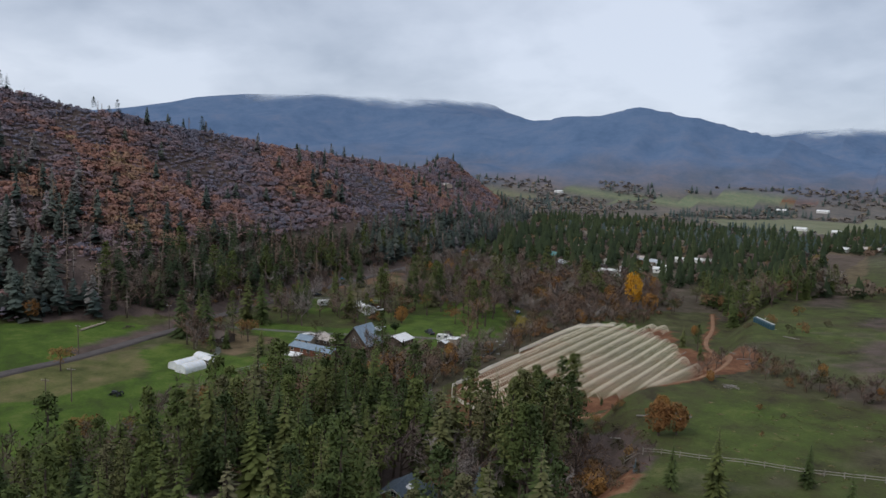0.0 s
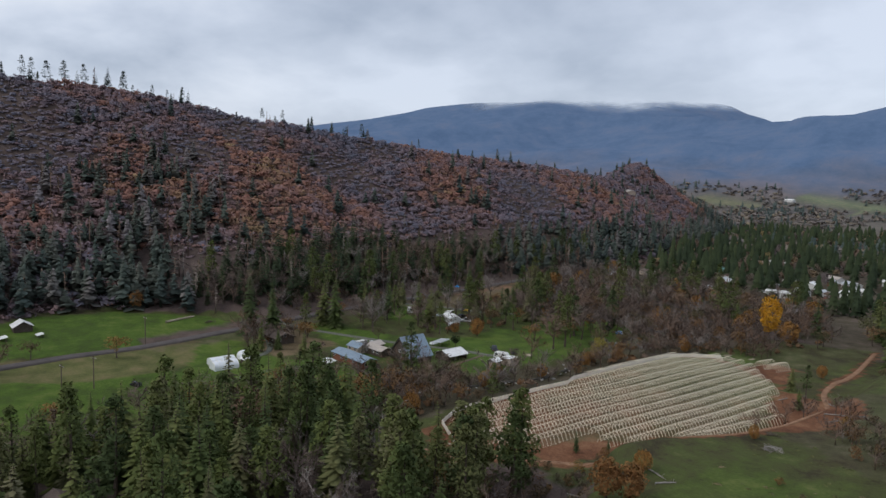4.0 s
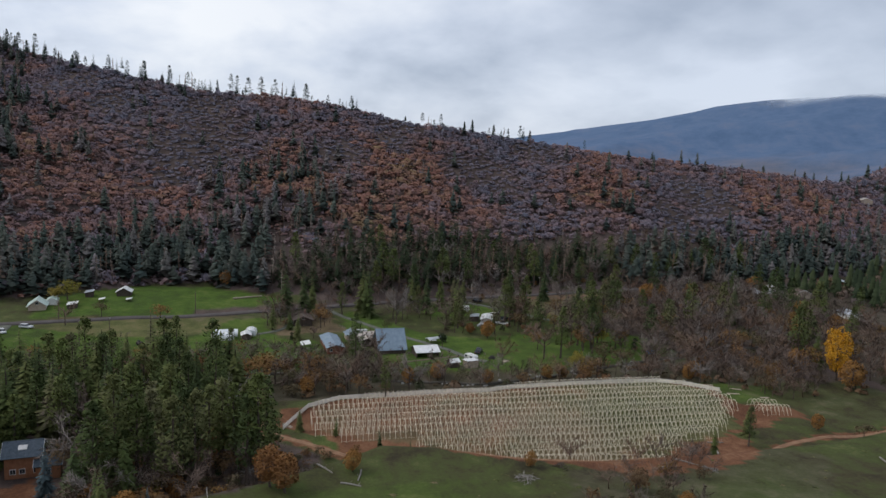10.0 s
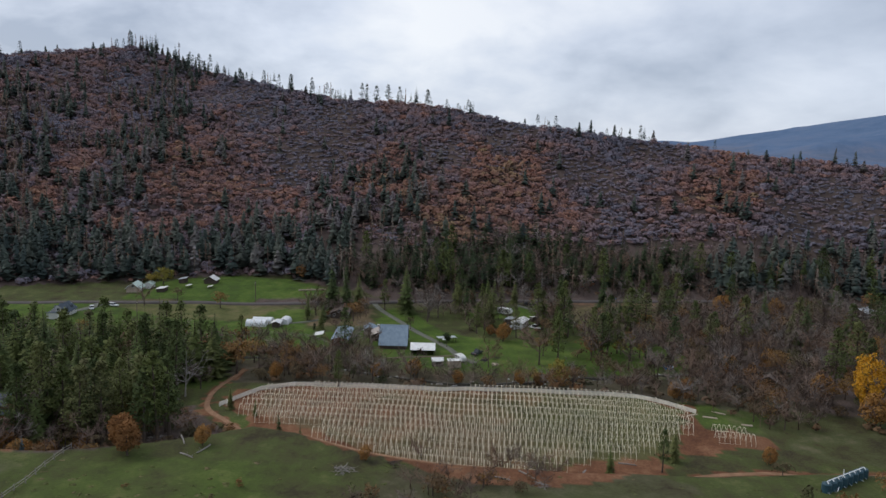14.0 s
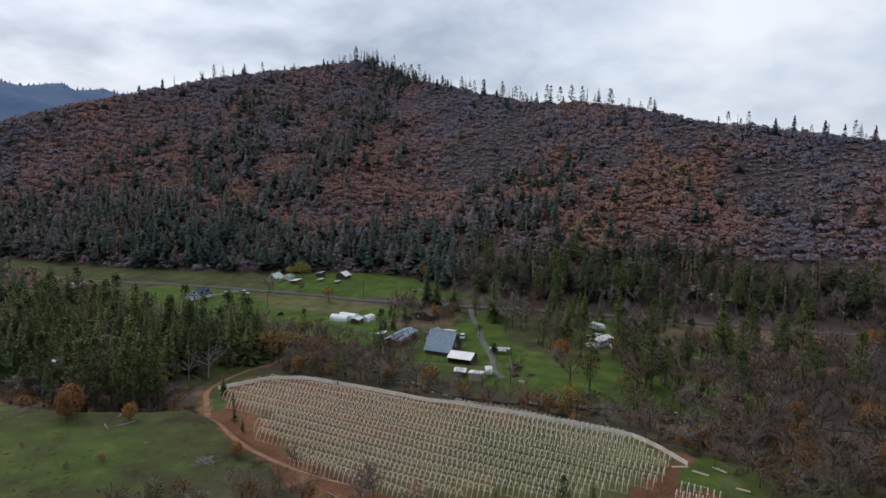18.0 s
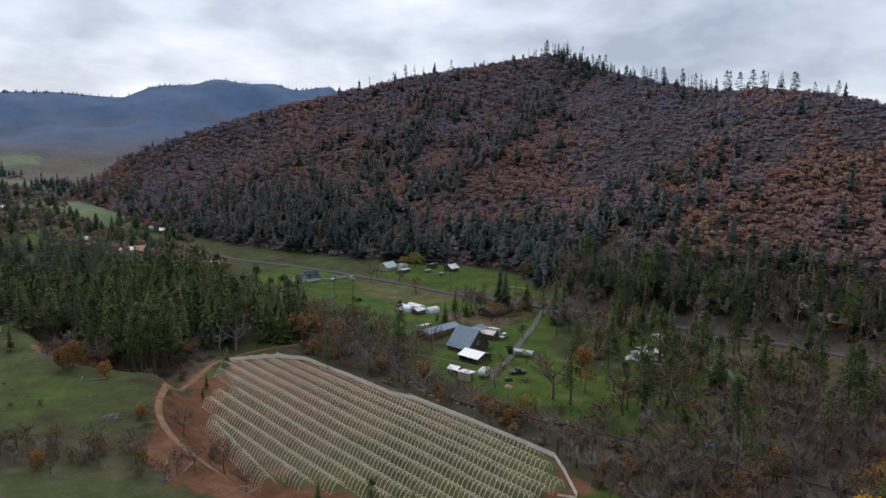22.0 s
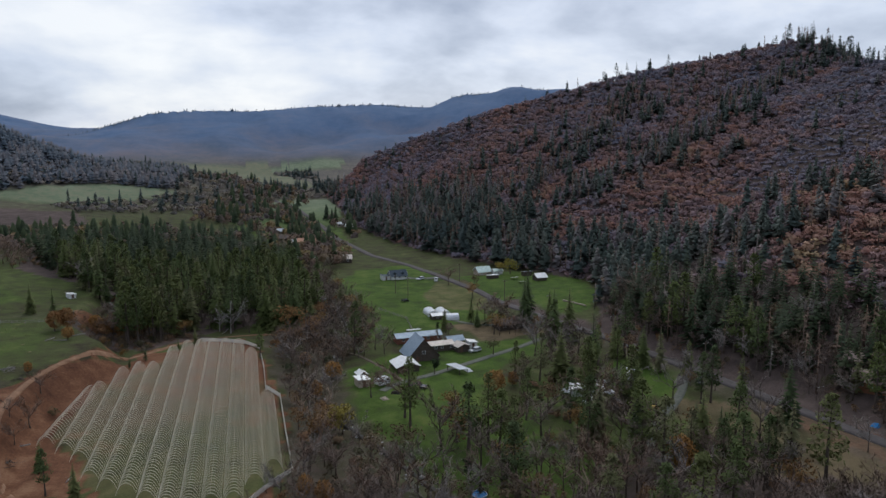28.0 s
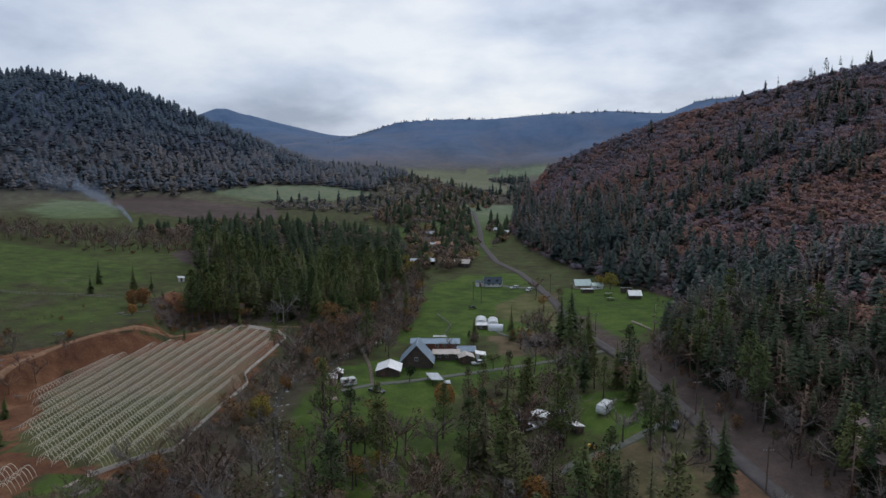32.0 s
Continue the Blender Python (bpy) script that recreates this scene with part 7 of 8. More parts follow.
gable("creek_house", "dark-roofed outbuilding at the wood edge", "house", -85.0, 81.0, 80, 5.0, 7.0, 2.2, 1.4, R_BROWN, W_BROWN, 0.5, 2, False)
gable("hut", "brown-roofed cabin in the open wood", "cabin", -127.2, 312.4, 60, 3.6, 4.6, 1.9, 1.0, R_BROWN, W_BROWN, 0.4, 2, False)
# up the valley
gable("long_barn", "long open barn with grey-white metal roof", "barn", -131.6, -8.0, 100, 8.0, 14.0, 3.2, 1.2, R_GREY, W_BROWN, 0.5, 0, False, False, open_side=True)
gable("house", "orange-roofed house up the valley", "house", -141.0, -70.0, 70, 9.0, 13.0, 2.8, 2.4, R_ORANGE, W_TAN, 0.6, 3)
gable("barn", "dark barn with pale gable up the valley", "barn", -127.0, -88.0, 30, 8.0, 10.0, 2.8, 2.6, R_BROWN, W_BROWN, 0.5, 0)
gable("shed", "white-roofed farm shed up the valley", "shed", -133.0, -78.0, 60, 6.0, 8.0, 2.4, 1.4, R_WHITE, W_WHITE, 0.4, 1)
gable("house", "brown house with pale roof beside the road", "house", -156.0, -6.0, 80, 7.0, 9.0, 2.5, 1.8, R_TAN, W_BROWN, 0.5, 2)
gable("house", "pale-roofed house among trees by the road", "house", -176.5, -156.0, 80, 5.5, 7.5, 2.4, 1.4, R_GREY, W_TAN, 0.5, 2)
gable("house", "red-walled house among trees by the road", "house", -181.0, -142.0, 70, 5.5, 7.0, 2.4, 1.4, R_WHITE, W_RED, 0.5, 2)
gable("shed", "pale shed in the southern pasture", "shed", -117.0, -330.0, 80, 6.0, 9.0, 2.6, 1.6, R_WHITE, W_WHITE, 0.5, 1)
gable("house", "grey-roofed cottage at the end of the wood", "house", -124.7, -130.0, 70, 6.0, 8.0, 2.4, 1.6, R_GREY, W_BROWN, 0.5, 1)
# the village to the north
VILLAGE = [(-149, 455, 95, 5, 7, R_WHITE, W_WHITE, "white-roofed house in the village"), (-137, 497, 95, 5, 8, R_WHITE, W_WHITE, "long white-roofed building in the village"), (-127, 545, 95, 4, 11, R_WHITE, W_WHITE, "long pale building at the village end"), (-161, 522, 70, 6, 9, R_TAN, W_WHITE, "white house with tan roof in the village"), (-213, 553, 95, 6, 12, R_WHITE, W_TAN, "pale-roofed building below the hill"), (-143, 470, 40, 5, 7, R_GREY, W_WHITE, "small grey-roofed shed in the village"), (-155, 505, 20, 5, 8, R_GREY, W_RED, "red shed with grey roof in the village"),
           (-153, 437, 100, 4.4, 13, R_WHITE, W_WHITE, "long white-roofed mobile home in the village"), (-130, 469, 95, 5.5, 9, R_WHITE, W_WHITE, "white house with white roof in the village"), (-133, 538, 95, 4.5, 12, R_WHITE, W_WHITE, "long white building in the village"),
           (-219, 541, 80, 8, 12, R_ROSE, W_TAN, "tan house with reddish roof in the village"), (-187, 444, 60, 7, 10, R_GREY, W_BROWN, "brown house with grey roof in the village"), (-227, 391, 40, 7, 9, R_GREY, W_BROWN, "grey-roofed house below the hill"),
           (-183, 410, 80, 6, 9, R_GREY, W_WHITE, "white cottage with grey roof in the village"), (-171, 485, 20, 7, 10, R_TAN, W_WHITE, "white house with tan roof in the village"), (-228, 422, 70, 6, 8, R_BROWN, W_TAN, "brown-roofed cottage below the hill"),
           (-211, 478, 60, 11, 16, R_TEAL, W_TAN, "large shop building with teal metal roof"), (-249, 466, 50, 7, 9, R_GREY, W_RED, "red house with grey roof below the hill"), (-157, 482, 10, 6, 8, R_WHITE, W_WHITE, "white-roofed shed in the village"),
           (-123, 566, 95, 7, 12, R_BROWN, W_WHITE, "brown-roofed house at the village end"), (-166, 401, 30, 5, 7, R_BROWN, W_BROWN, "low brown shed at the village edge"), (-196, 456, 15, 6, 8, R_WHITE, W_TAN, "pale-roofed cottage in the village"),
           (-144, 505, 60, 7, 9, R_GREY, W_WHITE, "white cottage with grey roof at the village green"), (-200, 505, 85, 7, 10, R_BROWN, W_TAN, "tan house with brown roof in the village"), (-238, 408, 20, 6, 9, R_WHITE, W_WHITE, "white-roofed house below the hill"),
           (-400, 624, 60, 8, 14, R_TAN, W_TAN, "tan house on the graded knoll pad"), (-556, 1264, 80, 8, 16, R_WHITE, W_WHITE, "white farm building beyond the village"), (-175, 1330, 80, 10, 18, R_WHITE, W_WHITE, "white farm building on the far flats"),
           (-114, 1340, 80, 10, 18, R_WHITE, W_WHITE, "white barn on the far flats"), (-60, 1000, 85, 9, 26, R_WHITE, W_WHITE, "long white shed beside the far field"), (-110, 1010, 85, 9, 16, R_WHITE, W_WHITE, "white farm house beside the far field"),
           (-20, 660, 85, 8, 14, R_TAN, W_BROWN, "brown farm house beside the ploughed field"), (-38, 655, 60, 7, 9, R_WHITE, W_WHITE, "white shed beside the ploughed field")]
for a, b, r, w, l, roof, wall, label in VILLAGE:
    gable("village_house" if "house" in label or "cottage" in label or "home" in label else "village_building", label, "house" if "house" in label or "cottage" in label or "home" in label else "building", a, b, r, w, l, 2.6, w * 0.2, roof, wall, 0.4, 2, False)

# ---- things on the ground ----
M_TANK = plain("teal_tank_plastic", (0.018, 0.055, 0.075), (0.035, 0.085, 0.11), 1.0, 0.45, spec=0.4)
M_PVC = plain("white_pipe", (0.66, 0.66, 0.64), (0.82, 0.82, 0.80), 3, 0.4)
M_POLE = plain("utility_pole_wood", (0.10, 0.075, 0.055), (0.18, 0.14, 0.11), 2)
M_LOG = plain("cut_log", (0.30, 0.24, 0.18), (0.46, 0.38, 0.30), 2)
M_TARP = plain("blue_tarp", (0.02, 0.16, 0.42), (0.05, 0.26, 0.55), 1.5, 0.5)
M_PAINT_W = plain("white_car_paint", (0.62, 0.62, 0.62), (0.76, 0.76, 0.76), 2, 0.25, spec=0.5)
M_PAINT_D = plain("dark_car_paint", (0.025, 0.028, 0.032), (0.05, 0.052, 0.058), 2, 0.25, spec=0.5)
M_PAINT_Y = plain("yellow_machine_paint", (0.45, 0.28, 0.03), (0.6, 0.40, 0.06), 2, 0.5)
M_PAINT_R = plain("faded_red_paint", (0.30, 0.06, 0.05), (0.42, 0.11, 0.09), 2, 0.5)


def lathe(name, prof, material, sides=16):
    """A round body from radius and height pairs."""
    n = len(prof)
    a = np.arange(sides) * 2 * math.pi / sides
    v = [(r * math.cos(q), r * math.sin(q), z) for r, z in prof for q in a]
    f = [(i * sides + j, i * sides + (j + 1) % sides, (i + 1) * sides + (j + 1) % sides, (i + 1) * sides + j) for i in range(n - 1) for j in range(sides)]
    f += [tuple(range(sides - 1, -1, -1)), tuple((n - 1) * sides + j for j in range(sides))]
    return quad_mesh(name, v, f, material)


# the row of water tanks on the meadow edge
body_mesh = lathe("body", [(0.88, -0.8), (0.9, 0.0), (0.9, 0.5), (0.92, 0.54), (0.9, 0.58), (0.9, 1.1), (0.92, 1.14), (0.9, 1.18), (0.9, 1.6), (0.75, 1.8), (0.3, 1.92)], M_TANK)
lid_mesh = lathe("lid", [(0.32, 1.9), (0.32, 2.0), (0.08, 2.04)], M_TANK)
TANKS = [(-36.6 - 1.06 * k, 287.0 + 1.5 * k) for k in range(8)]
first = None
for a, b in TANKS:
    if first is None:
        first = tagged(empty("water_tank", a, b), "dark teal round water tank on the meadow", "water tank", "water tanks in a row")
        part("body", body_mesh, first)
        part("lid", lid_mesh, first)
        part("outlet_pipe", pipe_mesh("outlet_pipe", [(0.8, 0, 0.25), (1.1, 0.02, 0.25), (1.4, 0.04, 0.2)], 0.06, 6, M_PVC), first)
    else:
        copy_thing(first, pose(a, b, float(land([a], [b])[0]), 0, 0, random.uniform(-20, 20)))
top_z = max(float(land([a], [b])[0]) for a, b in TANKS) + 2.08
man = tagged(new("pipe_manifold"), "white plastic pipes laid along the tank tops", "pipes")
man.matrix_basis = pose(*TANKS[0], top_z)
mi = man.matrix_basis.inverted()
part("main_pipe", pipe_mesh("main_pipe", [tuple(mi @ Vector((a, b, top_z))) for a, b in TANKS], 0.09, 6, M_PVC), man)
for a, b in TANKS:
    p0 = mi @ Vector((a, b, top_z))
    part("branch_pipe", set_mesh("branch_pipe", *tri_tube(tuple(p0), (p0.x + 1.0, p0.y - 0.2, p0.z - 0.05), 0.08, 0.08, 6), M_PVC), man)
p3 = mi @ Vector((*TANKS[3], top_z))
part("feed_pipe", set_mesh("feed_pipe", *tri_tube(tuple(p3), (p3.x + 3.2, p3.y - 2.6, p3.z - 2.6), 0.08, 0.08, 6), M_PVC), man)
part("vent_pipe", set_mesh("vent_pipe", *tri_tube(tuple(p3), (p3.x, p3.y, p3.z + 1.2), 0.07, 0.07, 6), M_PVC), man)


def pole(x, y, h=9.5, arms=1, rz=0):
    ob = tagged(empty("utility_pole", x, y, rz), "tall brown wooden utility pole with crossarm", "utility pole", "utility poles")
    part("pole", set_mesh("pole", *tri_tube((0, 0, -0.5), (0, 0, h), 0.17, 0.12, 8), M_POLE), ob)
    for k in range(arms):
        part("crossarm", boxes("crossarm", [((-1.1, -0.06, h - 0.7 - k), (1.1, 0.06, h - 0.56 - k))], M_POLE), ob)
        for xx in (-1.0, -0.45, 0.45, 1.0):
            part("insulator", set_mesh("insulator", *tri_tube((xx, 0, h - 0.56 - k), (xx, 0, h - 0.36 - k), 0.06, 0.04, 6), M_PVC), ob)
    return ob


for a, b, r in ((-170.5, 98.0, 20), (-166.5, 89.5, 20), (-209, 122, 10), (-203, 74, 10), (-232.5, 277, 10), (-229.5, 236, 10), (-214, 158, 10), (-221, 196, 10), (-239, 318, 10)):
    pole(a, b, 9.0 if a > -200 else 9.5, 1, r)


def log(x, y, rz, l, r=0.28, mat=None, label="pale cut log lying on the ground", name="log"):
    ob = tagged(empty(name, x, y, rz), label, "log")
    s = Soup()
    s.add(*tri_tube((-l / 2, 0, r * 0.8), (0, 0.12, r * 0.8), r, r * 0.9, 8))
    s.add(*tri_tube((0, 0.12, r * 0.8), (l / 2, 0, r * 0.8), r * 0.9, r * 0.7, 8))
    part("stem", set_mesh("stem", *s.done(), mat or M_LOG), ob)
    for k in range(3):
        q = -l / 2 + l * (0.45 + 0.2 * k)
        part("branch_stub", set_mesh("branch_stub", *tri_tube((q, 0, r), (q + 0.3, 0.35 * (-1) ** k, r + 0.7), r * 0.3, r * 0.12, 5), mat or M_LOG), ob)
    return ob


log(-233.5, 141.5, 112, 13.0, 0.4, None, "long pale fallen trunk on the pasture slope")
for a, b, r, l in ((-44, 160, 30, 5), (-40, 166, -15, 4.5), (-36.5, 164, 60, 4), (-48, 154, 20, 4.5), (-36, 231, 40, 5), (-41, 242, -30, 4), (-34, 226, 70, 3.5), (-46, 236, 10, 4), (-28, 272, -20, 6), (-60, 255, 80, 4), (-90, 137, 70, 6)):
    log(a, b, r, l, 0.16, m_dead, "bleached fallen branch on the grass", "fallen_branch")
plank = boxes("plank", [((-1.8, -0.14, 0), (1.8, 0.14, 0.06))], M_LOG)
for a, b, r, n in ((-89.6, 291.4, 80, 6), (-96, 286.5, 60, 4), (-92, 283, 75, 5), (-84.5, 154.5, 30, 4), (-93, 278.5, 120, 4)):
    ob = tagged(empty("plank_stack", a, b, r), "small stack of pale planks beside the tunnels", "planks")
    for k in range(n):
        part("plank", plank, ob, at=pose(random.uniform(-0.2, 0.2), 0.32 * (k % 3) - 0.3, 0.065 * (k // 3), 0, 0, random.uniform(-4, 4)))


def car(name, label, x, y, rz, paint, l=4.5, w=1.8, cab=(0.28, 0.78), h=1.45, bed=False):
    """A parked vehicle; front along +x."""
    ob = tagged(empty(name, x, y, rz), label, "vehicle")
    W, L = w / 2, l / 2
    low = [(-L, 0.35), (-L, 0.85), (-L + 0.15, 0.95), (L * 0.95, 0.85), (L, 0.7), (L, 0.35)]
    n = len(low)
    v = [(a, -W, b) for a, b in low] + [(a, W, b) for a, b in low]
    part("body", quad_mesh("body", v, [(i, (i + 1) % n, n + (i + 1) % n, n + i) for i in range(n)] + [tuple(range(n - 1, -1, -1)), tuple(range(n, 2 * n))], paint), ob)
    x0, x1 = -L + l * (0.02 if not bed else 0.38), -L + l * 0.72
    W2 = W * 0.8
    v = [(x0, -W, 0.9), (x1, -W, 0.88), (x1, W, 0.88), (x0, W, 0.9), (x0 + 0.3, -W2, h), (x1 - 0.7, -W2, h), (x1 - 0.7, W2, h), (x0 + 0.3, W2, h)]
    c = part("cabin", quad_mesh("cabin", v, [(4, 5, 6, 7), (0, 1, 5, 4), (1, 2, 6, 5), (2, 3, 7, 6), (3, 0, 4, 7)], M_GLASS), ob)
    part("roof", boxes("roof", [((x0 + 0.28, -W2 - 0.02, h - 0.02), (x1 - 0.68, W2 + 0.02, h + 0.04))], paint), c)
    for xx in (-L * 0.62, L * 0.62):
        for s in (-1, 1):
            wh = part("wheel", set_mesh("wheel", *tri_tube((xx, s * (W - 0.2), 0.33), (xx, s * (W + 0.02), 0.33), 0.34, 0.34, 12), M_TYRE), ob)
            part("rim", set_mesh("rim", *tri_tube((xx, s * (W - 0.1), 0.33), (xx, s * (W + 0.03), 0.33), 0.2, 0.16, 10), M_TRIM), wh)
    for s in (-1, 1):
        part("headlight", boxes("headlight", [((L - 0.03, s * W * 0.72 - 0.16, 0.6), (L + 0.02, s * W * 0.72 + 0.16, 0.74))], M_TRIM), ob)
        part("tail_light", boxes("tail_light", [((-L - 0.02, s * W * 0.78 - 0.12, 0.65), (-L + 0.02, s * W * 0.78 + 0.12, 0.82))], M_PAINT_R), ob)
    return ob


car("pickup_truck", "dark pickup truck parked on the farm lawn", -144.5, 220.4, 150, M_PAINT_D, 5.2, 1.9, bed=True, h=1.75)
car("parked_car", "white car parked beside the cottage", -172.5, 189.0, 20, M_PAINT_W)
car("parked_car", "dark car parked by the gravel lane", -222.8, 243.2, 60, M_PAINT_D)
car("pickup_truck", "white pickup truck in the cluttered yard", -187.0, 243.0, 40, M_PAINT_W, 5.2, 1.9, bed=True, h=1.75)
car("parked_car", "dark car parked in the cluttered yard", -194.0, 247.0, 100, M_PAINT_D)
car("parked_car", "white car parked by the blue house", -186.0, 60.5, 30, M_PAINT_W)
car("parked_car", "white car on the pasture drive", -193.0, 66.0, 70, M_PAINT_W)
car("parked_car", "dark car beside the meadow cabin", -36.0, 82.0, 20, M_PAINT_D)
for a, b, r, p, lab in ((-162, 436, 10, M_PAINT_W, "white car in the village"), (-170, 470, 60, M_PAINT_W, "white car parked in the village"), (-140, 458, 30, M_PAINT_R, "red car in the village"), (-205, 462, 90, M_PAINT_W, "white car beside the shop building"), (-188, 482, 40, M_PAINT_D, "dark car in the village")):
    car("parked_car", lab, a, b, r, p)


def tractor(label, x, y, rz, paint, name="tractor"):
    ob = tagged(empty(name, x, y, rz), label, "tractor")
    part("hood", boxes("hood", [((0.1, -0.35, 0.7), (1.6, 0.35, 1.3)), ((1.6, -0.3, 0.75), (1.68, 0.3, 1.22))], paint), ob)
    part("seat", boxes("seat", [((-0.9, -0.28, 0.95), (-0.4, 0.28, 1.08)), ((-0.95, -0.28, 1.08), (-0.85, 0.28, 1.45))], M_TYRE), ob)
    part("frame", boxes("frame", [((-1.1, -0.22, 0.5), (1.5, 0.22, 0.7))], M_PAINT_D), ob)
    part("exhaust", set_mesh("exhaust", *tri_tube((1.0, 0.2, 1.3), (1.0, 0.2, 2.1), 0.04, 0.04, 6), M_PAINT_D), ob)
    part("loader_bucket", boxes("loader_bucket", [((1.95, -0.75, 0.15), (2.4, 0.75, 0.2)), ((1.95, -0.75, 0.2), (2.0, 0.75, 0.65))], paint), ob)
    for xx, rr, ww in ((-0.6, 0.65, 0.36), (1.2, 0.42, 0.24)):
        for s in (-1, 1):
            wh = part("wheel", set_mesh("wheel", *tri_tube((xx, s * 0.45, rr), (xx, s * (0.45 + ww), rr), rr, rr, 14), M_TYRE), ob)
            part("rim", set_mesh("rim", *tri_tube((xx, s * 0.5, rr), (xx, s * (0.47 + ww), rr), rr * 0.55, rr * 0.5, 10), paint), wh)
    return ob


tractor("small yellow tractor on the gravel lane", -201.0, 254.0, 30, M_PAINT_Y)
tractor("dark tractor standing on the brown paddock", -166.5, 108.0, 200, M_PAINT_D)
# a round blue trampoline-like pool under the trees
pool = tagged(empty("garden_pool", -141.2, 284.6), "round blue garden pool on the grass", "pool")
part("liner", lathe("liner", [(1.6, 0.0), (1.65, 0.7), (1.5, 0.72), (1.45, 0.45), (0.3, 0.43)], M_TARP), pool)
part("rim", pipe_mesh("rim", [(1.62 * math.cos(q), 1.62 * math.sin(q), 0.72) for q in np.linspace(0, 6.28, 17)], 0.07, 6, M_PVC), pool)
part("ladder", boxes("ladder", [((1.6, -0.25, 0), (1.75, -0.2, 1.1)), ((1.6, 0.2, 0), (1.75, 0.25, 1.1)), ((1.62, -0.2, 0.35), (1.72, 0.2, 0.4)), ((1.62, -0.2, 0.7), (1.72, 0.2, 0.75))], M_PVC), pool)


def tarp(label, x, y, rz, w, l, h, mat, name="tarp_pile"):
    """A heap under a sheet."""
    ob = tagged(empty(name, x, y, rz), label, "tarp")
    n = 9
    V = []
    for i in range(n):
        for j in range(n):
            u, q = i / (n - 1) * 2 - 1, j / (n - 1) * 2 - 1
            e = max(abs(u), abs(q))
            V.append((u * w / 2, q * l / 2, h * (1 - e ** 4) * (0.8 + 0.25 * math.sin(3 * u + 2.1 * q + x)) + 0.02))
    g = np.arange(n * n).reshape(n, n)
    F = np.stack([g[:-1, :-1], g[1:, :-1], g[1:, 1:], g[:-1, 1:]], -1).reshape(-1, 4)
    part("sheet", set_mesh("sheet", V, F, mat, True), ob)
    part("rope", boxes("rope", [((-w / 2, -0.03, h * 0.98), (w / 2, 0.03, h * 1.0 + 0.03))], M_POLE), ob)
    return ob


tarp("blue tarpaulin over a heap beside the road", -243.0, 284.0, 20, 2.2, 1.8, 0.8, M_TARP)
tarp("white tarpaulin over stored goods in the yard", -185.5, 234.0, 40, 2.6, 3.4, 1.2, M_PAINT_W)
tarp("white tarpaulin heap beside the mobile home", -196.5, 238.4, 15, 2.4, 2.6, 0.9, M_PAINT_W)
tarp("pale tarpaulin heap on the farm lawn", -163.8, 208.6, 10, 2.0, 2.6, 0.7, M_PAINT_W)
tarp("white tarpaulin over goods by the creek house", -98.5, 91.0, 15, 2.6, 3.2, 0.9, M_PAINT_W)
tarp("grey tarpaulin heap beside the sheds", -137.5, 223.0, 60, 2.2, 2.8, 0.8, M_DARKGAP)
tarp("tan tarpaulin heap beside the sheds", -133.4, 226.5, 20, 1.8, 2.2, 0.6, M_LOG)


def brush_pile(x, y, r, n, label):
    ob = tagged(empty("brush_pile", x, y), label, "brush pile")
    for k in range(n):
        s = Soup()
        a, q = random.uniform(0, 6.28), random.uniform(0, r)
        c = np.array([q * math.cos(a), q * math.sin(a), 0.5 * (1 - q / r)])
        d = np.array([random.gauss(0, 1), random.gauss(0, 1), random.gauss(0, 0.25)])
        s.add(*tri_tube(c - d * 0.8, c + d * 0.8, 0.06, 0.03))
        part("branch", set_mesh("branch", *s.done(), m_dead if n % 2 else m_bark), ob)


for a, b, r, n in ((-33, 196, 2.4, 35), (-38, 205, 1.8, 26), (-46, 246, 2.2, 28), (-62, 146, 2.4, 33), (-140.5, 226.5, 2.0, 28), (-31, 233, 1.6, 25), (-226, 150, 2.5, 34)):
    brush_pile(a, b, r, n, "heap of cut grey branches on the ground")
# garden beds and stored boards by the creek house
for k in range(5):
    ob = tagged(empty("garden_bed", -104 - 2.2 * (k % 3), 96 + 3.4 * (k // 3), 10), "low timber-edged garden bed of soil", "garden bed", "garden beds")
    part("frame", boxes("frame", [((-0.7, -1.4, -0.1), (-0.62, 1.4, 0.35)), ((0.62, -1.4, -0.1), (0.7, 1.4, 0.35)), ((-0.62, -1.4, -0.1), (0.62, -1.32, 0.35)), ((-0.62, 1.32, -0.1), (0.62, 1.4, 0.35))], M_LOG), ob)
    part("soil", boxes("soil", [((-0.62, -1.32, -0.1), (0.62, 1.32, 0.28))], m_track), ob)
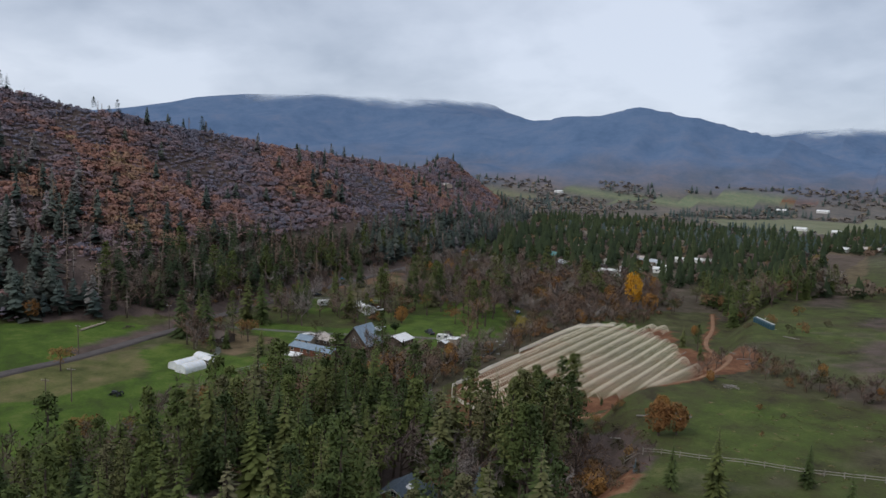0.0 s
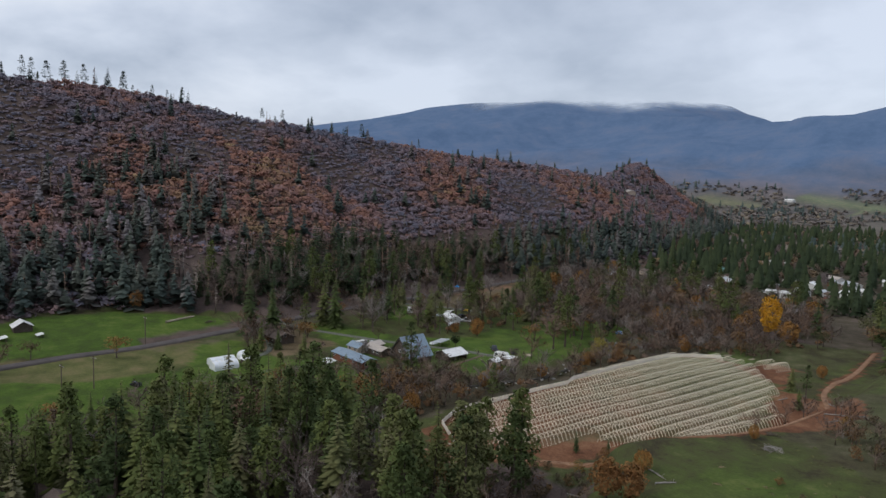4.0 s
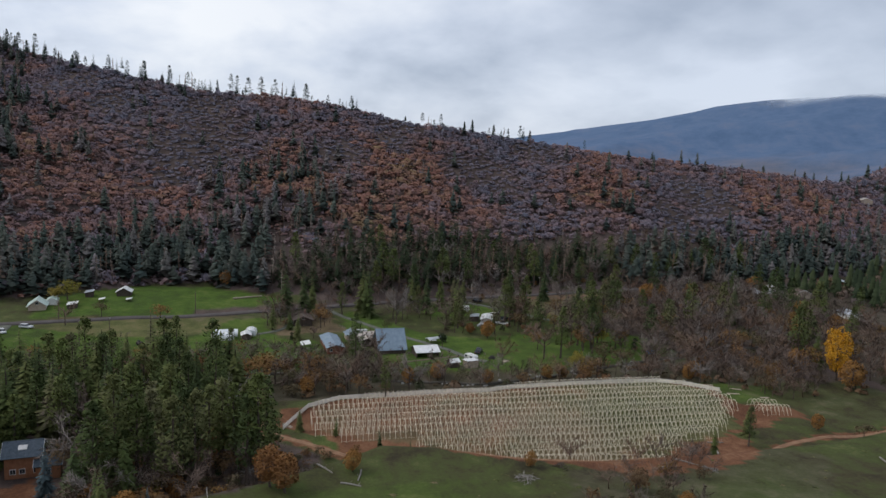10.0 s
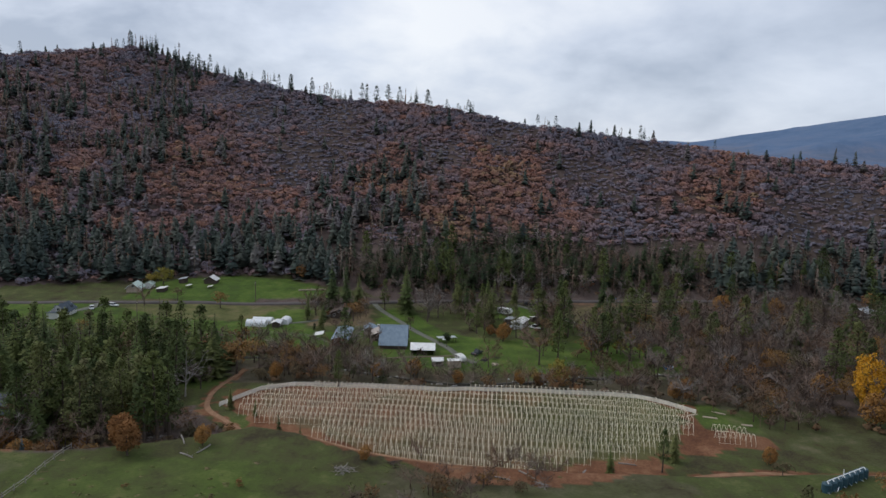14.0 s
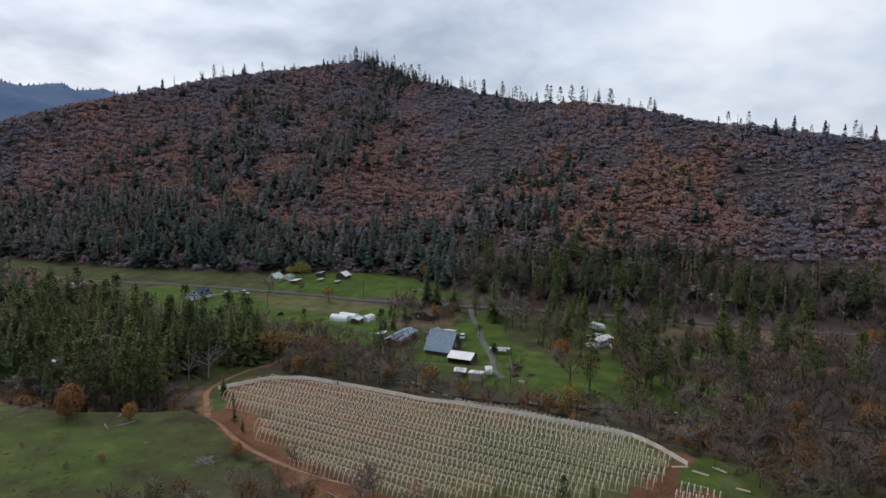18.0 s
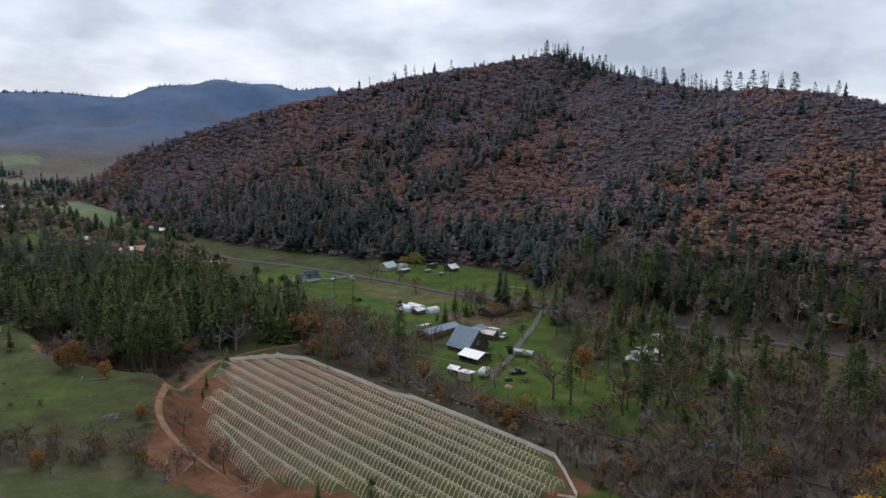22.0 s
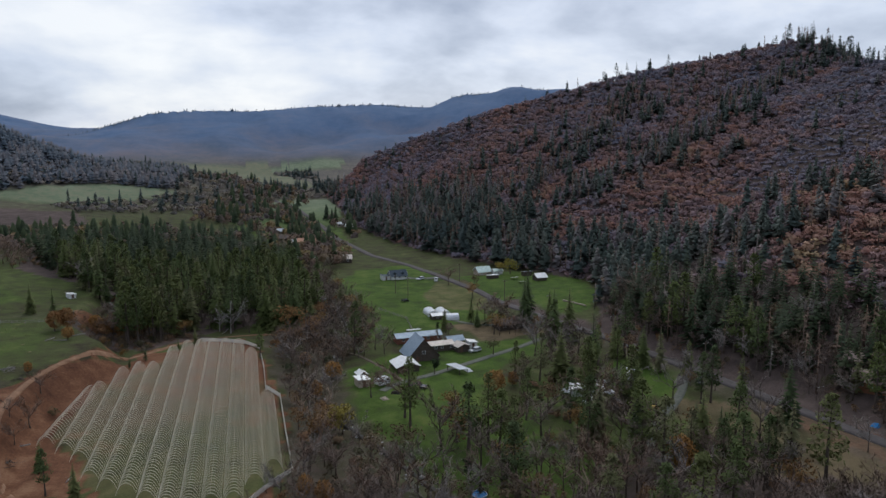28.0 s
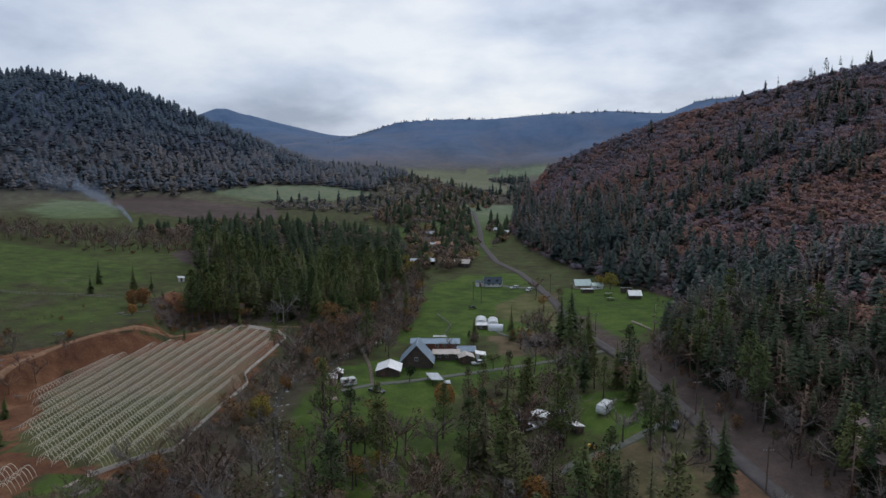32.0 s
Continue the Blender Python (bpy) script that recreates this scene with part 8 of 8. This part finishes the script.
# small pale boulders and stones by the creek and sheds
stone_rng = np.random.default_rng(5)
STONES = [lathe("stone", [(0.25, -0.1), (0.42, 0.1), (0.38, 0.3), (0.15, 0.42)], plain("creek_stone", (0.28, 0.27, 0.25), (0.42, 0.41, 0.39), 2), 7)]
cl = dense(CREEK, 2.6)
cl = cl[(cl[:, 1] > 60) & (cl[:, 1] < 290)]
for p in cl:
    for k in range(2):
        a, b = p + stone_rng.normal(0, 1.0, 2)
        o = tagged(new("creek_stone", STONES[0]), "rounded pale stone in the creek bed", "stone", "stones in the creek")
        sc = stone_rng.uniform(0.5, 1.5)
        o.matrix_basis = Matrix.LocRotScale((a, b, float(land([a], [b])[0]) - 0.02), Euler((0, 0, stone_rng.uniform(0, 6))), (sc * 1.2, sc * 0.9, sc * 0.7))


# a thin column of smoke rising from a burn pile beyond the wood
def smoke_material():
    m, nt, b = shader("pale_smoke", 1.0, 0, 0.0)
    b.inputs["Base Color"].default_value = (0.62, 0.68, 0.80, 1)
    tr = nt.nodes.new("ShaderNodeBsdfTransparent")
    mx = nt.nodes.new("ShaderNodeMixShader")
    at = nt.nodes.new("ShaderNodeAttribute")
    at.attribute_name = "tint"
    n = ramp(nt, [(0.38, (0, 0, 0)), (0.66, (1, 1, 1))], noise_tex(nt, 0.11, 5, 0.6, "World", 0.6))
    nt.links.new(calc(nt, "MULTIPLY", at.outputs["Fac"], n), mx.inputs[0])
    nt.links.new(tr.outputs[0], mx.inputs[1])
    nt.links.new(b.outputs[0], mx.inputs[2])
    nt.links.new(mx.outputs[0], nt.nodes["Material Output"].inputs[0])
    return m


SMOKE_AT = (93.0, -88.0)
smoke_base = float(land([SMOKE_AT[0]], [SMOKE_AT[1]])[0])
smoke = tagged(new("smoke_plume"), "thin pale blue smoke drifting up from a burn pile", "smoke")
smoke.matrix_basis = pose(*SMOKE_AT, smoke_base)
m_smoke = smoke_material()
for k in range(5):
    V, T = [], []
    turn = k * math.pi / 5
    us, ws = np.linspace(0, 1, 15), np.linspace(-1, 1, 9)
    for u in us:
        wide = 1.2 + 17 * u ** 1.3
        for w in ws:
            V.append((78 * u ** 1.5 + wide * w * math.cos(turn) * 0.8, 16 * u + wide * w * math.cos(turn) * 0.6, 42 * u ** 0.8 + wide * w * math.sin(turn) + 1.0))
            T.append(0.34 * (1 - w * w) * (1 - u) ** 0.9 * min(1.0, 8 * u + 0.3))
    g = np.arange(len(V)).reshape(15, 9)
    F = np.stack([g[:-1, :-1], g[1:, :-1], g[1:, 1:], g[:-1, 1:]], -1).reshape(-1, 4)
    part("smoke_sheet", set_mesh("smoke_sheet", V, F, m_smoke, True, T), smoke)
